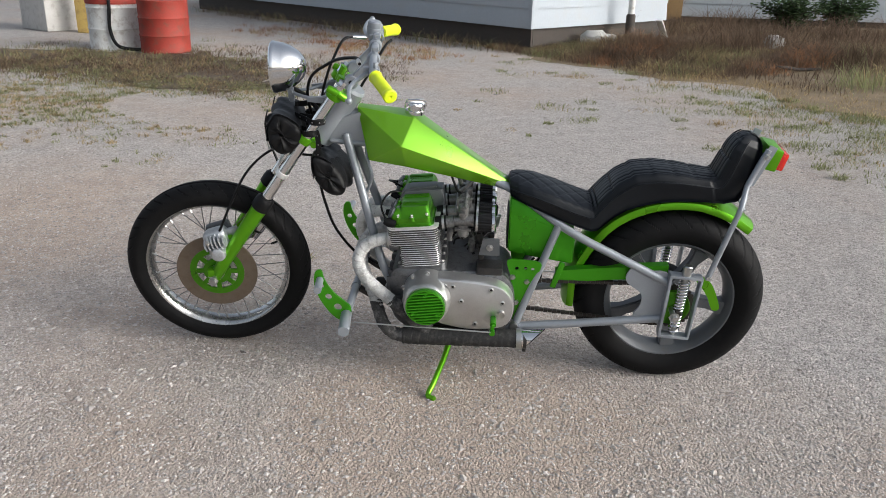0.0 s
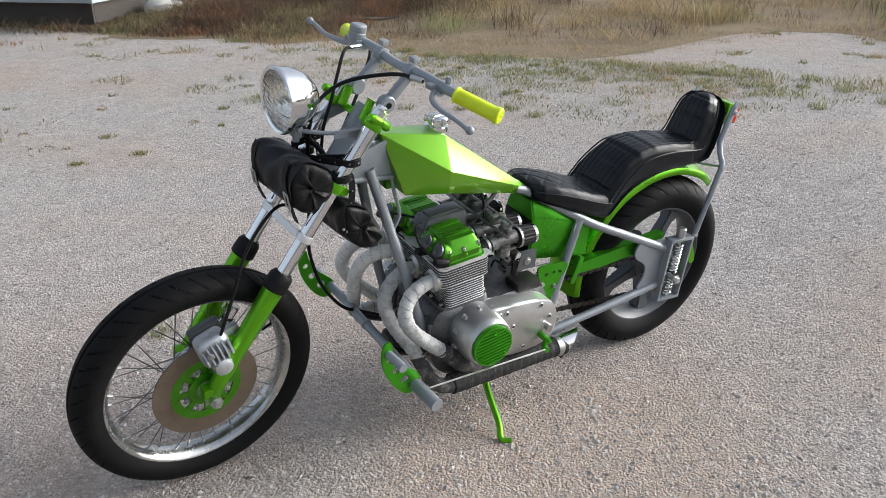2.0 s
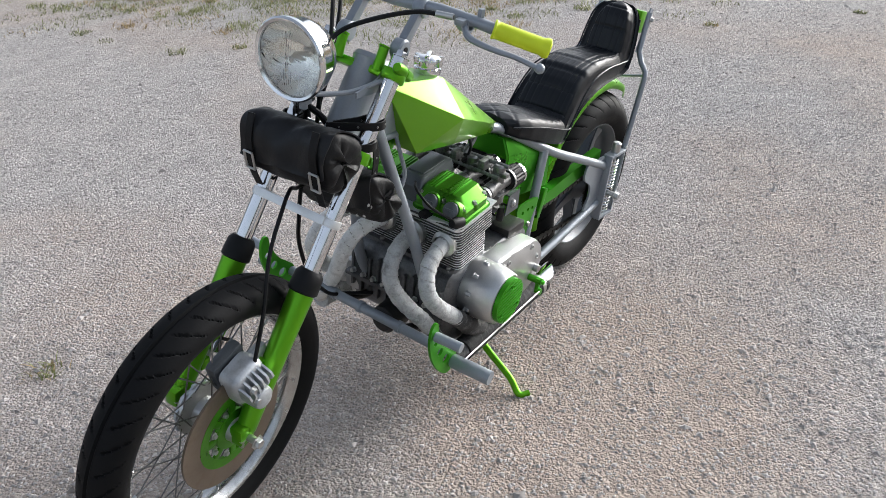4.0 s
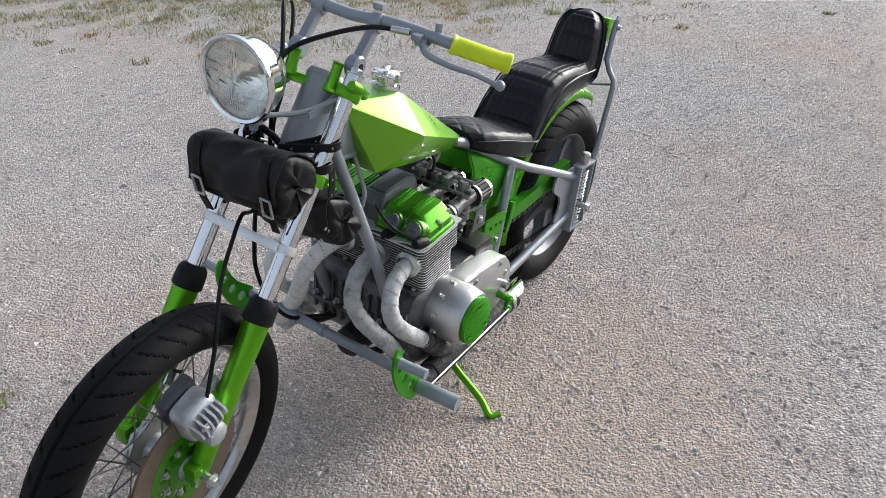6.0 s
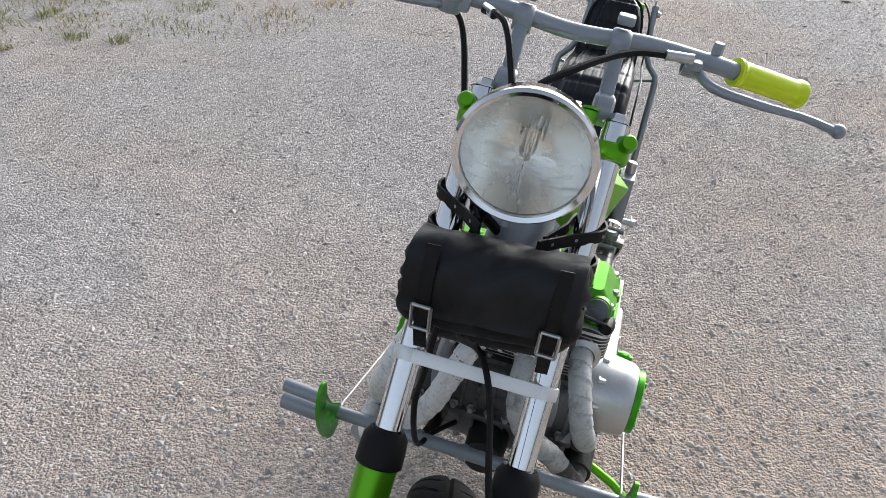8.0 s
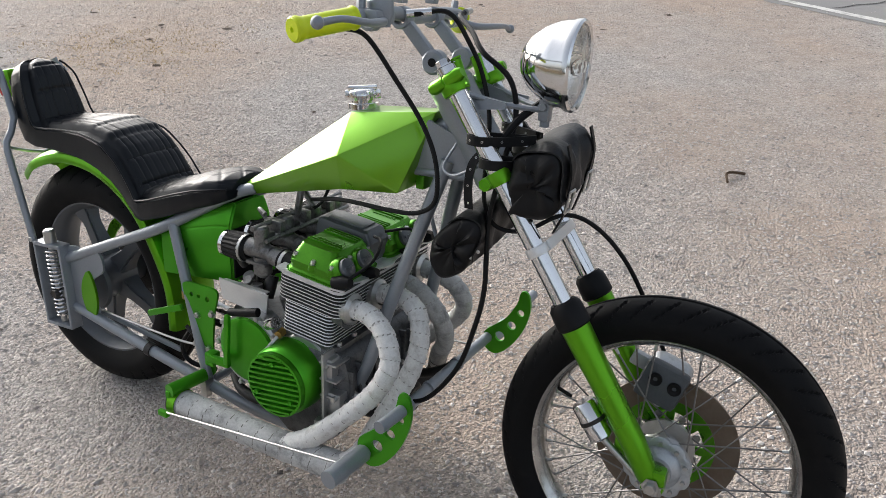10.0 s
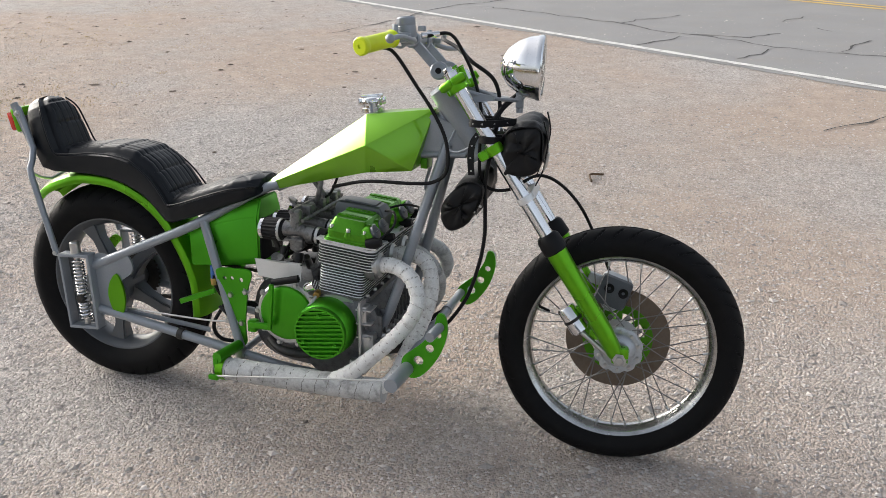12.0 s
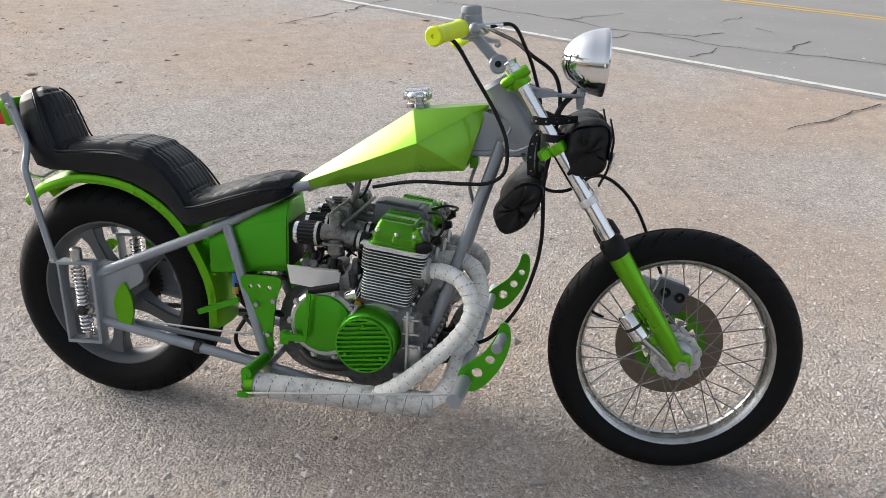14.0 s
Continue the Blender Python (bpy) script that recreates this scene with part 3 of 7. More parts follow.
def bars():
    bar = bmesh.new()
    half = [(0.318, 0.0, 1.124), (0.317, 0.10, 1.132), (0.315, 0.165, 1.131), (0.307, 0.235, 1.125), (0.265, 0.339, 1.104)]
    pts = [(0.265, -0.328, 1.104), (0.307, -0.225, 1.125)] + [mirror_y(p) for p in half[2:0:-1]] + half
    tube(bar, pts, 0.0125, seg=16, n=5)
    hb = part("handlebar", steered(bar), GREY, bike, "grey painted handlebar with yellow grips")
    for s in (1, -1):
        ri = bmesh.new()
        y = s * 0.07
        a, b = Vector((0.39, y, 1.05)), Vector((0.318, y, 1.124))
        add(ri, lathe([(0, 0.014), (0.019, 0.014), (0.023, 0.01), (0.023, -0.01), (0.019, -0.014), (0, -0.014)], 26, Matrix.Translation(a) @ Y_AX))
        add(ri, lathe([(0.0126, 0.014), (0.018, 0.014), (0.021, 0.01), (0.021, -0.01), (0.018, -0.014), (0.0126, -0.014)], 26, Matrix.Translation(b) @ Y_AX, closed=True))
        box(ri, (0, 0, 0), (0.02, 0.024, (b - a).length - 0.02), 0.005, m=axis_m((a + b) / 2, b - a))
        r_ = part("riser", steered(ri), GREY, hb, "grey dogbone riser")
        part("riser_socket", steered(lathe([(0, 0.0155), (0.008, 0.0155), (0.008, 0.013), (0, 0.013)], 16, Matrix.Translation(a) @ (Y_AX if s > 0 else Matrix.Rotation(radians(90), 4, "X")))), BLACKRUB, r_)
        part("clamp_lug", steered(box(bmesh.new(), (0.312, y, 1.157), (0.02, 0.024, 0.014), 0.003)), GREY, r_)
        # grip: ribbed barrel with a flange at its inner end and a rounded knob
        g0, g1 = (Vector((0.306, 0.238, 1.124)), Vector((0.257, 0.352, 1.102))) if s > 0 else (Vector((0.306, -0.228, 1.124)), Vector((0.257, -0.341, 1.102)))
        L = (g1 - g0).length
        gp = [(0.0126, 0), (0.020, 0.0), (0.021, 0.004), (0.0185, 0.008)]
        for k in range(12):
            u = 0.012 + (L - 0.034) * k / 11
            gp += [(0.0183, u), (0.0189, u + 0.003)]
        gp += [(0.0195, L - 0.016), (0.0212, L - 0.011), (0.0212, L - 0.003), (0.018, L), (0.005, L), (0.004, L - 0.004), (0, L - 0.004)]
        part("grip", steered(lathe(gp, 28, axis_m(g0, g1 - g0))), GRIP, hb, "fluorescent yellow rubber grip")
        # lever and perch
        lv = bmesh.new()
        L_ = [(0.325, 0.180, 1.119), (0.354, 0.21, 1.108), (0.374, 0.27, 1.108), (0.377, 0.33, 1.108), (0.374, 0.376, 1.101)] if s > 0 else [(0.328, -0.175, 1.119), (0.352, -0.21, 1.121), (0.364, -0.28, 1.121), (0.356, -0.35, 1.127), (0.344, -0.398, 1.121)]
        tube(lv, L_, [0.007, 0.0075, 0.0065, 0.0055, 0.006], seg=10)
        bmesh.ops.create_uvsphere(lv, u_segments=12, v_segments=8, radius=0.0105, matrix=Matrix.Translation(Vector(L_[-1]) * 1.0 + Vector((0, s * 0.006, 0))))
        part("lever", steered(lv), GREY, hb, "grey ball-ended lever")
        pc = bmesh.new()
        add(pc, lathe([(0.0127, -0.013), (0.0175, -0.013), (0.0185, 0), (0.0175, 0.013), (0.0127, 0.013)], 20, Matrix.Translation((0.311, s * 0.178, 1.119)) @ Y_AX, closed=True))
        box(pc, (0.330, s * 0.176, 1.127), (0.03, 0.022, 0.014), 0.004)
        add(pc, hexbolt((0.305, s * 0.205, 1.139), (0, 0, 1), 0.008, 0.018))
        part("lever_perch", steered(pc), GREY, hb)
    # round master cylinder reservoir
    ms = lathe([(0, 0.058), (0.018, 0.058), (0.0225, 0.054), (0.0235, 0.04), (0.0225, 0.038), (0.0225, 0.036), (0.0235, 0.035), (0.0235, 0.012), (0.019, 0.002), (0.015, -0.01), (0, -0.01)], 32, Matrix.Translation((0.330, -0.176, 1.119)) @ Matrix.Rotation(radians(-7), 4, "Y"))
    box(ms, (0.328, -0.182, 1.127), (0.03, 0.07, 0.024), 0.006)
    part("brake_reservoir", steered(ms), GREY, hb, "round grey brake fluid reservoir")


bars()


def headlight():
    c = Vector((0.636, -0.018, 1.066))
    ax = Vector((1, 0, -0.02)).normalized()
    M = axis_m(c, ax)
    sh = lathe([(0, -0.096), (0.014, -0.0945), (0.032, -0.087), (0.05, -0.073), (0.066, -0.05), (0.077, -0.024), (0.0815, 0.0), (0.0835, 0.004), (0.0835, 0.012), (0.080, 0.016), (0.0745, 0.013), (0.0735, 0.006)], 56, M)
    h = part("headlight", steered(sh), CHROME, bike, "round chrome headlight with a fluted glass lens")
    refl = lathe([(0.0735, 0.004), (0.06, -0.022), (0.04, -0.042), (0.018, -0.054), (0.0, -0.057)], 48, M)
    part("reflector", steered(refl), REFLECTOR, h, "mirror reflector")
    # domed lens, 4 mm thick, with upright flutes moulded inside
    gl = bmesh.new()
    skins = []
    for inner in (0, 1):
        rings = []
        for j in range(1, 17):
            r = 0.0755 * j / 16
            ring = []
            for k in range(144):
                a = 2 * math.pi * k / 144
                u, v = r * math.cos(a), r * math.sin(a)
                z = 0.020 - 0.010 * (r / 0.0755) ** 2 - inner * (0.004 + (0.0010 * math.sin(u * 1150) + 0.0004 * math.sin(v * 420)) * (0.3 if j > 14 else 1))
                ring.append(gl.verts.new(M @ Vector((u, v, z))))
            rings.append(ring)
        cv = gl.verts.new(M @ Vector((0, 0, 0.020 - inner * 0.004)))
        for k in range(144):
            gl.faces.new((cv, rings[0][k], rings[0][(k + 1) % 144]))
            for j in range(len(rings) - 1):
                gl.faces.new((rings[j][k], rings[j][(k + 1) % 144], rings[j + 1][(k + 1) % 144], rings[j + 1][k]))
        skins.append(rings[-1])
    for k in range(144):
        gl.faces.new((skins[0][k], skins[0][(k + 1) % 144], skins[1][(k + 1) % 144], skins[1][k]))
    lo = part("lens", steered(gl), GLASS, h, "clear fluted glass lens", smooth=60)
    lo.visible_shadow = False
    part("bulb", steered(lathe([(0, 0.004), (0.006, 0.002), (0.009, -0.012), (0.009, -0.05), (0, -0.05)], 16, M)), STEEL, h)
    br = bmesh.new()
    box(br, (c.x - 0.040, c.y, 0.984), (0.02, 0.03, 0.045), 0.004)
    add(br, hexbolt((c.x - 0.040, c.y + 0.016, 0.988), (0, 1, 0), 0.008, 0.006))
    add(br, hexbolt((c.x - 0.040, c.y - 0.016, 0.988), (0, -1, 0), 0.008, 0.006))
    tube(br, [(c.x - 0.040, c.y, 0.964), (c.x - 0.040, c.y, 0.950)], 0.009, seg=10, curve=False)
    for s in (1, -1):
        tube(br, [(c.x - 0.044, c.y + s * 0.012, 0.982), (0.53, s * 0.045, 0.985), (0.47, s * 0.075, 1.0), (0.437, s * 0.09, 1.012)], 0.0055, seg=8)
    part("headlight_bracket", steered(br), GREY, h)
    for s in (1, -1):  # flat ears from the top yoke
        ear = plate([(0.415, 1.020), (0.470, 1.000), (0.535, 0.992), (0.535, 0.980), (0.470, 0.972), (0.425, 0.985)], s * 0.064, s * 0.068)
        part("bracket_ear", steered(ear), GREY, h)


headlight()


def tank():
    bm = bmesh.new()
    P = {}
    for s, k in ((1, "L"), (-1, "R")):
        P["F" + k] = (0.370, s * 0.022, 0.950)
        P["M" + k] = (0.180, s * 0.046, 0.928)
        P["V" + k] = (0.212, s * 0.138, 0.860)
        P["B" + k] = (0.325, s * 0.090, 0.790)
        P["C" + k] = (0.200, s * 0.108, 0.780)
        P["T" + k] = (-0.165, s * 0.020, 0.694)
        P["U" + k] = (-0.165, s * 0.020, 0.676)
    v = {k: bm.verts.new(p) for k, p in P.items()}
    F = [("FL", "FR", "MR", "ML"), ("ML", "MR", "TR", "TL"), ("TL", "TR", "UR", "UL"), ("UL", "UR", "CR", "CL"), ("CL", "CR", "BR", "BL"), ("BL", "BR", "FR", "FL")]
    for k in "LR":
        F += [("F" + k, "M" + k, "V" + k), ("F" + k, "V" + k, "B" + k), ("V" + k, "C" + k, "B" + k), ("M" + k, "T" + k, "V" + k), ("V" + k, "T" + k, "U" + k, "C" + k)]
    for q in F:
        bm.faces.new([v[i] for i in q])
    bmesh.ops.recalc_face_normals(bm, faces=bm.faces)
    bmesh.ops.bevel(bm, geom=bm.edges[:], offset=0.0025, segments=2, profile=0.5, affect="EDGES")
    t = part("fuel_tank", bm, GREEN_T, bike, "faceted bright green metallic coffin fuel tank", smooth=20)
    # chrome filler cap with two lugs
    M = Matrix.Translation((0.182, 0, 0.930)) @ Matrix.Rotation(radians(-5), 4, "Y")
    cp = lathe([(0, 0.040), (0.022, 0.040), (0.028, 0.037), (0.031, 0.031), (0.031, 0.027), (0.026, 0.025), (0.026, 0.012), (0.033, 0.011), (0.033, 0.0), (0, 0.0)], 40, M)
    for k in range(6):
        box(cp, (0.031, 0, 0.028), (0.014, 0.012, 0.020), 0.003, m=M @ Matrix.Rotation(math.pi * k / 3 + 0.5, 4, "Z"))
    box(cp, (0, 0, 0.042), (0.062, 0.012, 0.010), 0.003, m=M @ Matrix.Rotation(0.5, 4, "Z"))
    part("filler_cap", cp, CHROME, t, "chrome filler cap")
    fb = box(bmesh.new(), (0.338, 0, 0.80), (0.02, 0.05, 0.03), 0.004)
    part("tank_mount", fb, GREEN_D, t)


tank()


def seat():
    st = [  # bottom x, z; top x, z; half width
        (-0.140, 0.695, -0.140, 0.712, 0.05), (-0.150, 0.685, -0.146, 0.722, 0.08), (-0.18, 0.672, -0.175, 0.724, 0.105), (-0.23, 0.655, -0.225, 0.717, 0.118),
        (-0.30, 0.628, -0.295, 0.697, 0.124), (-0.37, 0.602, -0.365, 0.672, 0.124), (-0.425, 0.584, -0.418, 0.656, 0.121), (-0.45, 0.588, -0.430, 0.658, 0.118),
        (-0.47, 0.608, -0.442, 0.678, 0.116), (-0.50, 0.638, -0.468, 0.713, 0.114), (-0.54, 0.665, -0.505, 0.752, 0.111), (-0.59, 0.685, -0.555, 0.784, 0.109),
        (-0.65, 0.699, -0.62, 0.795, 0.106), (-0.72, 0.705, -0.70, 0.791, 0.103), (-0.79, 0.705, -0.775, 0.780, 0.1), (-0.85, 0.702, -0.815, 0.777, 0.098),
        (-0.895, 0.712, -0.826, 0.787, 0.097), (-0.915, 0.750, -0.838, 0.820, 0.095), (-0.93, 0.80, -0.850, 0.853, 0.091), (-0.94, 0.845, -0.862, 0.885, 0.084), (-0.946, 0.878, -0.876, 0.906, 0.073), (-0.947, 0.898, -0.893, 0.917, 0.058), (-0.943, 0.910, -0.912, 0.922, 0.036), (-0.935, 0.916, -0.922, 0.922, 0.012)]
    st = [(bx, bz - 0.007, tx, tz - 0.008, w * 0.96) for bx, bz, tx, tz, w in st]
    # finer stations
    fine = []
    for i in range(len(st) - 1):
        for k in range(9):
            u = k / 9
            fine.append(tuple(a + (b - a) * u for a, b in zip(st[i], st[i + 1])))
    fine.append(st[-1])
    bm = bmesh.new()
    rings = []
    run = 0.0
    NT = 96
    for i, (bx, bz, tx, tz, w) in enumerate(fine):
        if i:
            run += math.hypot(tx - fine[i - 1][2], tz - fine[i - 1][3])
        b, t = Vector((bx, 0, bz)), Vector((tx, 0, tz))
        d = t - b
        up = d.normalized()
        thick = d.length
        cush = tx > -0.425
        ring = []
        for k in range(NT + 1):
            u = -1 + 2 * k / NT
            y = u * (w - (0.017 if tx > -0.8 else 0.023))
            h = (0.015 if cush else 0.006) * (1 - abs(u) ** 2.2) - 0.020 * (max(0.0, abs(u) - 0.80) / 0.20) ** 2.4
            if abs(u) < 0.9:  # stitched channels and cross seams
                if cush:
                    s1 = ((y + run) * 14.0) % 1
                    s2 = ((y - run) * 14.0) % 1
                    g = max(0, 1 - abs(s1 - 0.5) * 8) + max(0, 1 - abs(s2 - 0.5) * 8)
                    h -= 0.0026 * min(1.0, g)
                else:
                    s1 = (y / 0.021 + 0.5) % 1
                    s2 = (run / 0.072) % 1
                    g1 = max(0, 1 - abs(s1 - 0.5) * 4.5) * (1.0 if 0.28 < abs(u) else 0.35)
                    g2 = max(0, 1 - abs(s2 - 0.5) * 11)
                    h -= 0.0026 * g1 + 0.0042 * g2
            p = t + up * h
            ring.append((p.x, y, p.z))
        for v, q in ((0.72, 1.02), (0.6, 1.022), (0.4, 1.0), (0.15, 0.97), (0.03, 0.93)):
            p = b.lerp(t, v)
            ring.append((p.x, (w - (0.017 if tx > -0.8 else 0.023)) * q, p.z))
        for q in (0.85, 0.4, 0.0, -0.4, -0.85):
            ring.append((b.x, w * q, b.z))
        for v, q in ((0.03, 0.93), (0.15, 0.97), (0.4, 1.0), (0.6, 1.022), (0.72, 1.02)):
            p = b.lerp(t, v)
            ring.append((p.x, -w * q, p.z))
        rings.append(ring)
    loft(bm, rings)
    s = part("seat", bm, VINYL, bike, "black quilted two-level vinyl seat with a backrest", smooth=50)
    for sgn in (1, -1):
        pts = []
        for i, (bx, bz, tx, tz, w) in enumerate(fine[9:-14:6]):
            p = Vector((bx, 0, bz)).lerp(Vector((tx, 0, tz)), 0.80)
            pts.append((p.x, sgn * w * 1.02, p.z))
        part("piping", rod(pts, 0.0028, seg=6, n=2), VINYL, s, "black seat piping")
    pan = box(bmesh.new(), (-0.946, 0, 0.80), (0.012, 0.13, 0.12), 0.004, m=Matrix.Translation((-0.952, 0, 0.83)) @ Matrix.Rotation(radians(-14), 4, "Y") @ Matrix.Translation((0.952, 0, -0.83)))
    part("backrest_panel", pan, VINYL, s)


seat()


def frame_tubes():
    f = bmesh.new()
    r = 0.0145
    for s in (1, -1):
        tube(f, [(-0.10, s * 0.028, 0.708), (-0.165, s * 0.042, 0.683), (-0.35, s * 0.102, 0.579), (-0.52, s * 0.124, 0.503), (-0.70, s * 0.138, 0.424)], r, seg=14)
        tube(f, [(-0.318, s * 0.098, 0.592), (-0.19, s * 0.136, 0.212)], r * 0.95, seg=14, curve=False)
        tube(f, [(-0.70, s * 0.138, 0.283), (-0.45, s * 0.138, 0.245), (-0.19, s * 0.136, 0.207), (-0.05, s * 0.130, 0.180), (0.10, s * 0.112, 0.165), (0.175, s * 0.104, 0.205), (0.215, s * 0.11, 0.28)], r, seg=14)
        tube(f, [(0.215, s * 0.11, 0.28), (0.274, s * 0.112, 0.40), (0.318, s * 0.095, 0.55), (0.361, s * 0.066, 0.70), (0.408, s * 0.036, 0.86)], r, seg=14)
        # gusset plates at the headstock
        add(f, plate([(0.36, 0.935), (0.47, 0.895), (0.49, 0.84), (0.44, 0.83), (0.335, 0.825), (0.32, 0.86)], s * 0.030, s * 0.036))
        tube(f, [(0.32, s * 0.033, 0.826), (0.46, s * 0.033, 0.834)], 0.009, seg=10, curve=False)
    ax = lambda z: Vector((0.836 - (z - 0.34) * RAKE, 0, z))
    tube(f, [ax(0.83), ax(0.842), ax(0.845), ax(1.0), ax(1.003), ax(1.012)], [0.043, 0.046, 0.0445, 0.0445, 0.046, 0.041], seg=32, curve=False)
    tube(f, [(0.42, 0, 0.93), (0.2, 0, 0.85), (-0.12, 0, 0.70)], 0.022, seg=14, curve=False)
    # cross members
    for a in ((-0.19, 0.135, 0.21), (0.10, 0.11, 0.165), (-0.33, 0.10, 0.585)):
        tube(f, [a, mirror_y(a)], 0.011, seg=10, curve=False)
    fr = part("frame", f, GREY, bike, "silver-grey welded tube frame")
    for s in (1, -1):
        web = smooth2d([(-0.705, 0.445), (-0.705, 0.27), (-0.655, 0.272), (-0.60, 0.285), (-0.62, 0.33), (-0.615, 0.375), (-0.56, 0.42), (-0.575, 0.47), (-0.63, 0.462)], 4)
        part("axle_web", plate(web, s * 0.132, s * 0.139), GREY, fr, "grey flat web plate")
        br = plate(smooth2d([(-0.150, 0.462), (-0.165, 0.40), (-0.178, 0.30), (-0.178, 0.235), (-0.205, 0.235), (-0.235, 0.33), (-0.265, 0.43), (-0.262, 0.462), (-0.20, 0.468)], 4), s * 0.122, s * 0.128, holes=((-0.185, 0.435, 0.007), (-0.215, 0.437, 0.006), (-0.24, 0.435, 0.006)))
        ep = part("engine_plate", br, GREEN_P, fr, "green engine mounting plate")
        for x, z in ((-0.172, 0.40), (-0.222, 0.385), (-0.19, 0.30)):
            part("plate_bolt", hexbolt((x, s * 0.128, z), (0, s, 0), 0.008, 0.007), STEEL, ep)
        lug = lathe([(0, 0.012), (0.014, 0.012), (0.014, -0.012), (0, -0.012)], 16, Matrix.Translation((-0.187, s * 0.15, 0.218)) @ Y_AX)
        box(lug, (-0.187, s * 0.15, 0.20), (0.022, 0.02, 0.04), 0.004)
        part("peg_lug", lug, STEEL, fr)


frame_tubes()


def rear_wheel():
    W = Matrix.Translation((-0.729, 0.025, 0.3155))
    hub = lathe([(0.012, -0.09), (0.045, -0.09), (0.06, -0.075), (0.062, 0.03), (0.045, 0.05), (0.04, 0.085), (0.012, 0.085)], 40, Y_AX, closed=True)
    for k in range(5):
        a = 2 * math.pi * k / 5 + 0.45
        M = Matrix.Rotation(a, 4, "Y")
        t = bmesh.new()
        prof = lambda x, w, h: [(x, -w, -h), (x, w, -h), (x, w, h), (x, -w, h)]
        loft(t, [prof(0.05, 0.03, 0.030), prof(0.10, 0.022, 0.020), (prof(0.16, 0.018, 0.019)), prof(0.216, 0.026, 0.034)])
        bmesh.ops.bevel(t, geom=t.edges[:], offset=0.005, segments=2, affect="EDGES")
        bmesh.ops.transform(t, matrix=M, verts=t.verts)
        add(hub, t)
    w = part("rear_wheel", hub, WHEELGREY, bike, "silver cast five-spoke rear wheel with a wide black tyre", m=W)
    part("tyre", tyre_mesh(0.332, 0.072, 0.224, 0.05, 34), RUBBER, w, "wide black rubber tyre", m=W)
    rim = lathe([(q * 1.04, h) for q, h in ((0.224, -0.052), (0.226, -0.047), (0.213, -0.044), (0.205, -0.03), (0.2, -0.018), (0.198, 0), (0.2, 0.018), (0.205, 0.03), (0.213, 0.044), (0.226, 0.047), (0.224, 0.052), (0.212, 0.05), (0.2, 0.034), (0.192, 0.016), (0.19, 0), (0.192, -0.016), (0.2, -0.034), (0.212, -0.05))], 96, Y_AX, closed=True)
    part("rim", rim, WHEELGREY, w, "silver painted rim", m=W)
    sp = lathe([(0.082, 0.078), (0.082, 0.083), (0.03, 0.084), (0.03, 0.077)], 96, Y_AX, closed=True)
    for v in sp.verts:
        r = math.hypot(v.co.x, v.co.z)
        if r > 0.06:
            a = math.atan2(v.co.z, v.co.x)
            k = 1 + 0.045 * math.copysign(1, math.sin(a * 32))
            v.co.x *= k
            v.co.z *= k
    part("sprocket", sp, CHAIN, w, "greasy chain sprocket", m=W)
    dk = lathe([(0, -0.098), (0.05, -0.098), (0.078, -0.09), (0.082, -0.08), (0, -0.08)], 48, Y_AX)
    part("brake_drum", dk, WHEELGREY, w, "grey drum brake plate", m=W)
    hb = lathe([(0, 0.104), (0.045, 0.104), (0.064, 0.098), (0.066, 0.088), (0, 0.088)], 40, Y_AX)
    part("hub_cover", hb, GREEN_D, w, "green sprocket carrier", m=W)
    ax = rod([(0, -0.165, 0), (0, 0.165, 0)], 0.010, seg=10, curve=False)
    add(ax, hexbolt((0, 0.165, 0), (0, 1, 0), 0.013, 0.012))
    add(ax, hexbolt((0, -0.165, 0), (0, -1, 0), 0.013, 0.012))
    part("axle", ax, STEEL, w, m=W)


rear_wheel()


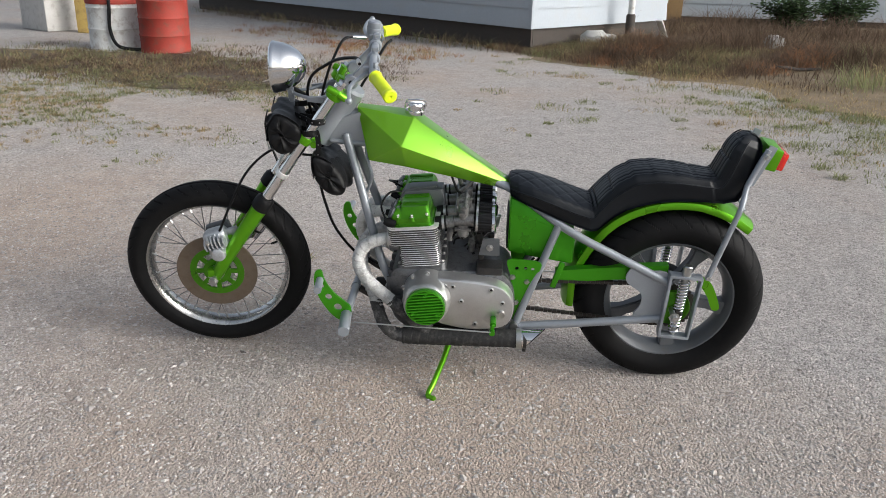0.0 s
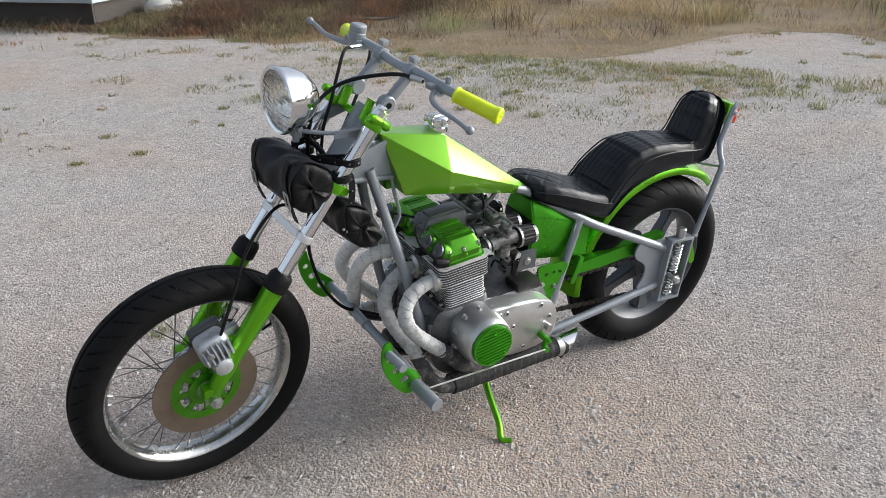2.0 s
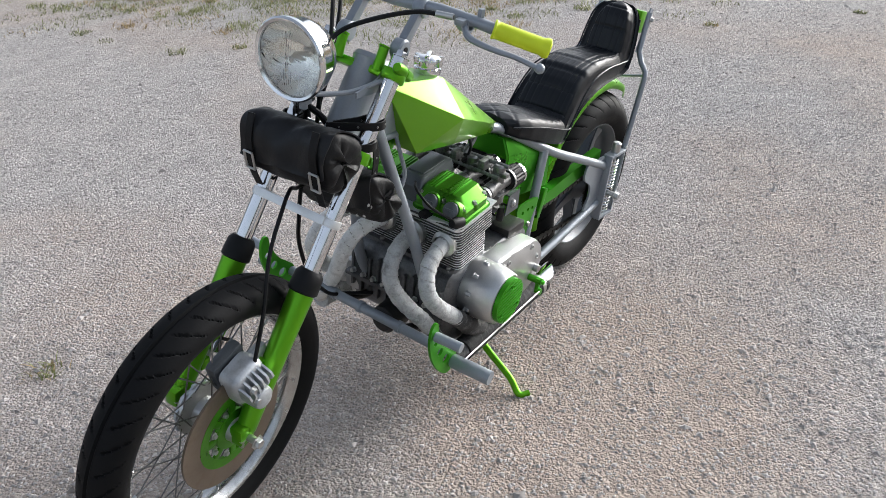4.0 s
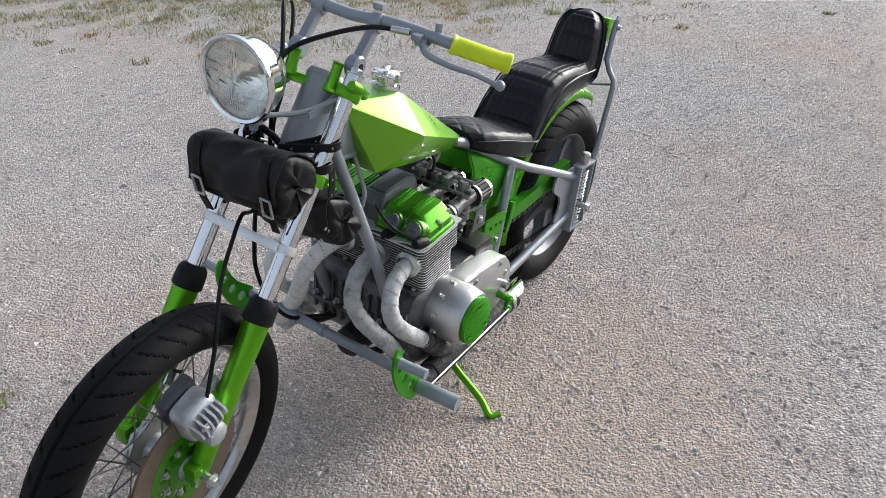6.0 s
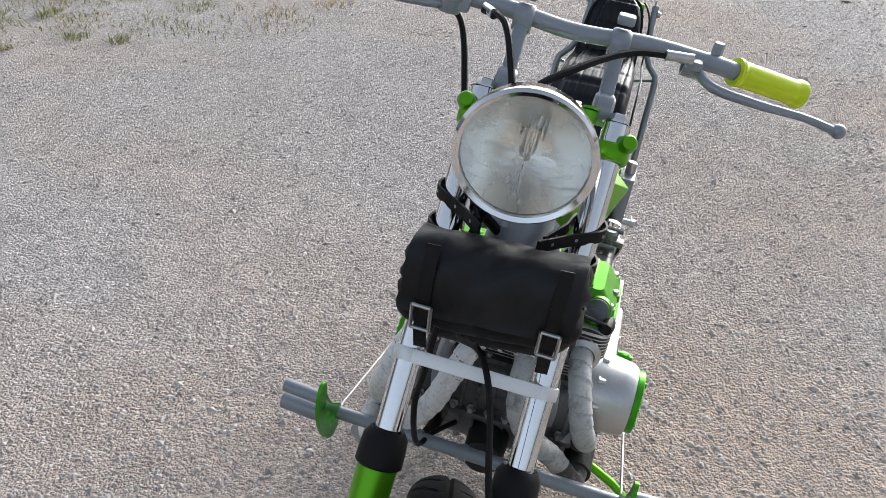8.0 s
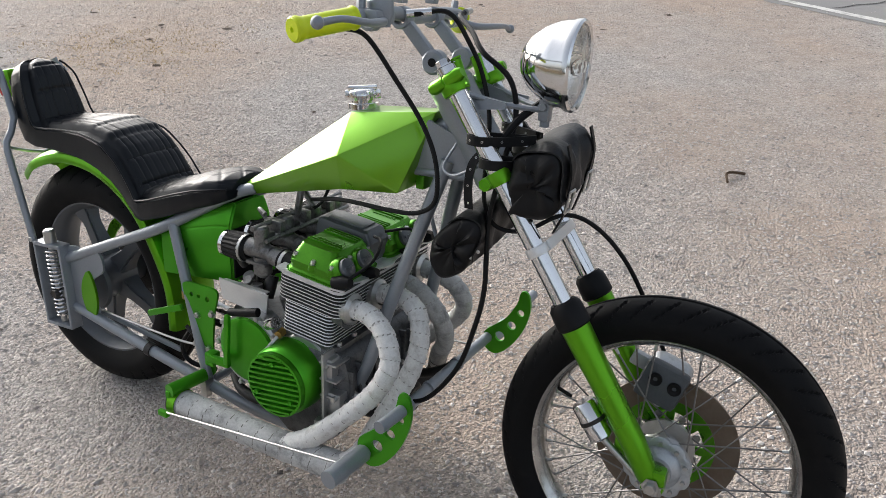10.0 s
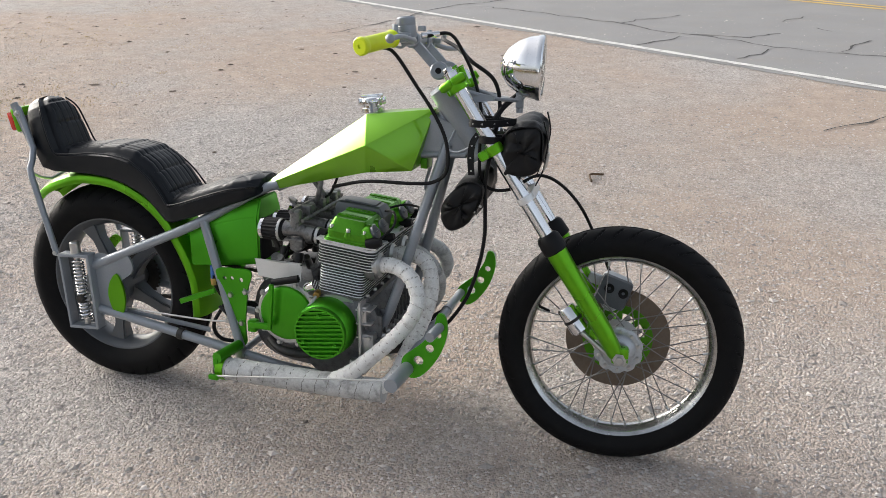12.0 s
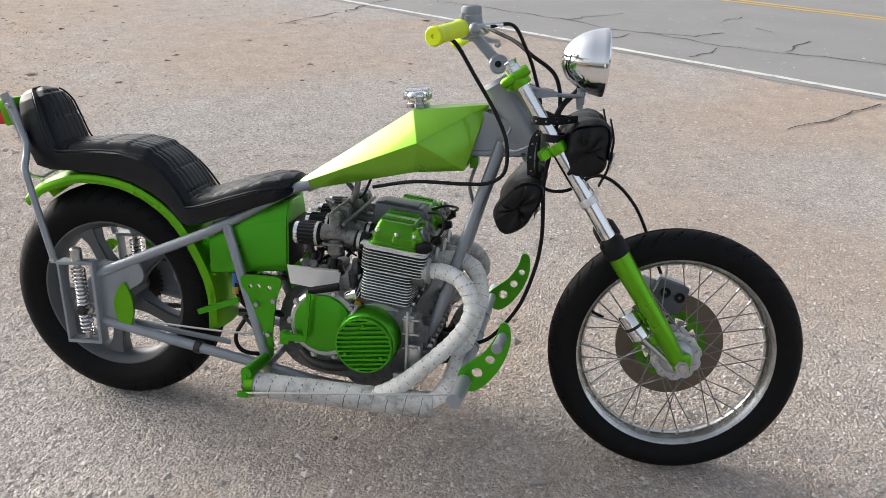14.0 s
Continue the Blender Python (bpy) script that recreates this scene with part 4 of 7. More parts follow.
def plungers():
    for s in (1, -1):
        y = s * 0.147
        c = bmesh.new()
        tl, tr, br, bl = (-0.703, 0.458), (-0.806, 0.452), (-0.793, 0.218), (-0.694, 0.224)
        def bar(a, b, w, t):
            A, B = Vector((a[0], y, a[1])), Vector((b[0], y, b[1]))
            box(c, (0, 0, 0), (w, t, (B - A).length + 0.006), 0.002, m=axis_m((A + B) / 2, B - A))
        bar(tl, bl, 0.034, 0.010)
        bar(tr, br, 0.034, 0.008)
        bar(tl, tr, 0.036, 0.010)
        bar(bl, br, 0.036, 0.010)
        cage = part("plunger_cage", c, GREY, bike, "grey plunger suspension cage with coil springs")
        a, b = Vector((-0.742, y, 0.228)), Vector((-0.755, y, 0.452))
        coil = []
        for k in range(17 * 14 + 1):
            u = k / (17 * 14)
            an = 2 * math.pi * 17 * u
            p = a.lerp(b, 0.06 + 0.88 * u)
            coil.append((p.x + 0.0165 * math.cos(an), p.y + 0.0165 * math.sin(an), p.z))
        part("spring", rod(coil, 0.0030, seg=6, curve=False), CHROME, cage, "chrome coil spring")
        part("plunger_rod", rod([a, b], 0.009, seg=12, curve=False), STEEL, cage)
        part("plunger_cap", lathe([(0, 0.036), (0.012, 0.036), (0.0155, 0.032), (0.0155, -0.004), (0, -0.004)], 20, axis_m(b + Vector((0, 0, 0.008)), b - a)), STEEL, cage, "bright metal plunger cap")
        ax = lathe([(0, 0.022), (0.012, 0.022), (0.016, 0.016), (0.016, -0.012), (0, -0.012)], 6, Matrix.Translation((-0.745, y, 0.315)) @ (Y_AX if s > 0 else Matrix.Rotation(radians(90), 4, "X")))
        part("axle_nut", ax, DARKMET, cage)
        # green tab behind the cage
        part("green_tab", plate(smooth2d([(-0.798, 0.425), (-0.820, 0.440), (-0.848, 0.420), (-0.872, 0.378), (-0.892, 0.322), (-0.868, 0.316), (-0.846, 0.362), (-0.822, 0.398)], 3), s * 0.118, s * 0.123) if s > 0 else plate(smooth2d([(x + 0.048, 0.333 + (z - 0.333) * 1.12) for x, z in ((-0.668, 0.398), (-0.650, 0.375), (-0.642, 0.345), (-0.644, 0.310), (-0.664, 0.268), (-0.690, 0.292), (-0.702, 0.330), (-0.694, 0.368))], 4), -0.146, -0.139), GREEN, cage, "green painted tab")


plungers()


def rear_end():
    path = spline([(-0.372, 0, 0.27), (-0.376, 0, 0.38), (-0.41, 0, 0.475), (-0.472, 0, 0.575), (-0.55, 0, 0.64), (-0.65, 0, 0.680), (-0.76, 0, 0.688), (-0.84, 0, 0.670), (-0.905, 0, 0.642), (-0.972, 0, 0.595)], 5)
    bm = bmesh.new()
    rings = []
    for i, p in enumerate(path):
        t = (path[min(i + 1, len(path) - 1)] - path[max(i - 1, 0)]).normalized()
        n = Vector((t.z, 0, -t.x))
        if (p - Vector((-0.70, 0, 0.33))).dot(n) < 0:
            n = -n
        w = 0.078 * min(1.0, 0.72 + 0.3 * min(1.0, (len(path) - 1 - i) / 5))
        sec = [(-w, -0.021), (-w, -0.010), (-w * 0.93, 0.0), (-w * 0.6, 0.010), (0, 0.014), (w * 0.6, 0.010), (w * 0.93, 0.0), (w, -0.010), (w, -0.021)]
        inner = [(y * 0.965, h - 0.0035) for y, h in sec[::-1]]
        rings.append([p + n * h + Vector((0, y, 0)) for y, h in sec + inner])
    loft(bm, rings)
    part("rear_fender", bm, GREEN, bike, "narrow bright green rear mudguard")
    sis = bmesh.new()
    for s in (1, -1):
        tube(sis, [(-0.955, s * 0.090, 0.89), (-0.935, s * 0.092, 0.84), (-0.908, s * 0.099, 0.768), (-0.900, s * 0.118, 0.735), (-0.890, s * 0.142, 0.712), (-0.884, s * 0.146, 0.690), (-0.824, s * 0.150, 0.448)], 0.0095, seg=10, curve=False)
        tube(sis, [(-0.888, s * 0.14, 0.70), (-0.93, s * 0.06, 0.668), (-0.945, 0, 0.65)], 0.0045, seg=6)
    sb = part("sissy_bar", sis, GREY, bike, "grey tube backrest bar")
    for s in (1, -1):
        part("bar_plate", plate([(-0.905, 0.765), (-0.93, 0.765), (-0.982, 0.895), (-0.958, 0.905)], s * 0.085, s * 0.090), GREY, sb)
        for z, x in ((0.87, -0.95), (0.455, -0.826)):
            part("bar_bolt", hexbolt((x, s * 0.101 if z > 0.6 else s * 0.152, z), (0, s, 0), 0.008, 0.008), STEEL, sb)
    tl = bmesh.new()
    M = Matrix.Translation((-0.985, 0, 0.845)) @ Matrix.Rotation(radians(-14), 4, "Y")
    box(tl, (0, 0, 0), (0.05, 0.12, 0.075), 0.008, m=M)
    t = part("tail_light", tl, GREEN, bike, "green tail light box with a red lens")
    part("lens", box(bmesh.new(), (-0.035, 0, 0), (0.026, 0.108, 0.06), 0.008, m=M), REDLENS, t, "red plastic lens")
    # oil tank under the seat
    ot = bmesh.new()
    sec = lambda x, w, z0, z1, wt, z2: [(x, -w, z0), (x, w, z0), (x, w, z1), (x, wt, z2), (x, -wt, z2), (x, -w, z1)]
    loft(ot, [sec(-0.150, 0.072, 0.470, 0.612, 0.050, 0.668), sec(-0.20, 0.080, 0.464, 0.606, 0.056, 0.650), sec(-0.33, 0.093, 0.452, 0.572, 0.084, 0.586), sec(-0.378, 0.092, 0.446, 0.552, 0.088, 0.562)])
    bmesh.ops.recalc_face_normals(ot, faces=ot.faces)
    bmesh.ops.bevel(ot, geom=ot.edges[:], offset=0.005, segments=3, affect="EDGES")
    o = part("oil_tank", ot, GREEN_P, bike, "green box oil tank below the seat")
    # black plate on the closed front stands in for a shaded hollow
    part("tank_recess", box(bmesh.new(), (-0.148, 0, 0.541), (0.006, 0.134, 0.124), 0.002), BLACKRUB, o, "black plate for the shaded open front of the tank box")
    part("oil_hose", rod([(-0.30, -0.09, 0.45), (-0.295, -0.092, 0.40), (-0.26, -0.08, 0.35), (-0.16, -0.05, 0.33)], 0.009, seg=8), BLACKRUB, o)
    part("hose_fitting", rod([(-0.30, -0.09, 0.455), (-0.30, -0.09, 0.415)], 0.011, seg=8, curve=False), BLUE, o, "blue hose fitting")
    part("hose_clip", rod([(-0.30, -0.09, 0.415), (-0.298, -0.091, 0.395)], 0.0125, seg=8, curve=False), BRASS, o)
    # chain guard and its bracket
    cg = bmesh.new()
    A, B = Vector((-0.32, 0.106, 0.400)), Vector((-0.70, 0.118, 0.452))
    sec2 = [(-0.024, 0.0), (0.024, 0.0), (0.024, -0.03), (0.021, -0.03), (0.021, -0.004), (-0.024, -0.004)]
    loft(cg, [[p + Vector((0, dy, dz)) for dz, dy in sec2] for p in (A, A.lerp(B, 0.5) + Vector((0, 0, 0.003)), B)])
    cgo = part("chain_guard", cg, GREEN_P, bike, "green folded metal chain guard")
    part("guard_bracket", box(bmesh.new(), (-0.325, 0.108, 0.41), (0.02, 0.016, 0.10), 0.003, m=Matrix.Translation((-0.325, 0.1, 0.4)) @ Matrix.Rotation(radians(-16), 4, "Y") @ Matrix.Translation((0.325, -0.1, -0.4))), GREEN_P, cgo)
    # right-hand green strut with brake rod
    st = bmesh.new()
    box(st, (0, 0, 0), (0.135, 0.012, 0.016), 0.003, m=Matrix.Translation((-0.335, -0.132, 0.368)) @ Matrix.Rotation(radians(-22), 4, "Y"))
    part("strut", st, GREEN_P, bike, "green bracket strut")
    rodm = rod([(-0.71, -0.125, 0.29), (-0.33, -0.13, 0.292), (-0.20, -0.12, 0.30)], 0.003, seg=6)
    part("brake_rod", rodm, STEEL, bike, "thin steel brake rod")
    part("torque_arm", box(bmesh.new(), (-0.49, -0.115, 0.268), (0.36, 0.006, 0.015), 0.002, m=Matrix.Translation((-0.49, 0, 0.268)) @ Matrix.Rotation(radians(4), 4, "Y") @ Matrix.Translation((0.49, 0, -0.268))), GREY, bike, "flat grey torque arm")
    part("tube_clamp", lathe([(0.0150, -0.009), (0.0185, -0.009), (0.0185, 0.009), (0.0150, 0.009)], 20, axis_m((-0.40, -0.138, 0.238), (-1, 0, 0.15)), closed=True), DARKMET, bike, "dark hose clamp")
    part("brake_clevis", box(bmesh.new(), (-0.225, -0.122, 0.298), (0.045, 0.014, 0.014), 0.002), STEEL, bike)
    part("brake_pedal_arm", rod([(-0.225, -0.125, 0.30), (-0.24, -0.13, 0.325), (-0.262, -0.132, 0.345)], 0.005, seg=8), DARKMET, bike)
    part("drain_hose", rod([(-0.26, -0.11, 0.34), (-0.29, -0.125, 0.28), (-0.27, -0.12, 0.235), (-0.20, -0.10, 0.225)], 0.006, seg=8), BLACKRUB, bike)
    # drive chain: links along both runs
    for (x0, z0), (x1, z1) in (((-0.12, 0.375), (-0.71, 0.40)), ((-0.12, 0.275), (-0.71, 0.238))):
        n = 38
        ch = bmesh.new()
        for k in range(n):
            u = (k + 0.5) / n
            box(ch, (0, 0, 0), (0.0145, 0.014 if k % 2 else 0.009, 0.011), 0, m=Matrix.Translation((x0 + (x1 - x0) * u, 0.105, z0 + (z1 - z0) * u)))
        part("chain_run", ch, CHAIN, bike, "greasy black drive chain")


rear_end()

def engine():
    """Crankcase, finned barrels and head, covers and carburettors."""
    ca = Vector((math.sin(radians(6)), 0, math.cos(radians(6))))  # cylinder axis
    base = Vector((0.142, 0, 0.44))
    E = Matrix.Translation(base) @ Matrix.Rotation(radians(6), 4, "Y")
    case = bmesh.new()
    sec = [(0.245, 0.40), (0.255, 0.33), (0.235, 0.235), (0.17, 0.185), (0.05, 0.165), (-0.09, 0.175), (-0.165, 0.22), (-0.185, 0.31), (-0.16, 0.40), (-0.10, 0.43), (0.03, 0.425), (0.08, 0.43), (0.21, 0.43)]
    sm = smooth2d(sec, 3)
    cx, cz = 0.04, 0.31
    loft(case, [[(max((x - cx) * k + cx, lim), y, max((z - cz) * k + cz, 0.19 + 0.75 * min(max(0.09 - x, 0), 0.16) if lim > -0.2 else 0)) for x, z in sm] for y, k, lim in ((-0.165, 0.9, -0.085), (-0.155, 1.0, -0.095), (-0.07, 1.0, -0.10), (-0.06, 1.0, -0.3), (0.155, 1.0, -0.3), (0.165, 0.9, -0.3))])
    box(case, (0.10, 0, 0.318), (0.34, 0.34, 0.014), 0.004)
    eng = part("engine", case, CASE, bike, "four-cylinder air-cooled motorcycle engine with green covers")
    for k in range(11):
        y = -0.15 + 0.03 * k
        part("case_rib", box(bmesh.new(), (0.247, y, 0.335), (0.03, 0.008, 0.11 + 0.02 * (k % 2)), 0.002), CASE, eng)
    for k in range(9):
        part("case_bolt", hexbolt((0.262, -0.145 + 0.036 * k, 0.33), (1, 0, 0.2), 0.007, 0.01), STEEL, eng)
    # raised upper deck of the case under the barrels
    dk = bmesh.new()
    ol = rounded(0.0, 0, 0.082, 0.158, 0.02)
    loft(dk, [[E @ Vector((x * k, y, h)) for x, y in ol] for h, k in ((-0.05, 1.06), (-0.006, 1.02), (0.006, 1.0))])
    part("case_deck", dk, CASE, eng)
    for k in range(6):
        for x in (-0.074, 0.074):
            part("case_bolt", hexbolt(E @ Vector((x, -0.14 + 0.056 * k, 0.006)), ca, 0.006, 0.007), STEEL, eng)
    # finned barrels and head: every fin a slab of its own, bright at the edge, shade painted on its flats
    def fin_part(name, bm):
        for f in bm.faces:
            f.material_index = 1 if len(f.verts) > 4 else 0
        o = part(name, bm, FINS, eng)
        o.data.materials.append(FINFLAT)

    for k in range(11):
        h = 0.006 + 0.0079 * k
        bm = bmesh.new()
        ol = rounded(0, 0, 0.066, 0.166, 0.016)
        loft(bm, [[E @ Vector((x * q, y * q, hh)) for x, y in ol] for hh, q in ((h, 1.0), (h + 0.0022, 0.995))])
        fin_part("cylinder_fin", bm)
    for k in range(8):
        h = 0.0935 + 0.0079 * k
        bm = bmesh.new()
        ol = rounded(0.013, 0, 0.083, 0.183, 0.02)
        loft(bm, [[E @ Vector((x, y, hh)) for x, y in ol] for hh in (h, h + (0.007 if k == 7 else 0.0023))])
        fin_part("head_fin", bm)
    core = bmesh.new()
    ol = rounded(0, 0, 0.043, 0.140, 0.02)
    loft(core, [[E @ Vector((x, y, h)) for x, y in ol] for h in (-0.01, 0.155)])
    part("cylinder_core", core, DARKMET, eng)
    for y in (-0.14, -0.05, 0.05, 0.14):
        part("exhaust_port", lathe([(0.031, 0.0), (0.033, 0.03), (0.022, 0.03), (0.022, 0.0)], 20, E @ Matrix.Translation((0.068, y, 0.092)) @ Matrix.Rotation(radians(90), 4, "Y"), closed=True), CASE, eng)
    # rocker covers, left and right, with ribs, caps and bolts
    top = 0.1575
    deck = bmesh.new()
    front = [(0.100 - 0.012 * (0.5 + 0.5 * math.cos(2 * math.pi * (y + 0.047) / 0.094)), y) for y in [-0.176 + 0.011 * k for k in range(33)]]
    dol = [(-0.074, 0.184), (-0.074, -0.184), (0.06, -0.186)] + front + [(0.06, 0.186)]
    loft(deck, [[E @ Vector((x, y, h)) for x, y in dol] for h in (0.1568, 0.1612)])
    part("head_deck", deck, FINS, eng, "silver head deck under the covers")
    part("oil_filter", lathe([(0, 0.075), (0.030, 0.075), (0.040, 0.066), (0.043, 0.0), (0, 0.0)], 32, Matrix.Translation((0.250, 0.01, 0.262)) @ Matrix.Rotation(radians(90), 4, "Y")), DARKMET, eng, "black round oil filter housing")
    for s in (1, -1):
        c = bmesh.new()
        ol0, ol1 = rounded(0, 0, 0.066, 0.080, 0.020), rounded(0, 0, 0.062, 0.076, 0.018)
        ctr = Matrix.Translation((0.012, s * 0.100, top))
        M = E @ ctr
        loft(c, [[M @ Vector((x, y, h)) for x, y in o] for o, h in ((ol0, 0), (ol0, 0.010), (ol1, 0.013), (ol1, 0.030), (rounded(-0.003, -s * 0.002, 0.058, 0.070, 0.016), 0.038), (rounded(-0.008, -s * 0.006, 0.047, 0.056, 0.014), 0.058), (rounded(-0.008, -s * 0.006, 0.044, 0.053, 0.012), 0.061))])
        rc = part("rocker_cover", c, GREEN_D, eng, "ribbed green metallic rocker cover", smooth=24)
        for k, y in enumerate((-0.050, -0.041, -0.032, 0.016, 0.025)):
            part("cover_rib", box(bmesh.new(), (-0.010, s * y, 0.0615), (0.084, 0.0036, 0.007), 0.0012, m=M), GREEN_D, rc)
        part("cover_flange", loft(bmesh.new(), [[M @ Vector((x, y, h)) for x, y in rounded(0, 0, 0.070, 0.083, 0.022)] for h in (0.001, 0.0065)]), GREEN_D, rc)
        for k, y in enumerate((-0.018, 0.045)):
            F = M @ Matrix.Translation((0.054, s * y, 0.030)) @ Matrix.Rotation(radians(56), 4, "Y")
            part("cap_boss", lathe([(0, 0.014), (0.024, 0.014), (0.027, 0.008), (0.029, -0.03), (0, -0.03)], 24, F), GREEN_D, rc)
            cap = lathe([(0, 0.024), (0.016, 0.024), (0.0205, 0.021), (0.021, 0.014), (0.0, 0.012)], 24, F)
            box(cap, (0, 0, 0.025), (0.005, 0.026, 0.005), 0.001, m=F)
            part("tappet_cap", cap, CASTGREY, rc, "dull grey tappet cap")
        for x, y, h in ((0.046, 0.066, 0.036), (-0.050, 0.064, 0.036), (0.050, 0.012, 0.042), (-0.052, -0.05, 0.040), (0.046, -0.058, 0.040), (0.0, 0.070, 0.034)):
            part("cover_bolt", hexbolt(M @ Vector((x, s * y, h)), ca, 0.006, 0.008), STEEL, rc)
            part("bolt_boss", lathe([(0, 0.0), (0.009, 0.0), (0.011, -0.014), (0, -0.014)], 16, M @ Matrix.Translation((x, s * y, h))), GREEN_D, rc)
        # black ignition lead boots at the front corners of the head
        part("plug_boot", lathe([(0, 0.026), (0.010, 0.026), (0.016, 0.008), (0.016, -0.014), (0, -0.014)], 14, E @ Matrix.Translation((0.082, s * 0.168, 0.172)) @ Matrix.Rotation(radians(70), 4, "Y")), BLACKRUB, eng, "black plug cap")
        part("plug_boot", lathe([(0, 0.026), (0.009, 0.026), (0.014, 0.008), (0.014, -0.014), (0, -0.014)], 14, E @ Matrix.Translation((0.088, s * 0.078, 0.165)) @ Matrix.Rotation(radians(70), 4, "Y")), BLACKRUB, eng, "black plug cap")
        # bars of the worn embossed word on the cover
        for k in range(7):
            part("embossed_mark", box(bmesh.new(), (-0.036 + 0.009 * k, s * 0.005, 0.0615), (0.006, 0.008, 0.003), 0.001, m=M), GREEN_D, rc)
    br = bmesh.new()
    M = E @ Matrix.Translation((-0.012, 0, top))
    o1, o2 = rounded(0, 0, 0.075, 0.038, 0.007), rounded(-0.006, 0, 0.066, 0.034, 0.007)
    loft(br, [[M @ Vector((x, y, h)) for x, y in o] for o, h in ((o1, 0), (o1, 0.050), (o2, 0.070), (rounded(-0.004, 0, 0.058, 0.028, 0.01), 0.074))])
    part("breather_cover", br, CASTGREY, eng, "dark grey cast breather cover", smooth=22)
    part("breather_lid", box(bmesh.new(), (-0.004, 0, 0.075), (0.095, 0.05, 0.006), 0.003, m=M), CASTGREY, eng)
    # left side: generator cover with green slatted disc, sprocket cover
    g = lathe([(0.05, -0.12), (0.083, -0.118), (0.083, -0.078), (0.0815, -0.05), (0.079, -0.025), (0.075, -0.006), (0.071, 0.0), (0, 0.0)], 56, Matrix.Translation((0.117, 0.268, 0.35)) @ Y_AX)
    for k in range(10):
        a = 2 * math.pi * k / 10 + 0.3
        add(g, hexbolt((0.117 + 0.084 * math.cos(a), 0.192, 0.35 + 0.084 * math.sin(a)), (0, 1, 0), 0.006, 0.012))
    gen = part("generator_cover", g, ALLOY, eng, "round silver generator cover")

    def slatted(center, side, r, parent):
        d = bmesh.new()
        add(d, lathe([(0, 0.006), (r * 0.9, 0.006), (r, 0.003), (r, 0.0), (0, 0.0)], 48, Matrix.Translation(center) @ (Y_AX if side > 0 else Matrix.Rotation(radians(90), 4, "X"))))
        add(d, lathe([(r, 0.0), (r, 0.014), (r * 0.93, 0.015), (r * 0.93, 0.0)], 48, Matrix.Translation(center) @ (Y_AX if side > 0 else Matrix.Rotation(radians(90), 4, "X")), closed=True))
        o = part("cover_disc", d, GREEN_P, parent, "green disc cover with slats")
        n = 11
        for k in range(n):
            z = r * 0.92 * (-1 + 2 * (k + 0.5) / n)
            w = math.sqrt(max(0.0, (r * 0.95) ** 2 - z * z))
            box(d2 := bmesh.new(), (0, 0, 0), (2 * w, 0.012, r * 0.078), 0.002, m=Matrix.Translation((center[0], center[1] + side * 0.0105, center[2])) @ Matrix.Rotation(radians(side * 8), 4, "Y") @ Matrix.Translation((0, 0, z)))
            part("slat", d2, GREEN_P, o)
        for k in range(3):
            a = math.pi * (0.5 + 2 * k / 3)
            part("disc_screw", lathe([(0, 0.02), (0.003, 0.018), (0.0055, 0.02), (0.0055, 0.0), (0, 0.0)], 12, Matrix.Translation((center[0] + 0.72 * r * math.cos(a), center[1], center[2] + 0.72 * r * math.sin(a))) @ (Y_AX if side > 0 else Matrix.Rotation(radians(90), 4, "X"))), GREEN_P, parent)
        return o

    slatted((0.117, 0.268, 0.35), 1, 0.066, eng)
    sc = smooth2d([(0.10, 0.41), (0.04, 0.425), (-0.06, 0.42), (-0.13, 0.405), (-0.172, 0.36), (-0.178, 0.30), (-0.15, 0.25), (-0.06, 0.232), (0.03, 0.24), (0.09, 0.27)], 4)
    b = bmesh.new()
    c2 = Vector((-0.03, 0, 0.33))
    loft(b, [[((x - c2.x) * k + c2.x, y, (z - c2.z) * k + c2.z) for x, z in sc] for y, k in ((0.15, 1.0), (0.205, 1.0), (0.214, 0.97), (0.217, 0.92))])
    side = part("sprocket_cover", b, ALLOY, eng, "smooth silver sprocket cover")
    for x, z in ((0.03, 0.40), (-0.10, 0.395), (-0.14, 0.345), (0.0, 0.345), (-0.05, 0.258), (0.055, 0.40)):
        sw = part("cover_screw", lathe([(0.0045, 0.002), (0.0055, 0.004), (0.009, 0.002), (0.009, -0.002), (0.0045, -0.002)], 16, Matrix.Translation((x, 0.2165, z)) @ Y_AX, closed=True), STEEL, side)
        part("screw_recess", lathe([(0, 0.001), (0.0046, 0.001), (0.0046, -0.001), (0, -0.001)], 6, Matrix.Translation((x, 0.2165, z)) @ Y_AX), DARKMET, sw)
    box(tp := bmesh.new(), (-0.09, 0.13, 0.435), (0.09, 0.07, 0.03), 0.008)
    part("starter_cover", tp, DARKMET, eng, "oily dark starter cover")
    # right side: clutch cover with green face, slatted points cover
    cl = lathe([(0, 0.0), (0.088, 0.0), (0.094, -0.006), (0.096, -0.05), (0, -0.05)], 56, Matrix.Translation((-0.016, -0.172, 0.368)) @ Matrix.Rotation(radians(90), 4, "X"))
    for k in range(10):
        a = 2 * math.pi * k / 10
        add(cl, hexbolt((-0.016 + 0.093 * math.cos(a), -0.168, 0.368 + 0.093 * math.sin(a)), (0, -1, 0), 0.007, 0.009))
    clo = part("clutch_cover", cl, ALLOY, eng, "round alloy clutch cover")
    part("clutch_face", lathe([(0, 0.012), (0.068, 0.012), (0.078, 0.008), (0.08, 0.0), (0, 0.0)], 48, Matrix.Translation((-0.016, -0.172, 0.372)) @ Matrix.Rotation(radians(90), 4, "X")), GREEN_P, clo, "green clutch cover face")
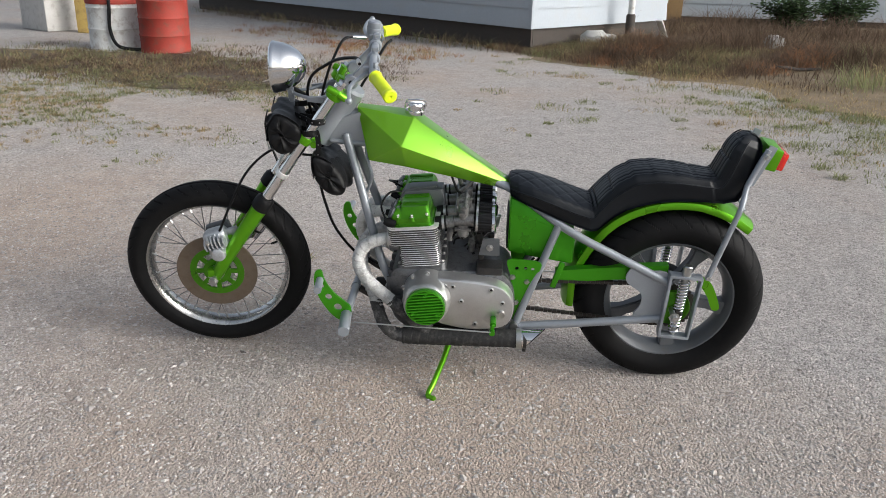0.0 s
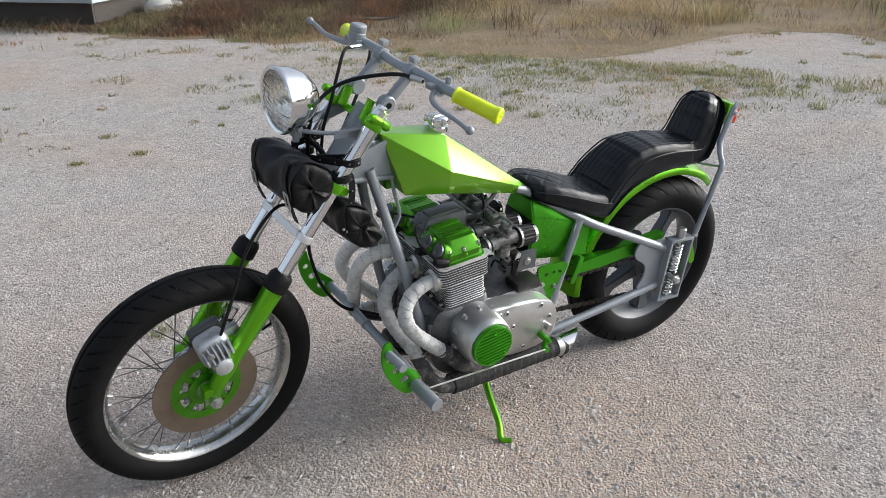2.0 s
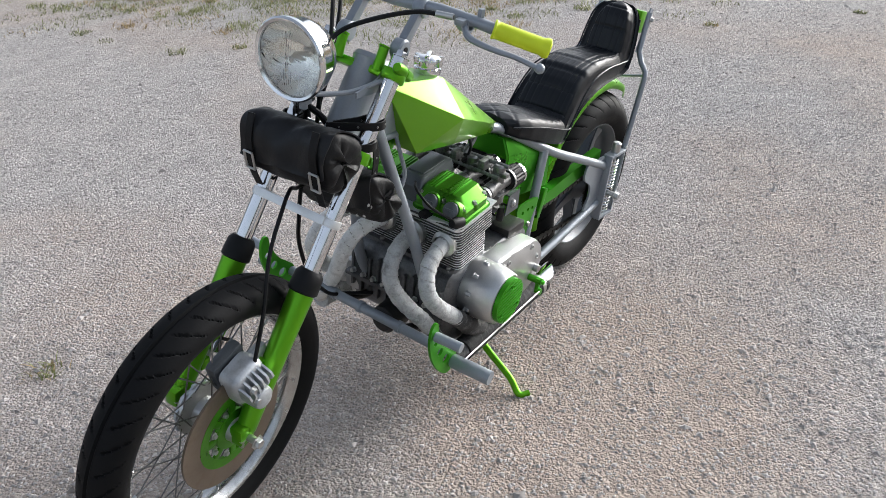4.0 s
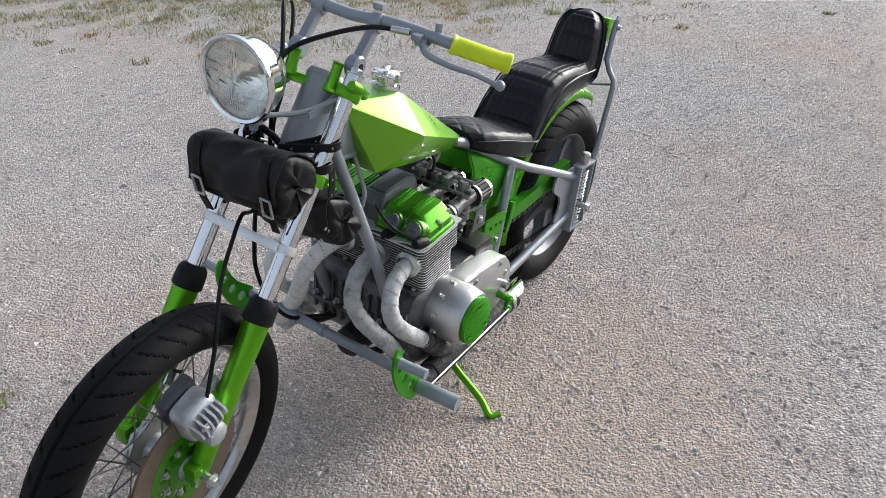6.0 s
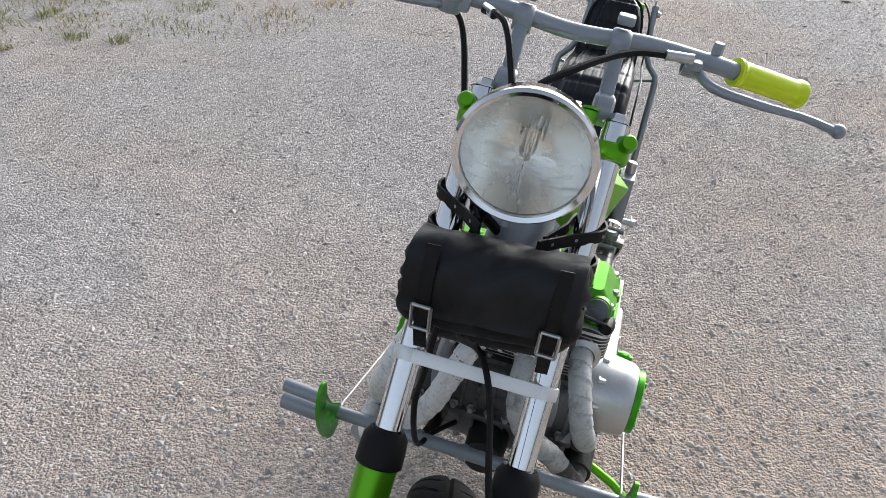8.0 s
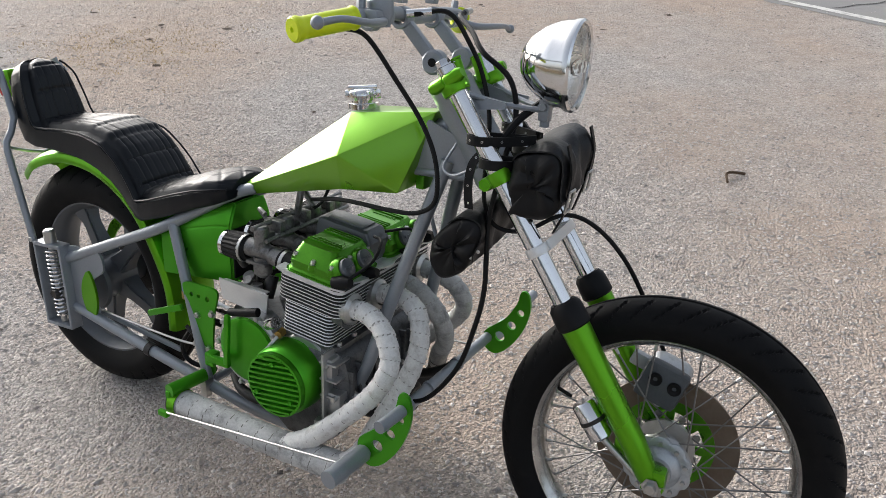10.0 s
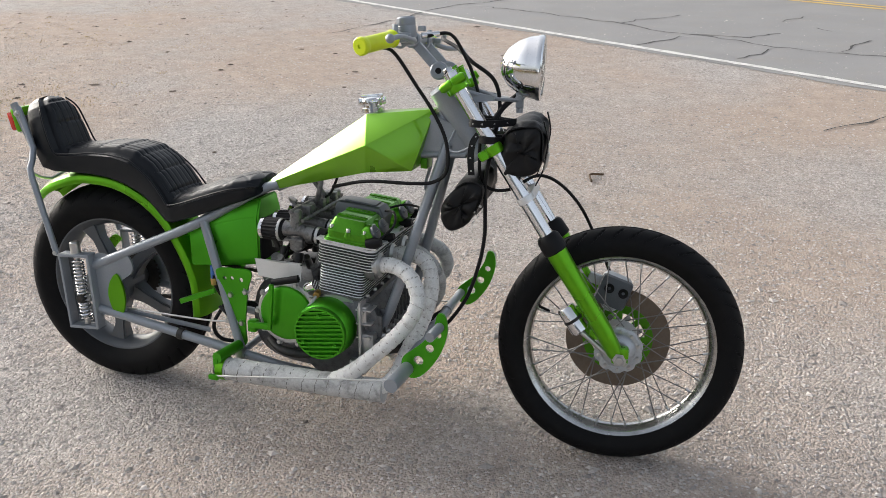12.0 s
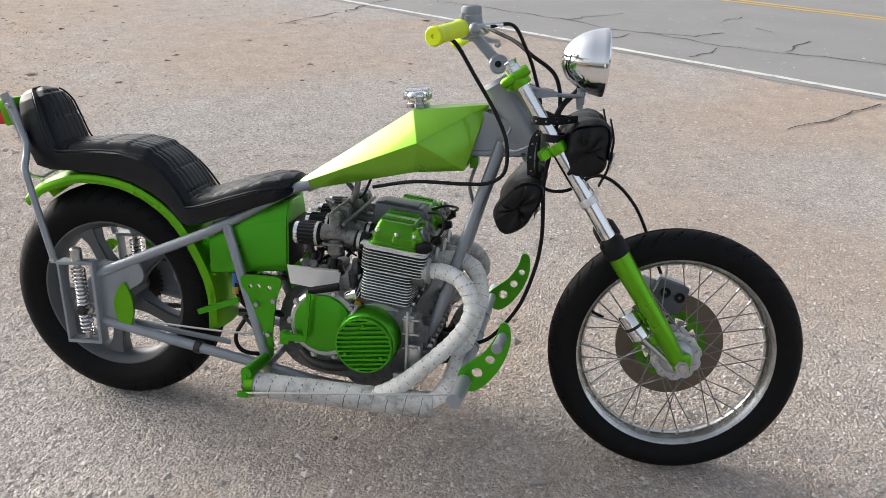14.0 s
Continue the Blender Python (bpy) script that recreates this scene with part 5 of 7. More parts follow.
    pt = lathe([(0.060, -0.062), (0.084, -0.062), (0.083, -0.040), (0.079, -0.006), (0.073, 0.0), (0, 0.0)], 48, Matrix.Translation((0.110, -0.22, 0.349)) @ Matrix.Rotation(radians(90), 4, "X"))
    part("points_cover", pt, GREEN_P, eng, "green ignition cover")
    part("points_housing", lathe([(0.05, -0.09), (0.094, -0.086), (0.096, -0.066), (0.090, -0.058), (0, -0.058)], 48, Matrix.Translation((0.130, -0.22, 0.35)) @ Matrix.Rotation(radians(90), 4, "X")), ALLOY, eng)
    slatted((0.110, -0.22, 0.349), -1, 0.075, eng)
    cb = bmesh.new()
    for x, z, w, h in ((0.215, 0.40, 0.03, 0.05), (0.23, 0.30, 0.04, 0.09), (0.20, 0.24, 0.05, 0.04)):
        box(cb, (x, -0.16, z), (w, 0.05, h), 0.008)
    part("case_boss", cb, ALLOY, eng)
    for x, z in ((0.218, 0.41), (0.238, 0.335), (0.236, 0.275), (0.205, 0.238)):
        part("case_bolt", hexbolt((x, -0.185, z), (0, -1, 0), 0.0065, 0.008), STEEL, eng)
    # oil pressure fitting, its line and the cast ribs ahead of the covers
    sw_ = part("pressure_switch", rod([(0.050, -0.180, 0.458), (0.056, -0.182, 0.461), (0.082, -0.188, 0.474)], [0.011, 0.0135, 0.0135], seg=18, curve=False), CHROME, eng, "bright oil pressure switch")
    part("switch_neck", rod([(0.075, -0.150, 0.440), (0.078, -0.178, 0.438)], 0.010, seg=6, curve=False), BRASS, sw_, "brass hexagon fitting")
    part("oil_line", rod([(0.078, -0.180, 0.436), (0.070, -0.200, 0.418), (0.048, -0.206, 0.385), (0.042, -0.204, 0.345), (0.052, -0.198, 0.315)], 0.0045, seg=8), STEEL, eng, "thin bare metal oil line")
    part("drain_line", rod([(-0.085, -0.150, 0.275), (-0.045, -0.172, 0.258), (0.005, -0.176, 0.252), (0.050, -0.165, 0.250)], [0.012, 0.012, 0.014, 0.011], seg=12), DARKMET, eng, "oily black line below the clutch cover")
    for z in (0.335, 0.375, 0.415):
        part("case_rib", box(bmesh.new(), (0.222, -0.165, z), (0.045, 0.050, 0.005), 0.0015), ALLOY, eng)
    part("case_rib", box(bmesh.new(), (0.214, -0.178, 0.345), (0.007, 0.040, 0.19), 0.002), ALLOY, eng)
    # carburettors and pod filters
    for k, y in enumerate((-0.135, -0.05, 0.05, 0.135)):
        cbm = bmesh.new()
        p = Vector((0.005, y, 0.607))
        tube(cbm, [p + Vector((0.062, 0, -0.008)), p + Vector((0.03, 0, -0.003))], 0.021, seg=16, curve=False)
        tube(cbm, [p + Vector((0.03, 0, 0)), p + Vector((-0.035, 0, 0.004))], [0.018, 0.022], seg=16, curve=False)
        tube(cbm, [p + Vector((0, 0, 0.0)), p + Vector((0, 0, 0.03)), p + Vector((0, 0, 0.055)), p + Vector((0, 0, 0.06))], [0.019, 0.017, 0.017, 0.012], seg=16, curve=False)
        tube(cbm, [p + Vector((0, 0, -0.01)), p + Vector((0, 0, -0.05)), p + Vector((0, 0, -0.062))], [0.021, 0.021, 0.008], seg=14, curve=False)
        box(cbm, p + Vector((0, 0, -0.022)), (0.055, 0.05, 0.007), 0.001)
        box(cbm, p + Vector((0.004, 0.018, 0.036)), (0.02, 0.024, 0.012), 0.002)
        c = part("carburettor", cbm, CARB, eng, "weathered alloy carburettor")
        part("intake_boot", rod([p + Vector((0.09, 0, -0.012)), p + Vector((0.055, 0, -0.006))], 0.0235, seg=16, curve=False), BLACKRUB, c, "black rubber intake boot")
        part("boot_clamp", lathe([(0.0245, -0.004), (0.0245, 0.004), (0.0232, 0.004), (0.0232, -0.004)], 20, axis_m(p + Vector((0.066, 0, -0.008)), (1, 0, -0.1)), closed=True), STEEL, c)
        f = bmesh.new()
        n = 40
        rings = []
        for x, r in ((-0.035, 0.022), (-0.045, 0.030), (-0.05, 0.0315), (-0.10, 0.0285)):
            rings.append([p + Vector((x, r * (1 + (0.07 if j % 2 and -0.1 <= x <= -0.05 else 0)) * math.cos(2 * math.pi * j / n), r * (1 + (0.07 if j % 2 and -0.1 <= x <= -0.05 else 0)) * math.sin(2 * math.pi * j / n) - 0.002)) for j in range(n)])
        loft(f, rings)
        ff = part("air_filter", f, BLACKRUB, eng, "black pleated cone air filter", smooth=20)
        part("filter_cap", lathe([(0, 0.008), (0.026, 0.008), (0.0305, 0.004), (0.0305, -0.006), (0.028, -0.006), (0, 0.001)], 28, axis_m(p + Vector((-0.101, 0, -0.002)), (-1, 0, 0))), CHROME, ff, "bright filter end cap")
        part("filter_band", lathe([(0.0325, -0.004), (0.0325, 0.004), (0.030, 0.004), (0.030, -0.004)], 28, axis_m(p + Vector((-0.046, 0, -0.002)), (1, 0, 0)), closed=True), STEEL, ff)
    lk = bmesh.new()
    tube(lk, [(0.0, -0.16, 0.665), (0.0, 0.16, 0.665)], 0.006, seg=8, curve=False)
    tube(lk, [(0.03, -0.15, 0.64), (0.03, 0.15, 0.64)], 0.005, seg=8, curve=False)
    for y in (-0.09, 0.0, 0.09):
        box(lk, (0.005, y, 0.655), (0.05, 0.02, 0.03), 0.005)
    tube(lk, [(0.02, -0.03, 0.67), (0.03, -0.035, 0.70), (0.035, -0.03, 0.735)], 0.008, seg=8)
    tube(lk, [(0.02, 0.03, 0.67), (-0.01, 0.035, 0.70), (-0.03, 0.03, 0.725)], 0.007, seg=8)
    tube(lk, [(-0.02, -0.09, 0.665), (-0.03, -0.10, 0.69), (-0.005, -0.11, 0.685)], 0.005, seg=6)
    part("throttle_linkage", lk, CARB, eng, "aged carburettor linkage")
    # cluttered fittings between the carburettors and the case
    rnd = random.Random(4)
    for k in range(44):
        x, y, z = rnd.uniform(-0.10, 0.06), rnd.uniform(-0.12, 0.12), rnd.uniform(0.45, 0.56)
        if k % 2:
            part("hose", rod([(x, y, z), (x + rnd.uniform(-0.03, 0.03), y + rnd.uniform(-0.04, 0.04), z + rnd.uniform(0.01, 0.05)), (x + rnd.uniform(-0.05, 0.05), y + rnd.uniform(-0.06, 0.06), z + rnd.uniform(0.0, 0.06))], rnd.uniform(0.003, 0.006), seg=8, n=4), BLACKRUB if k % 3 else DARKMET, eng, "thin dark hose")
        else:
            part("pipe_fitting", rod([(x, y, z), (x, y + rnd.uniform(-0.03, 0.03), z + rnd.uniform(0.02, 0.05))], rnd.uniform(0.008, 0.016), seg=12, curve=False), DARKMET if k % 4 else CARB, eng, "oily dark metal fitting")
    # bright bent metal plate by the carburettors, each side
    for s in (1, -1):
        pl = bmesh.new()
        q = [(-0.127, 0.513), (0.02, 0.505), (0.012, 0.45), (-0.118, 0.462)] if s < 0 else [(-0.119, 0.549), (-0.064, 0.546), (-0.052, 0.486), (-0.122, 0.486)]
        add(pl, plate(q, s * 0.138, s * 0.141))
        box(pl, ((q[0][0] + q[1][0]) / 2, s * 0.132, q[0][1] - 0.006), (abs(q[1][0] - q[0][0]) * 0.9, 0.012, 0.003), 0)
        bp = part("bracket_plate", pl, BRIGHT if s < 0 else CASTGREY, eng, "bright bent metal bracket plate" if s < 0 else "dull grey bracket plate with a bolt")
        if s > 0:
            part("plate_bolt", lathe([(0, 0.008), (0.006, 0.008), (0.008, 0.004), (0.012, 0.003), (0.012, 0.0), (0, 0.0)], 16, Matrix.Translation((-0.088, 0.141, 0.515)) @ Y_AX), STEEL, bp)
    part("kick_shaft", rod([(-0.048, -0.192, 0.466), (0.0, -0.19, 0.477), (0.030, -0.186, 0.484)], 0.0095, seg=10, curve=False, ripple=lambda d_, a: 0.15 * math.sin(d_ * 1200)), BLACKRUB, eng)
    # right-hand pedal lever in green
    pd = bmesh.new()
    box(pd, (-0.050, -0.204, 0.400), (0.013, 0.011, 0.130), 0.003, m=Matrix.Translation((-0.05, 0, 0.4)) @ Matrix.Rotation(radians(5), 4, "Y") @ Matrix.Translation((0.05, 0, -0.4)))
    box(pd, (-0.085, -0.200, 0.334), (0.066, 0.014, 0.018), 0.004)
    box(pd, (-0.114, -0.190, 0.328), (0.026, 0.028, 0.034), 0.005)
    part("pedal_lever", pd, GREEN_P, eng, "green pedal lever")


engine()


def wrapped(name, pts, r, material, label, pitch=0.026, parent=None, n=26, amp=0.10):
    """An exhaust pipe bound with overlapping tape; seam faces are coloured for overlap shadow and dirt."""
    rip = lambda d_, a: amp * ((((d_ + a * pitch / (2 * math.pi) + 0.004 * math.sin(d_ * 37)) / pitch) % 1.0) - 0.5) + 0.012 * math.sin(d_ * 90 + 2 * a)
    phase = lambda d_, a: ((d_ + a * pitch / (2 * math.pi) + 0.004 * math.sin(d_ * 37)) / pitch) % 1.0
    bm = tube(bmesh.new(), pts, r, seg=28, n=n, ripple=rip, mark=(lambda d_, a: phase(d_, a) > 0.955) if material in (WRAP_W, WRAP_G) else None)
    o = part(name, bm, material, parent or bike, label)
    o.data.materials.append(SEAM_D if name == "muffler" else SEAM)
    return o


def exhaust():
    L1 = [(0.215, 0.14, 0.532), (0.25, 0.141, 0.533), (0.292, 0.145, 0.526), (0.332, 0.155, 0.507), (0.354, 0.168, 0.47), (0.349, 0.18, 0.432), (0.322, 0.19, 0.395), (0.268, 0.193, 0.345), (0.225, 0.192, 0.307)]
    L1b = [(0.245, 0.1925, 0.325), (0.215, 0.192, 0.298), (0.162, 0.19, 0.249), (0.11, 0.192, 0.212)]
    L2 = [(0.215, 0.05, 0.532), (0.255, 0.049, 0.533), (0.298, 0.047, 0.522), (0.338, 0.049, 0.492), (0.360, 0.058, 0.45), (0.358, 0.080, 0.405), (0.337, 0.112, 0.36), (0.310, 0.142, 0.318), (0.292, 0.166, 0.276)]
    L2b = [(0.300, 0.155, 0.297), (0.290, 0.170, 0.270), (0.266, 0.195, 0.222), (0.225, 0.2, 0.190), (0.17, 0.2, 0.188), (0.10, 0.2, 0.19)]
    R1 = [(0.215, -0.14, 0.532), (0.25, -0.141, 0.535), (0.30, -0.152, 0.54), (0.35, -0.17, 0.52), (0.376, -0.185, 0.472), (0.370, -0.198, 0.43), (0.335, -0.208, 0.375), (0.262, -0.222, 0.30), (0.20, -0.232, 0.245), (0.15, -0.235, 0.212)]
    R2 = [(0.215, -0.05, 0.532), (0.255, -0.05, 0.537), (0.31, -0.05, 0.545), (0.36, -0.06, 0.528), (0.382, -0.078, 0.482), (0.382, -0.095, 0.43), (0.367, -0.125, 0.37), (0.345, -0.17, 0.31), (0.325, -0.215, 0.25), (0.29, -0.235, 0.22), (0.23, -0.24, 0.212), (0.14, -0.238, 0.21)]
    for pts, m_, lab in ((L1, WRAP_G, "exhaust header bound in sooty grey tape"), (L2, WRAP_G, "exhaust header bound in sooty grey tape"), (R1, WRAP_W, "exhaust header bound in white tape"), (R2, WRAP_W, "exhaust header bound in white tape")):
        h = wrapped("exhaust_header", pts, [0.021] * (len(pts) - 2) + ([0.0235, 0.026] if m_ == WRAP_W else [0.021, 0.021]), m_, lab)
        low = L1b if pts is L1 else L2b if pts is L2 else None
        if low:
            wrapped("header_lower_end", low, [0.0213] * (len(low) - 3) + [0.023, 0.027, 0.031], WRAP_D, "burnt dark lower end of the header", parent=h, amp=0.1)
        part("port_collar", lathe([(0.024, -0.008), (0.034, -0.008), (0.034, 0.006), (0.024, 0.012)], 24, axis_m(pts[1], Vector(pts[1]) - Vector(pts[0])), closed=True), STEEL, h)
    ml = wrapped("muffler", [(0.20, 0.2, 0.1885), (0.10, 0.2, 0.19), (-0.215, 0.2, 0.198)], 0.0325, WRAP_B, "straight muffler bound in dark tape", n=90, amp=0.05)
    for x, w in ((-0.205, 0.009), (-0.226, 0.006)):
        cl = lathe([(0.0325, -w), (0.0348, -w), (0.0348, w), (0.0325, w)], 32, axis_m((x, 0.2, 0.198), (-1, 0, 0.03)), closed=True)
        box(cl, (x, 0.205, 0.160), (0.012, 0.02, 0.012), 0.002)
        part("muffler_clamp", cl, STEEL if w > 0.007 else DARKMET, ml)
    tp, ti_ = bmesh.new(), bmesh.new()

    def cut(r_, q, k):
        a = 2 * math.pi * k / 40
        length = 0.014 + 0.036 * (math.cos(a - 2.3) + 1)  # slash cut, longest on the inner upper side
        return (-0.212 - length * q, 0.2 + r_ * math.cos(a), 0.199 + r_ * math.sin(a) + 0.10 * length * q)
    loft(tp, [[cut(r_, q, k) for k in range(40)] for r_, q in ((0.033, 0.0), (0.0335, 0.5), (0.0335, 1.0), (0.0322, 1.0))], cap=False)
    # inner wall of the tip, black all over
    loft(ti_, [[cut(r_, q, k) for k in range(40)] for r_, q in ((0.0320, 0.99), (0.0315, 0.5), (0.031, 0.1))], cap=False)
    part("tip_lining", ti_, WRAP_B, ml, "black inside of the tip")
    part("muffler_tip", tp, CHROME, ml, "slash-cut chrome tip")
    part("muffler_bore", lathe([(0, 0.0), (0.0305, 0.0), (0.0305, 0.003), (0, 0.003)], 24, axis_m((-0.222, 0.2, 0.199), (-1, 0, 0))), WRAP_B, ml)
    mr = wrapped("muffler", [(0.30, -0.238, 0.210), (0.10, -0.235, 0.204), (-0.195, -0.225, 0.197)], 0.0325, WRAP_G, "straight muffler bound in soiled pale tape", pitch=0.040, n=90, amp=0.05)
    part("muffler_clamp", lathe([(0.0325, -0.012), (0.0352, -0.012), (0.0352, 0.012), (0.0325, 0.012)], 32, axis_m((-0.198, -0.225, 0.197), (1, 0, 0)), closed=True), GREEN, mr, "green muffler clamp")
    part("muffler_bore", lathe([(0.034, 0.0), (0.03, 0.0), (0.03, 0.03), (0, 0.03), (0, 0.032), (0.034, 0.032)], 24, axis_m((-0.215, -0.225, 0.197), (1, 0, 0))), STEEL, mr)


exhaust()


def controls():
    bar = bmesh.new()
    tube(bar, [(0.376, -0.28, 0.324), (0.376, 0.28, 0.324)], 0.0135, seg=14, curve=False)
    for y in (-0.11, 0.11, -0.02):
        add(bar, lathe([(0.0137, -0.006), (0.0165, -0.006), (0.0165, 0.006), (0.0137, 0.006)], 18, Matrix.Translation((0.376, y, 0.324)) @ Y_AX, closed=True))
    cb = part("forward_control_bar", bar, GREY, bike, "grey cross bar for the forward foot pegs")
    for s in (1, -1):
        arm = bmesh.new()
        tube(arm, [(0.376, s * 0.11, 0.322), (0.31, s * 0.105, 0.282), (0.235, s * 0.1, 0.262), (0.205, s * 0.1, 0.27)], 0.012, seg=10)
        part("bar_support", arm, DARKMET, cb, "dark bar support")
        ol = smooth2d([(0.372, 0.262), (0.368, 0.300), (0.392, 0.325), (0.425, 0.355), (0.452, 0.40), (0.462, 0.435), (0.482, 0.43), (0.488, 0.385), (0.470, 0.325), (0.435, 0.272), (0.40, 0.248)], 4)
        pl = plate(ol, s * 0.274, s * 0.281, holes=((0.412, 0.300, 0.0135), (0.442, 0.338, 0.0115), (0.464, 0.378, 0.009)))
        bmesh.ops.translate(pl, vec=(-0.002, 0, 0.036), verts=pl.verts)
        pp = part("pedal_plate", pl, GREEN_P, cb, "green crescent pedal plate with three holes")
        part("foot_peg", rod([(0.381, s * 0.281, 0.312), (0.381, s * 0.286, 0.312), (0.373, s * 0.390, 0.310)], [0.015, 0.0185, 0.0185], seg=20, curve=False), GREY, cb, "grey round foot peg")
        part("toe_peg", rod([(0.466, s * 0.281, 0.437), (0.460, s * 0.350, 0.436)], 0.0125, seg=16, curve=False), GREY, cb, "short grey toe peg")
        part("control_rod", rod([(0.355, s * 0.288, 0.284), (-0.105, s * 0.262, 0.256)] if s > 0 else [(0.38, -0.30, 0.282), (-0.20, -0.272, 0.192)], 0.0026, seg=8, curve=False), STEEL, cb, "thin steel control rod")
        end = bmesh.new()
        if s > 0:
            tube(end, [(-0.112, 0.205, 0.285), (-0.112, 0.262, 0.285)], 0.0105, seg=14, curve=False)
            box(end, (-0.110, 0.25, 0.27), (0.014, 0.012, 0.05), 0.003)
            add(end, lathe([(0, 0.009), (0.010, 0.009), (0.010, -0.009), (0, -0.009)], 14, Matrix.Translation((-0.110, 0.255, 0.252)) @ Y_AX))
            add(end, hexbolt((-0.112, 0.262, 0.285), (0, 1, 0), 0.006, 0.008))
        else:
            tube(end, [(-0.19, -0.15, 0.238), (-0.205, -0.25, 0.238)], 0.0165, seg=16, curve=False)
            box(end, (-0.21, -0.245, 0.205), (0.016, 0.016, 0.06), 0.004)
            box(end, (-0.205, -0.272, 0.188), (0.03, 0.012, 0.014), 0.002)
        part("rod_lever", end, GREEN_P, cb, "green rod lever")
    # left shift shaft stub
    part("shaft_end", rod([(-0.138, 0.16, 0.306), (-0.138, 0.232, 0.306)], 0.012, seg=12, curve=False), STEEL, cb)
    # side stand
    sd_ = bmesh.new()
    tube(sd_, [(0.035, 0.135, 0.15), (0.05, 0.19, 0.105), (0.080, 0.30, 0.068), (0.098, 0.345, 0.042), (0.075, 0.366, 0.043)], [0.012, 0.0105, 0.010, 0.010, 0.009], seg=12, n=4)
    box(sd_, (0.035, 0.13, 0.155), (0.04, 0.03, 0.04), 0.006)
    part("side_stand", sd_, GREEN, bike, "green side stand, folded out")


controls()


def bags():
    """Two soft leather tool rolls strapped to the fork and frame."""
    def bag(name, sec, y0, y1, skew, flap, label, droop=0.0):
        root = thing(name, label, "tool bag", STAND)
        sm = smooth2d(sec, 5)
        cx, cz = sum(p[0] for p in sm) / len(sm), sum(p[1] for p in sm) / len(sm)
        ym, half = (y0 + y1) / 2, (y1 - y0) / 2

        def at(x, z, u, k=1.0):
            w = 0.0042 * math.sin(5 * u + 45 * z + 30 * x) + 0.003 * math.sin(11 * u + 80 * x - 30 * z)
            e = max(0.0, abs(u) - 0.55) / 0.45 * min(1.0, max(0.0, 1 - k) * 4)
            w *= 1 + 0.8 * e
            fold = e * (0.007 * math.sin(62 * x + 48 * z + 2 * u) + 0.004 * math.sin(110 * z - 70 * x))
            return Vector((cx + (x - cx) * k + skew * u * half + w + 0.5 * fold, ym + u * half + math.copysign(fold, u), cz + (z - cz) * k + w - 0.004 * (1 - u * u) - droop * (1 - u) / 2))

        bm = bmesh.new()
        # softly bulging, creased ends
        prof = [(-0.985, 0.08), (-1.0, 0.40), (-1.01, 0.66), (-0.995, 0.83), (-0.96, 0.935), (-0.93, 0.985)] + [(-0.9 + 0.15 * i, 1.0) for i in range(13)]
        prof += [(-u, k) for u, k in prof[5::-1]]
        loft(bm, [[at(x, z, u, k) for x, z in sm] for u, k in prof])
        part("bag_body", bm, LEATHER, root, "soft black leather bag")
        fl = bmesh.new()
        f0, f1, drop = flap
        run = [sm[(f0 + i) % len(sm)] for i in range(f1 - f0 + 1)]
        e = Vector((run[-1][0] - run[-2][0], 0, run[-1][1] - run[-2][1])).normalized()
        run += [(run[-1][0] + (e.x + 0.35) * drop * q, run[-1][1] + e.z * drop * q) for q in (0.5, 1.0)]
        rings = []
        for i in range(17):
            u = -0.99 + 1.98 * i / 16
            sag = 1.0 if abs(u) < 0.9 else 0.99
            over = 1.06 * sag + 0.05 * max(0.0, abs(u) - 0.86) * math.sin(9 * u)
            rings.append([at(x, z, u, over) for x, z in run] + [at(x, z, u, over - 0.045) for x, z in run[::-1]])
        loft(fl, rings)
        part("flap", fl, FLAP, root, "black leather flap")
        return root, at

    def strap(pts, w, across, root, lab, holes=False):
        Q = spline(pts, 4)
        bm = bmesh.new()
        rings = []
        for i, p in enumerate(Q):
            t = (Q[min(i + 1, len(Q) - 1)] - Q[max(i - 1, 0)]).normalized()
            nn = t.cross(across).normalized() * 0.0016
            rings.append([p + across * w + nn, p - across * w + nn, p - across * w - nn, p + across * w - nn])
        loft(bm, rings)
        o = part("strap", bm, LEATHER, root, lab)
        if holes:
            for i in range(2, len(Q) - 1, 3):
                t = (Q[i + 1] - Q[i - 1]).normalized()
                part("eyelet", lathe([(0.0012, 0.0003), (0.0023, 0.0003), (0.0023, -0.004), (0.0012, -0.004)], 10, axis_m(Q[i] + t.cross(across).normalized() * 0.002, t.cross(across)), closed=True), STEEL, o)
        return o

    sec1 = [(0.562, 0.900), (0.590, 0.924), (0.626, 0.934), (0.650, 0.924), (0.664, 0.895), (0.662, 0.845), (0.645, 0.812), (0.605, 0.800), (0.572, 0.808), (0.556, 0.850)]
    r1, at1 = bag("front_tool_bag", sec1, -0.110, 0.106, -0.12, (0, 24, 0.008), "black leather tool bag strapped in front of the fork")
    Yv = Vector((-0.12, 1, 0)).normalized()
    for u in (0.78, -0.70):
        st = [at1(x, z, u, k) for x, z, k in ((0.655, 0.936, 1.09), (0.667, 0.895, 1.09), (0.666, 0.860, 1.11), (0.656, 0.820, 1.11), (0.640, 0.782, 1.10))]
        strap(st, 0.0085, Yv, r1, "black leather closing strap")
        bu = bmesh.new()
        bm_ = Matrix.Translation(at1(0.664, 0.848, u, 1.20)) @ Matrix.Rotation(radians(10), 4, "Y")
        fr_ = [(-0.012, -0.020), (0.012, -0.020), (0.012, 0.020), (-0.012, 0.020)]
        for (ya, za), (yb, zb) in zip(fr_, fr_[1:] + fr_[:1]):
            tube(bu, [bm_ @ Vector((0, ya, za)), bm_ @ Vector((0, yb, zb))], 0.0026, seg=8, curve=False)
        part("buckle", bu, STEEL, r1, "square steel buckle")
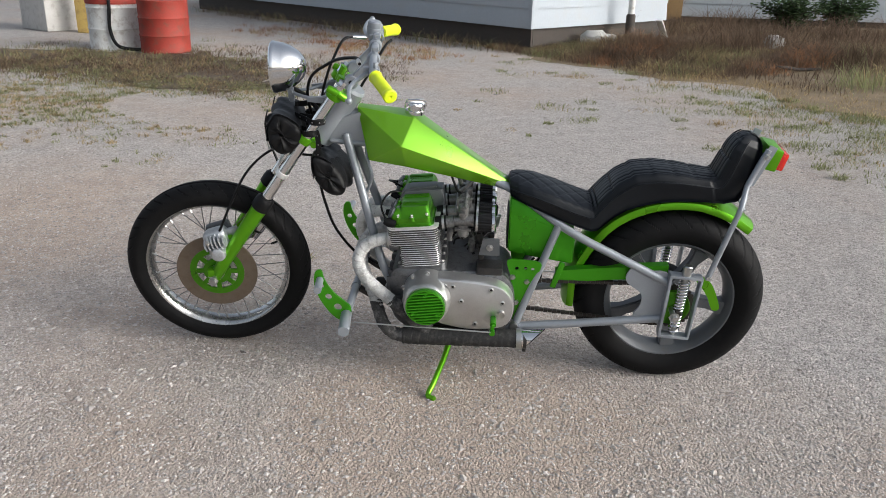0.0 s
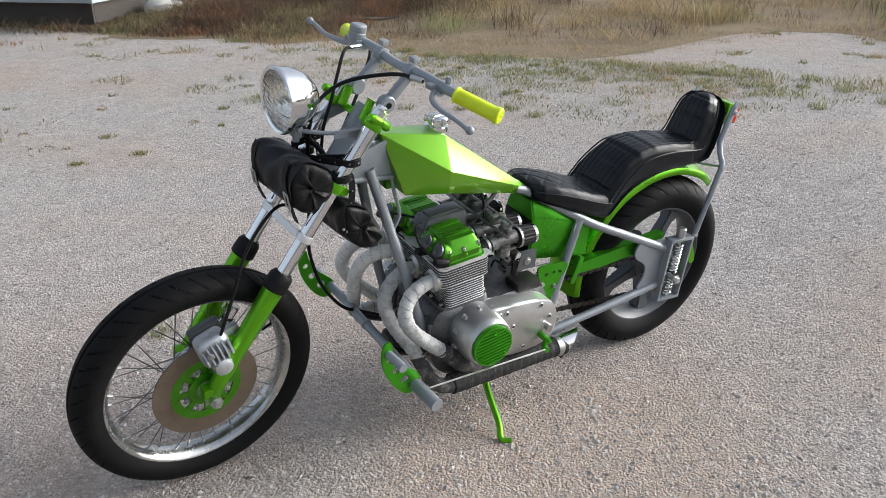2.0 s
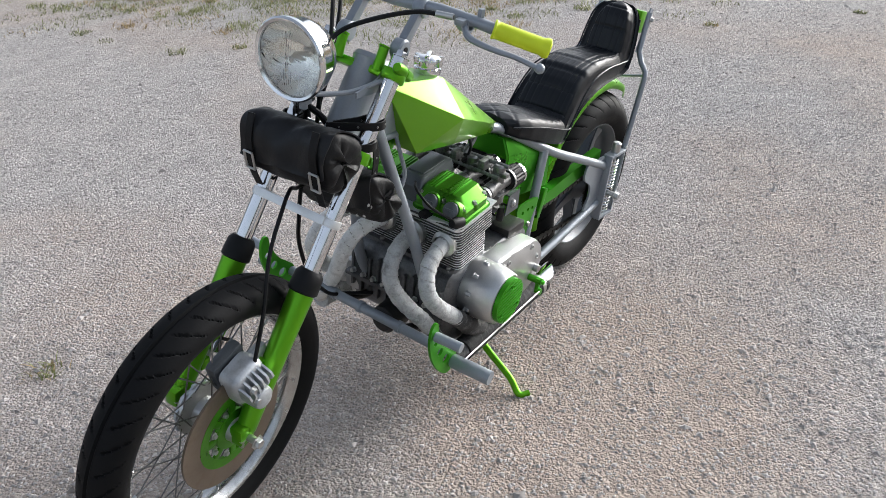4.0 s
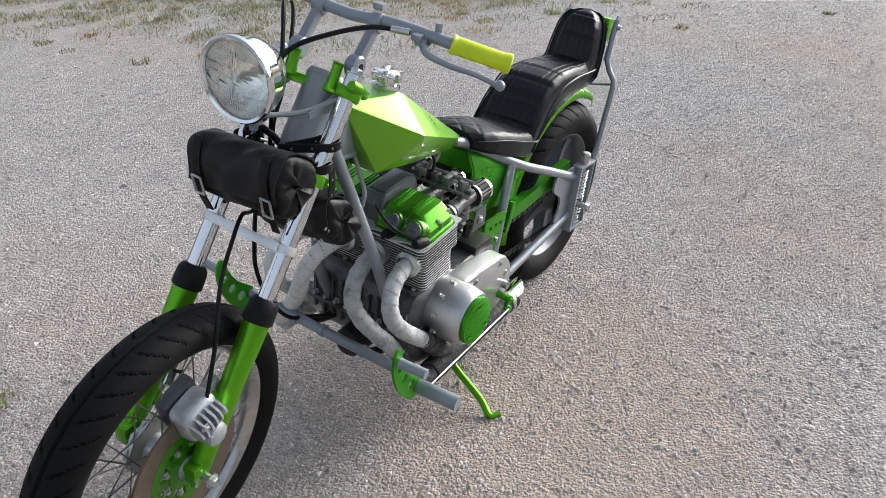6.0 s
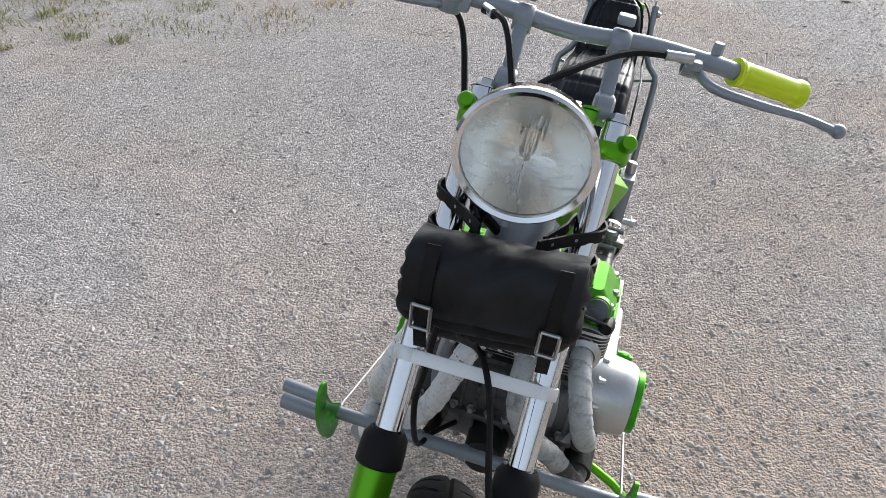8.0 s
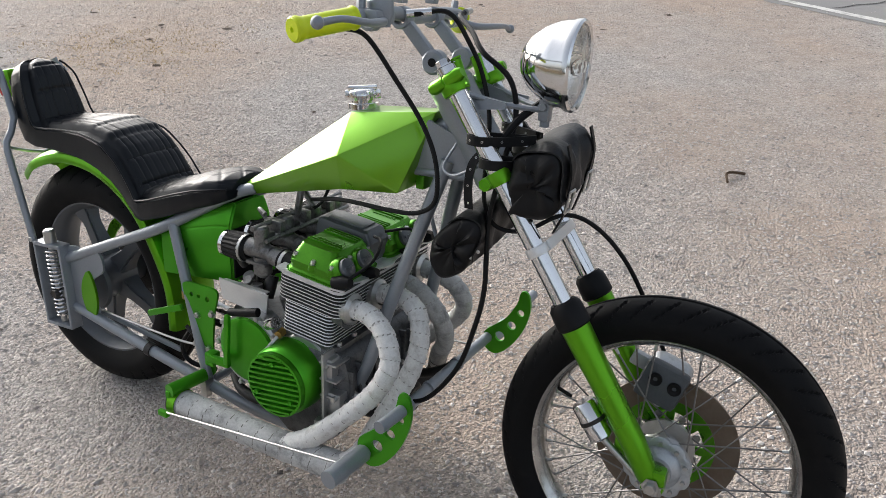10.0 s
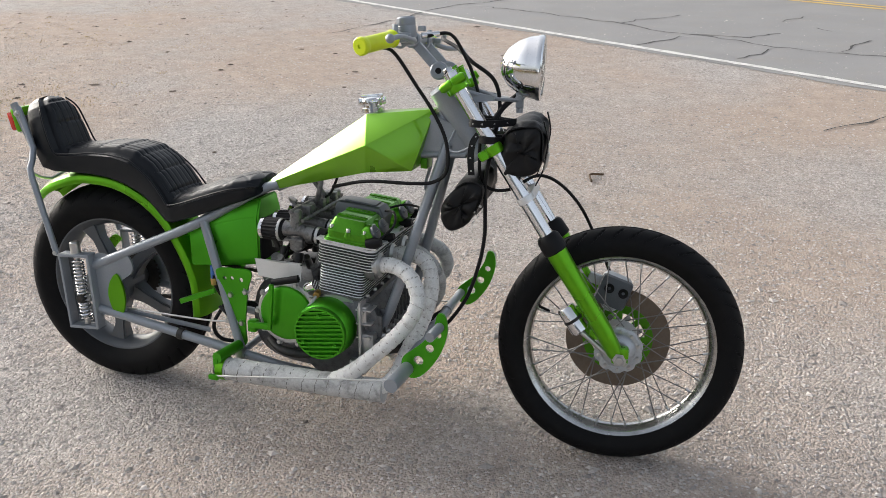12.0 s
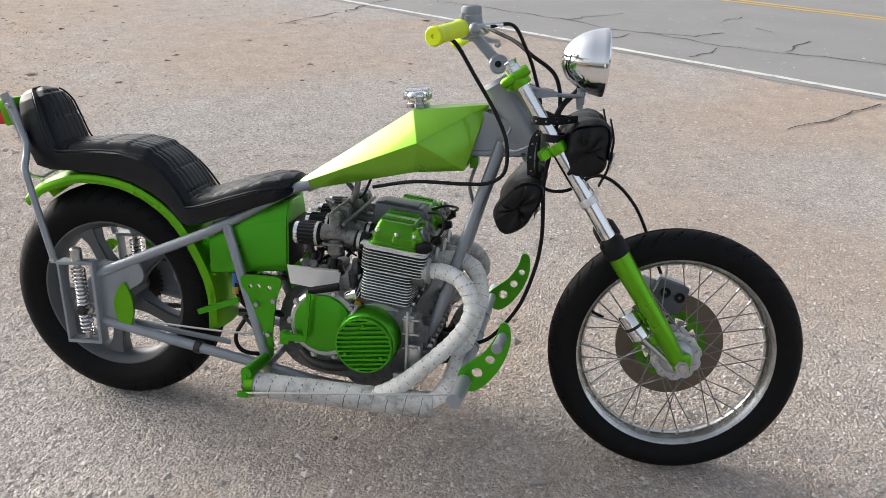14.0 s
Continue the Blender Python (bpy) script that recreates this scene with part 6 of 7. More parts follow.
    for s in (1, -1):
        # fixing straps round the fork tubes
        for z in (0.925, 0.885):
            a = fork_at(z, s * 0.093)
            a = STEER @ a
            pts = [a + Vector((0.085, -s * 0.055, 0.0)), a + Vector((0.045, -s * 0.022, -0.003)), a + Vector((0.012, s * 0.021, 0.0)), a + Vector((-0.016, s * 0.019, 0.0)), a + Vector((-0.024, 0, 0)), a + Vector((-0.014, -s * 0.020, 0)), a + Vector((0.02, -s * 0.028, 0)), a + Vector((0.07, -s * 0.05, 0))]
            strap(pts, 0.009, Vector((0, 0, 1)), r1, "punched black fixing strap", holes=z > 0.9)
    sec2 = [(0.448, 0.790), (0.488, 0.812), (0.518, 0.808), (0.526, 0.770), (0.505, 0.705), (0.468, 0.664), (0.432, 0.655), (0.396, 0.682), (0.406, 0.738)]
    sec2 = [(0.462 + (x - 0.462) * 0.86, 0.738 + (z - 0.738) * 0.86) for x, z in sec2]
    r2, at2 = bag("frame_tool_bag", sec2, -0.108, 0.108, 0.0, (0, 18, 0.012), "black studded leather tool bag under the headstock", 0.028)
    for u in (0.97, -0.97):
        for k in range(5):
            x, z = (0.514 - 0.012 * k, 0.740 - 0.012 * k)
            p = at2(x, z, u, 1.06)
            part("stud", lathe([(0, 0.003), (0.003, 0.002), (0.0042, 0), (0, 0)], 10, axis_m(p, Vector((0, math.copysign(1, u), 0)))), STEEL, r2)
    for k in range(8):
        p = at2(0.500, 0.702, -0.8 + 0.23 * k, 1.07)
        part("stud", lathe([(0, 0.003), (0.003, 0.002), (0.0042, 0), (0, 0)], 10, axis_m(p, Vector((0.8, 0, -0.4)))), STEEL, r2)
    for s in (1, -1):
        strap([Vector((0.506, s * 0.088, 0.905)), Vector((0.492, s * 0.096, 0.88)), Vector((0.488, s * 0.10, 0.84)), Vector((0.492, s * 0.10, 0.795))], 0.0085, Vector((1, 0, 0)), r2, "punched leather hanging strap", holes=True)


bags()


def cables():
    def cable(name, pts, r, lab, m_=None, st=False):
        bm = rod(pts, r, seg=8, n=8)
        part(name, steered(bm) if st else bm, m_ or BLACKRUB, bike, lab)
    cable("throttle_cable", [(0.285, -0.215, 1.118), (0.305, -0.17, 1.10), (0.350, -0.14, 1.024), (0.397, -0.12, 0.946), (0.428, -0.12, 0.877), (0.430, -0.12, 0.805), (0.393, -0.12, 0.772), (0.329, -0.12, 0.764), (0.20, -0.10, 0.755), (0.08, -0.05, 0.72)], 0.0048, "black throttle cable")
    cable("clutch_cable", [(0.335, 0.165, 1.128), (0.356, 0.085, 1.125), (0.419, 0.018, 1.105), (0.468, -0.029, 1.076), (0.527, -0.03, 1.033), (0.546, -0.035, 0.965), (0.538, -0.06, 0.88), (0.524, -0.075, 0.778), (0.528, -0.085, 0.703), (0.530, -0.09, 0.628), (0.519, -0.10, 0.55), (0.485, -0.10, 0.447), (0.417, -0.10, 0.353), (0.348, -0.09, 0.32), (0.28, -0.06, 0.30)], 0.0052, "long black clutch cable")
    part("cable_ferrule", rod([(0.345, 0.128, 1.129), (0.336, 0.165, 1.129)], 0.007, seg=10, curve=False), STEEL, bike)
    cable("brake_hose", [(0.375, -0.125, 1.142), (0.423, -0.085, 1.146), (0.455, -0.059, 1.093), (0.478, -0.045, 1.036), (0.50, -0.05, 0.955), (0.502, -0.06, 0.847), (0.505, -0.055, 0.79), (0.53, -0.05, 0.752), (0.584, -0.04, 0.752), (0.645, 0.0, 0.785), (0.70, 0.03, 0.765), (0.76, 0.055, 0.70), (0.81, 0.085, 0.60), (0.855, 0.10, 0.50)], 0.0045, "braided black brake hose")
    part("hose_fitting", rod([(0.36, -0.125, 1.142), (0.40, -0.105, 1.147)], 0.0075, seg=10, curve=False), CHROME, bike, "chrome hose fitting")
    cable("wiring_loom", [(0.59, 0.0, 1.0), (0.555, -0.035, 0.965), (0.535, -0.06, 0.93), (0.51, -0.04, 0.90), (0.50, 0.0, 0.86)], 0.0075, "black wiring loom")
    cable("bag_wire", [(0.62, -0.10, 0.82), (0.615, -0.09, 0.775), (0.60, -0.06, 0.79), (0.59, -0.02, 0.82)], 0.0028, "thin black wire")
    for pts in ([(0.225, 0.02, 0.655), (0.262, 0.05, 0.66), (0.282, 0.11, 0.640), (0.262, 0.165, 0.615)], [(0.225, -0.02, 0.655), (0.262, -0.05, 0.66), (0.282, -0.11, 0.640), (0.262, -0.165, 0.615)]):
        cable("ignition_lead", pts, 0.0035, "black ignition lead")
    cable("fuel_hose", [(0.06, 0.04, 0.75), (0.045, 0.06, 0.72), (0.03, 0.05, 0.68), (0.02, 0.03, 0.665)], 0.004, "black fuel hose")
    cable("vent_hose", [(0.34, 0.035, 0.83), (0.335, 0.05, 0.78), (0.32, 0.055, 0.72), (0.34, 0.05, 0.66)], 0.005, "grey vent hose", GREY)
    cable("steering_wire", [(0.43, -0.045, 0.90), (0.42, -0.075, 0.86), (0.45, -0.09, 0.85), (0.50, -0.09, 0.875)], 0.003, "thin grey wire", GREY)


cables()


def swing_rear():
    """The back end of the machine stands a little out of line with the front."""
    for ob in bike.children_recursive:
        if ob.type != "MESH":
            continue
        m = ob.matrix_basis
        inv = m.inverted()
        for v in ob.data.vertices:
            p = m @ v.co
            if p.x < -0.15:
                k = min(1.0, (-0.15 - p.x) / 0.5)
                v.co = inv @ (p + Vector((0.007 * k, 0.014 * k, 0.0)))


swing_rear()

# ---------------------------------------------------------------- ground and surroundings
DUSTY = ((-0.1, 0.62, 0.9), (-0.1, 0.62, 0.9), (0.15, 0.45, 0.6), (-2.9, 2.2, 1.4), (-3.2, 4.6, 2.6), (1.3, 3.4, 2.2), (-0.8, 6.2, 2.6), (3.0, 4.6, 2.6), (-3.8, 2.6, 1.3), (-6.4, 5.0, 3.2), (-5.6, 7.0, 2.8), (2.6, -1.2, 1.8), (1.0, 0.3, 1.2), (1.5, 1.4, 1.4))


def gravel_mat():
    m = bpy.data.materials.new("crushed_limestone_gravel")
    m.use_nodes = True
    nt = m.node_tree
    n, l = nt.nodes, nt.links
    b = n["Principled BSDF"]
    b.inputs["Roughness"].default_value = 0.95
    b.inputs["Specular IOR Level"].default_value = 0.15
    tc = n.new("ShaderNodeTexCoord")

    def vor(scale):
        v = n.new("ShaderNodeTexVoronoi")
        v.inputs["Scale"].default_value = scale
        v.inputs["Randomness"].default_value = 1.0
        l.new(tc.outputs["Object"], v.inputs["Vector"])
        return v

    def noi(scale, detail=5.0):
        v = n.new("ShaderNodeTexNoise")
        v.inputs["Scale"].default_value = scale
        v.inputs["Detail"].default_value = detail
        l.new(tc.outputs["Object"], v.inputs["Vector"])
        return v

    a, c, d = vor(100.0), vor(185.0), noi(0.55, 6.0)
    e, g = noi(6.0, 8.0), noi(420.0, 3.0)
    clump = noi(34.0, 4.0)
    ramp = n.new("ShaderNodeValToRGB")
    els = ramp.color_ramp.elements
    els[0].position, els[0].color = 0.0, (0.19, 0.175, 0.163, 1)
    els[1].position, els[1].color = 1.0, (0.66, 0.62, 0.585, 1)
    for p, col in ((0.25, (0.315, 0.292, 0.272, 1)), (0.6, (0.41, 0.381, 0.357, 1)), (0.85, (0.46, 0.429, 0.403, 1))):
        q = els.new(p)
        q.color = col
    sep = n.new("ShaderNodeSeparateColor")
    l.new(c.outputs["Color"], sep.inputs[0])
    l.new(sep.outputs[0], ramp.inputs["Fac"])
    ramp2 = n.new("ShaderNodeValToRGB")
    e2 = ramp2.color_ramp.elements
    e2[0].position, e2[0].color = 0.0, (0.235, 0.217, 0.201, 1)
    e2[1].position, e2[1].color = 1.0, (0.57, 0.533, 0.502, 1)
    sep2 = n.new("ShaderNodeSeparateColor")
    l.new(a.outputs["Color"], sep2.inputs[0])
    l.new(sep2.outputs[1], ramp2.inputs["Fac"])
    mx = n.new("ShaderNodeMix")
    mx.data_type = "RGBA"
    mx.inputs["Factor"].default_value = 0.55
    l.new(ramp.outputs[0], mx.inputs["A"])
    l.new(ramp2.outputs[0], mx.inputs["B"])
    # tan dust in broad patches
    dust = n.new("ShaderNodeMix")
    dust.data_type = "RGBA"
    dr = n.new("ShaderNodeMapRange")
    dr.inputs["From Min"].default_value, dr.inputs["From Max"].default_value = 0.45, 0.72
    dr.inputs["To Max"].default_value = 0.78
    # dusty spots where the fines show
    prev = None
    for px_, py_, rad in DUSTY:
        df = n.new("ShaderNodeVectorMath")
        df.operation = "DISTANCE"
        df.inputs[1].default_value = (px_, py_, 0)
        l.new(tc.outputs["Object"], df.inputs[0])
        fall = n.new("ShaderNodeMapRange")
        fall.interpolation_type = "SMOOTHSTEP"
        fall.inputs["From Min"].default_value, fall.inputs["From Max"].default_value = 0.0, rad
        fall.inputs["To Min"].default_value, fall.inputs["To Max"].default_value = 0.2, 0.0
        l.new(df.outputs["Value"], fall.inputs["Value"])
        sm_ = n.new("ShaderNodeMath")
        sm_.operation = "ADD"
        l.new(fall.outputs[0], sm_.inputs[0])
        l.new(prev if prev else d.outputs["Fac"], sm_.inputs[1])
        prev = sm_.outputs[0]
    l.new(prev, dr.inputs["Value"])
    l.new(dr.outputs[0], dust.inputs["Factor"])
    l.new(mx.outputs["Result"], dust.inputs["A"])
    dust.inputs["B"].default_value = (0.41, 0.325, 0.262, 1)
    mul = n.new("ShaderNodeHueSaturation")
    mr = n.new("ShaderNodeMapRange")
    mr.inputs["From Min"].default_value, mr.inputs["From Max"].default_value = 0.3, 0.7
    mr.inputs["To Min"].default_value, mr.inputs["To Max"].default_value = 0.80, 1.25
    both = n.new("ShaderNodeMix")
    both.inputs["Factor"].default_value = 0.55
    l.new(e.outputs["Fac"], both.inputs["A"])
    l.new(clump.outputs["Fac"], both.inputs["B"])
    l.new(both.outputs["Result"], mr.inputs["Value"])
    l.new(mr.outputs[0], mul.inputs["Value"])
    l.new(dust.outputs["Result"], mul.inputs["Color"])
    l.new(mul.outputs[0], b.inputs["Base Color"])
    hsum = n.new("ShaderNodeMath")
    hsum.operation = "MULTIPLY_ADD"
    hsum.inputs[1].default_value = -0.8
    l.new(a.outputs["Distance"], hsum.inputs[0])
    h2 = n.new("ShaderNodeMath")
    h2.operation = "MULTIPLY"
    h2.inputs[1].default_value = -0.55
    l.new(c.outputs["Distance"], h2.inputs[0])
    l.new(h2.outputs[0], hsum.inputs[2])
    h4 = n.new("ShaderNodeMath")
    h4.operation = "MULTIPLY_ADD"
    h4.inputs[1].default_value = 1.0
    l.new(clump.outputs["Fac"], h4.inputs[0])
    l.new(hsum.outputs[0], h4.inputs[2])
    h3 = n.new("ShaderNodeMath")
    h3.operation = "MULTIPLY_ADD"
    h3.inputs[1].default_value = 0.25
    l.new(g.outputs["Fac"], h3.inputs[0])
    l.new(h4.outputs[0], h3.inputs[2])
    bp = n.new("ShaderNodeBump")
    bp.inputs["Strength"].default_value = 1.0
    bp.inputs["Distance"].default_value = 0.008
    l.new(h3.outputs[0], bp.inputs["Height"])
    l.new(bp.outputs[0], b.inputs["Normal"])
    return m


GRAVEL = gravel_mat()
STONE = mat("limestone_chips", (0.415, 0.384, 0.36), 0.95, 0.0, 0.12, 60, bump=0.3, bscale=300, spec=0.12, island=0.40)



def lie(x, y):
    """The yard's gentle fall under the machine, in metres."""
    return (0.0194 * x - 0.0035) * np.exp(-(x * x + y * y) / 3.38) - 0.004 * np.exp(-((x + 0.73) ** 2 + y * y) / 0.35)


gm = bmesh.new()
gx = [-400.0, -60.0, -12.0] + [-5.0 + 0.25 * k for k in range(41)] + [12.0, 60.0, 400.0]
gv = [[gm.verts.new((x, y, float(lie(x, y)))) for y in gx] for x in gx]
for ga, gb in zip(gv[:-1], gv[1:]):
    for k in range(len(gx) - 1):
        gm.faces.new((ga[k], gb[k], gb[k + 1], ga[k + 1]))
ground = part("ground", gm, GRAVEL, None, "pale crushed limestone gravel yard", smooth=60)
tagged(ground, "", "ground", "", "structure")


def stones(name, count, inner, outer, smin, smax, seed, label, material=None, mid=(0.2, 0.0), flat=0.38):
    """Loose chips strewn over the yard, one joined object."""
    r = np.random.default_rng(seed)
    base = np.array([(1, 0, 0), (-1, 0, 0), (0, 1, 0), (0, -1, 0), (0, 0, 1), (0, 0, -0.6)], float)
    tri = np.array([(0, 2, 4), (2, 1, 4), (1, 3, 4), (3, 0, 4), (2, 0, 5), (1, 2, 5), (3, 1, 5), (0, 3, 5)])
    rad = np.sqrt(r.uniform(0.0, outer ** 2, count * 3))
    fade = np.clip((outer - rad) / (outer - inner), 0.0, 1.0)
    rad = rad[r.uniform(0, 1, count * 3) < fade][:count]
    count = len(rad)
    ang = r.uniform(0, 2 * math.pi, count)
    pos = np.stack([mid[0] + rad * np.cos(ang), mid[1] + rad * np.sin(ang)], 1)
    pos = np.concatenate([pos, lie(pos[:, 0], pos[:, 1])[:, None]], 1)
    size = smin * (smax / smin) ** (r.uniform(0, 1, count) ** 1.6)
    v = base[None] * r.uniform(0.55, 1.25, (count, 6, 1))
    v = v * size[:, None, None] * np.array([1.0, 0.85, flat])
    yaw = r.uniform(0, 2 * math.pi, count)
    c, s = np.cos(yaw)[:, None], np.sin(yaw)[:, None]
    x, y = v[..., 0] * c - v[..., 1] * s, v[..., 0] * s + v[..., 1] * c
    v = np.stack([x, y, v[..., 2]], 2) + pos[:, None]
    v[..., 2] += size[:, None] * 0.12
    me = bpy.data.meshes.new(name)
    f = (tri[None] + 6 * np.arange(count)[:, None, None]).reshape(-1, 3)
    me.from_pydata(v.reshape(-1, 3).tolist(), [], f.tolist())
    me.materials.append(material or STONE)
    return tagged(new(name, me), label, "gravel", "", "stuff")


DARKSTONE = mat("brown_grey_stones", (0.25, 0.22, 0.195), 0.95, 0.0, 0.3, 40, bump=0.3, bscale=200, spec=0.15, island=0.5)
stones("gravel_chips", 150000, 2.2, 4.6, 0.0036, 0.0088, 3, "loose pale limestone chips on the yard")
stones("far_gravel_chips", 140000, 5.0, 12.0, 0.005, 0.015, 5, "loose pale stones farther out on the yard")
stones("pebbles", 260, 2.0, 5.0, 0.011, 0.018, 9, "scattered larger pale pebbles on the yard")
stones("far_pebbles", 1600, 5.0, 12.0, 0.012, 0.026, 11, "scattered pale pebbles farther out on the yard")
stones("dark_pebbles", 420, 4.0, 11.0, 0.007, 0.018, 13, "scattered brownish stones and clods on the yard", DARKSTONE)
stones("dirt_clods", 150, 3.0, 5.5, 0.018, 0.05, 17, "flat brown dirt clods and old leaves on the yard", mat("brown_dirt_clods", (0.13, 0.105, 0.085), 0.95, 0.0, 0.3, 30, bump=0.3, bscale=120, spec=0.1, island=0.4), (-5.0, 5.6), 0.2)

ASPHALT = mat("worn_asphalt", (0.25, 0.246, 0.243), 0.88, 0.0, 0.14, 1.3, bump=0.6, bscale=170, dirt=(0.27, 0.25, 0.225), dirt_amt=0.5, spec=0.25)
PAINT_W = mat("worn_white_road_paint", (0.62, 0.61, 0.58), 0.8, 0.0, 0.1, 4, bump=0.3, bscale=170, dirt=(0.25, 0.24, 0.23), dirt_amt=0.85)
PAINT_Y = mat("worn_yellow_road_paint", (0.60, 0.40, 0.10), 0.8, 0.0, 0.1, 4, bump=0.3, bscale=170, dirt=(0.25, 0.24, 0.23), dirt_amt=0.6)
TAR = mat("dark_crack", (0.045, 0.043, 0.042), 0.95, 0.0, 0.2, 8)
ROAD0 = Vector((-0.087, 6.96, 0))
RD = Vector((0.8365, -0.548, 0))
RN = Vector((0.548, 0.8365, 0))


def strip(name, a, b, lo, hi, z, step, rough, material, seed, label, cat, kind="structure"):
    """A flat band along the road between two offsets, with uneven edges."""
    r = random.Random(seed)
    bm = bmesh.new()
    prev = None
    n = int((b - a) / step)
    for i in range(n + 1):
        u = a + (b - a) * i / n
        e0, e1 = lo + r.uniform(-rough, rough), hi + r.uniform(-rough, rough)
        p = [bm.verts.new(ROAD0 + RD * u + RN * e0 + Vector((0, 0, z))), bm.verts.new(ROAD0 + RD * u + RN * e1 + Vector((0, 0, z)))]
        if prev:
            bm.faces.new((prev[0], p[0], p[1], prev[1]))
        prev = p
    return tagged(part(name, bm, material, None, label, smooth=0), "", cat, "", kind)


strip("road", -70, 70, -0.14, 9.2, 0.004, 0.25, 0.035, ASPHALT, 2, "weathered grey asphalt road with fine cracks", "road")
strip("edge_line", -70, 70, -0.045, 0.045, 0.008, 0.10, 0.008, PAINT_W, 3, "worn white painted edge line", "road marking")
strip("centre_line", -70, 70, 4.50, 4.60, 0.008, 0.15, 0.006, PAINT_Y, 4, "worn yellow painted centre line", "road marking")
strip("centre_line", -70, 70, 4.72, 4.82, 0.008, 0.15, 0.006, PAINT_Y, 5, "worn yellow painted centre line", "road marking")


def crack(pts, w, seed):
    r = random.Random(seed)
    bm = bmesh.new()
    prev = None
    P = [Vector((x, y, 0)) for x, y in pts]
    Q = []
    for a, b in zip(P[:-1], P[1:]):
        n = max(2, int((b - a).length / 0.12))
        for k in range(n):
            Q.append(a.lerp(b, k / n) + Vector((r.uniform(-0.035, 0.035), r.uniform(-0.035, 0.035), 0)))
    for i, p in enumerate(Q):
        t = (Q[min(i + 1, len(Q) - 1)] - Q[max(0, i - 1)]).normalized()
        nn = Vector((-t.y, t.x, 0)) * w * r.uniform(0.4, 1.7)
        v = [bm.verts.new(p + nn + Vector((0, 0, 0.0075))), bm.verts.new(p - nn + Vector((0, 0, 0.0075)))]
        if prev:
            bm.faces.new((prev[0], v[0], v[1], prev[1]))
        prev = v
    return tagged(part("road_crack", bm, TAR, None, "thin dark jagged crack in the asphalt", smooth=0), "", "crack", "", "structure")


def road_pt(u, w):
    p = ROAD0 + RD * u + RN * w
    return (p.x, p.y)


crack([road_pt(-2.05, -1.8), road_pt(-2.25, -1.25), road_pt(-2.35, -0.65), road_pt(-2.7, 0.1), road_pt(-2.9, 0.75), road_pt(-2.8, 1.3), road_pt(-2.9, 2.6)], 0.010, 1)
crack([road_pt(-2.4, 0.95), road_pt(-1.8, 1.05), road_pt(-0.7, 1.1), road_pt(-0.3, 1.12), road_pt(0.25, 0.95), road_pt(0.7, 1.03), road_pt(1.22, 1.3), road_pt(1.32, 1.95)], 0.009, 2)
crack([road_pt(-0.3, 1.12), road_pt(-0.34, 1.5), road_pt(-0.25, 1.85), road_pt(-0.2, 2.3)], 0.008, 3)
crack([road_pt(0.69, 0.12), road_pt(0.73, 0.55), road_pt(0.66, 1.03)], 0.008, 4)
crack([road_pt(0.7, 1.03), road_pt(1.22, 1.07), road_pt(1.6, 1.0), road_pt(2.1, 1.1), road_pt(2.6, 1.27), road_pt(4.2, 1.5)], 0.008, 5)
crack([road_pt(1.76, 0.17), road_pt(1.82, 0.55), road_pt(1.7, 1.0)], 0.008, 6)
crack([road_pt(2.26, 1.27), road_pt(2.2, 1.75), road_pt(2.2, 2.2)], 0.008, 7)
crack([road_pt(3.5, -1.6), road_pt(3.54, -1.15), road_pt(3.6, -0.85), road_pt(3.7, -0.2)], 0.008, 8)
crack([road_pt(0.92, 2.6), road_pt(0.88, 3.3)], 0.008, 9)
crack([road_pt(1.4, 2.45), road_pt(1.75, 2.25)], 0.008, 10)

# ---- the yard's weedy edge
SOIL = mat("dry_soil_and_litter", (0.22, 0.172, 0.115), 0.95, 0.0, 0.3, 2.0, bump=0.6, bscale=40, dirt=(0.14, 0.115, 0.08), dirt_amt=0.7, spec=0.1)
RUSTWEED = mat("rust_brown_weeds", (0.33, 0.165, 0.085), 0.85, 0.0, 0.2, 3, spec=0.2, island=0.4)
DRYGRASS = mat("dry_grass", (0.38, 0.29, 0.16), 0.8, 0.0, 0.15, 3, spec=0.2, island=0.45)
BROWNWEED = mat("brown_weeds", (0.155, 0.11, 0.076), 0.85, 0.0, 0.2, 3, spec=0.2, island=0.5)
WEED = mat("green_weeds", (0.25, 0.26, 0.125), 0.7, 0.0, 0.15, 3, spec=0.25, island=0.45)



def leafy(m, amount=0.45):
    """Lets light through thin blades."""
    n, l = m.node_tree.nodes, m.node_tree.links
    b, out = n["Principled BSDF"], n["Material Output"]
    tr = n.new("ShaderNodeBsdfTranslucent")
    l.new(b.inputs["Base Color"].links[0].from_socket, tr.inputs["Color"])
    mx = n.new("ShaderNodeMixShader")
    mx.inputs[0].default_value = amount
    l.new(b.outputs[0], mx.inputs[1])
    l.new(tr.outputs[0], mx.inputs[2])
    l.new(mx.outputs[0], out.inputs["Surface"])


for m_ in (DRYGRASS, BROWNWEED, WEED, RUSTWEED):
    leafy(m_)


def rim(u):
    """How far the gravel runs into the weeds along the yard's edge."""
    return 3.0 * math.exp(-((u - 11.4) / 1.6) ** 2)


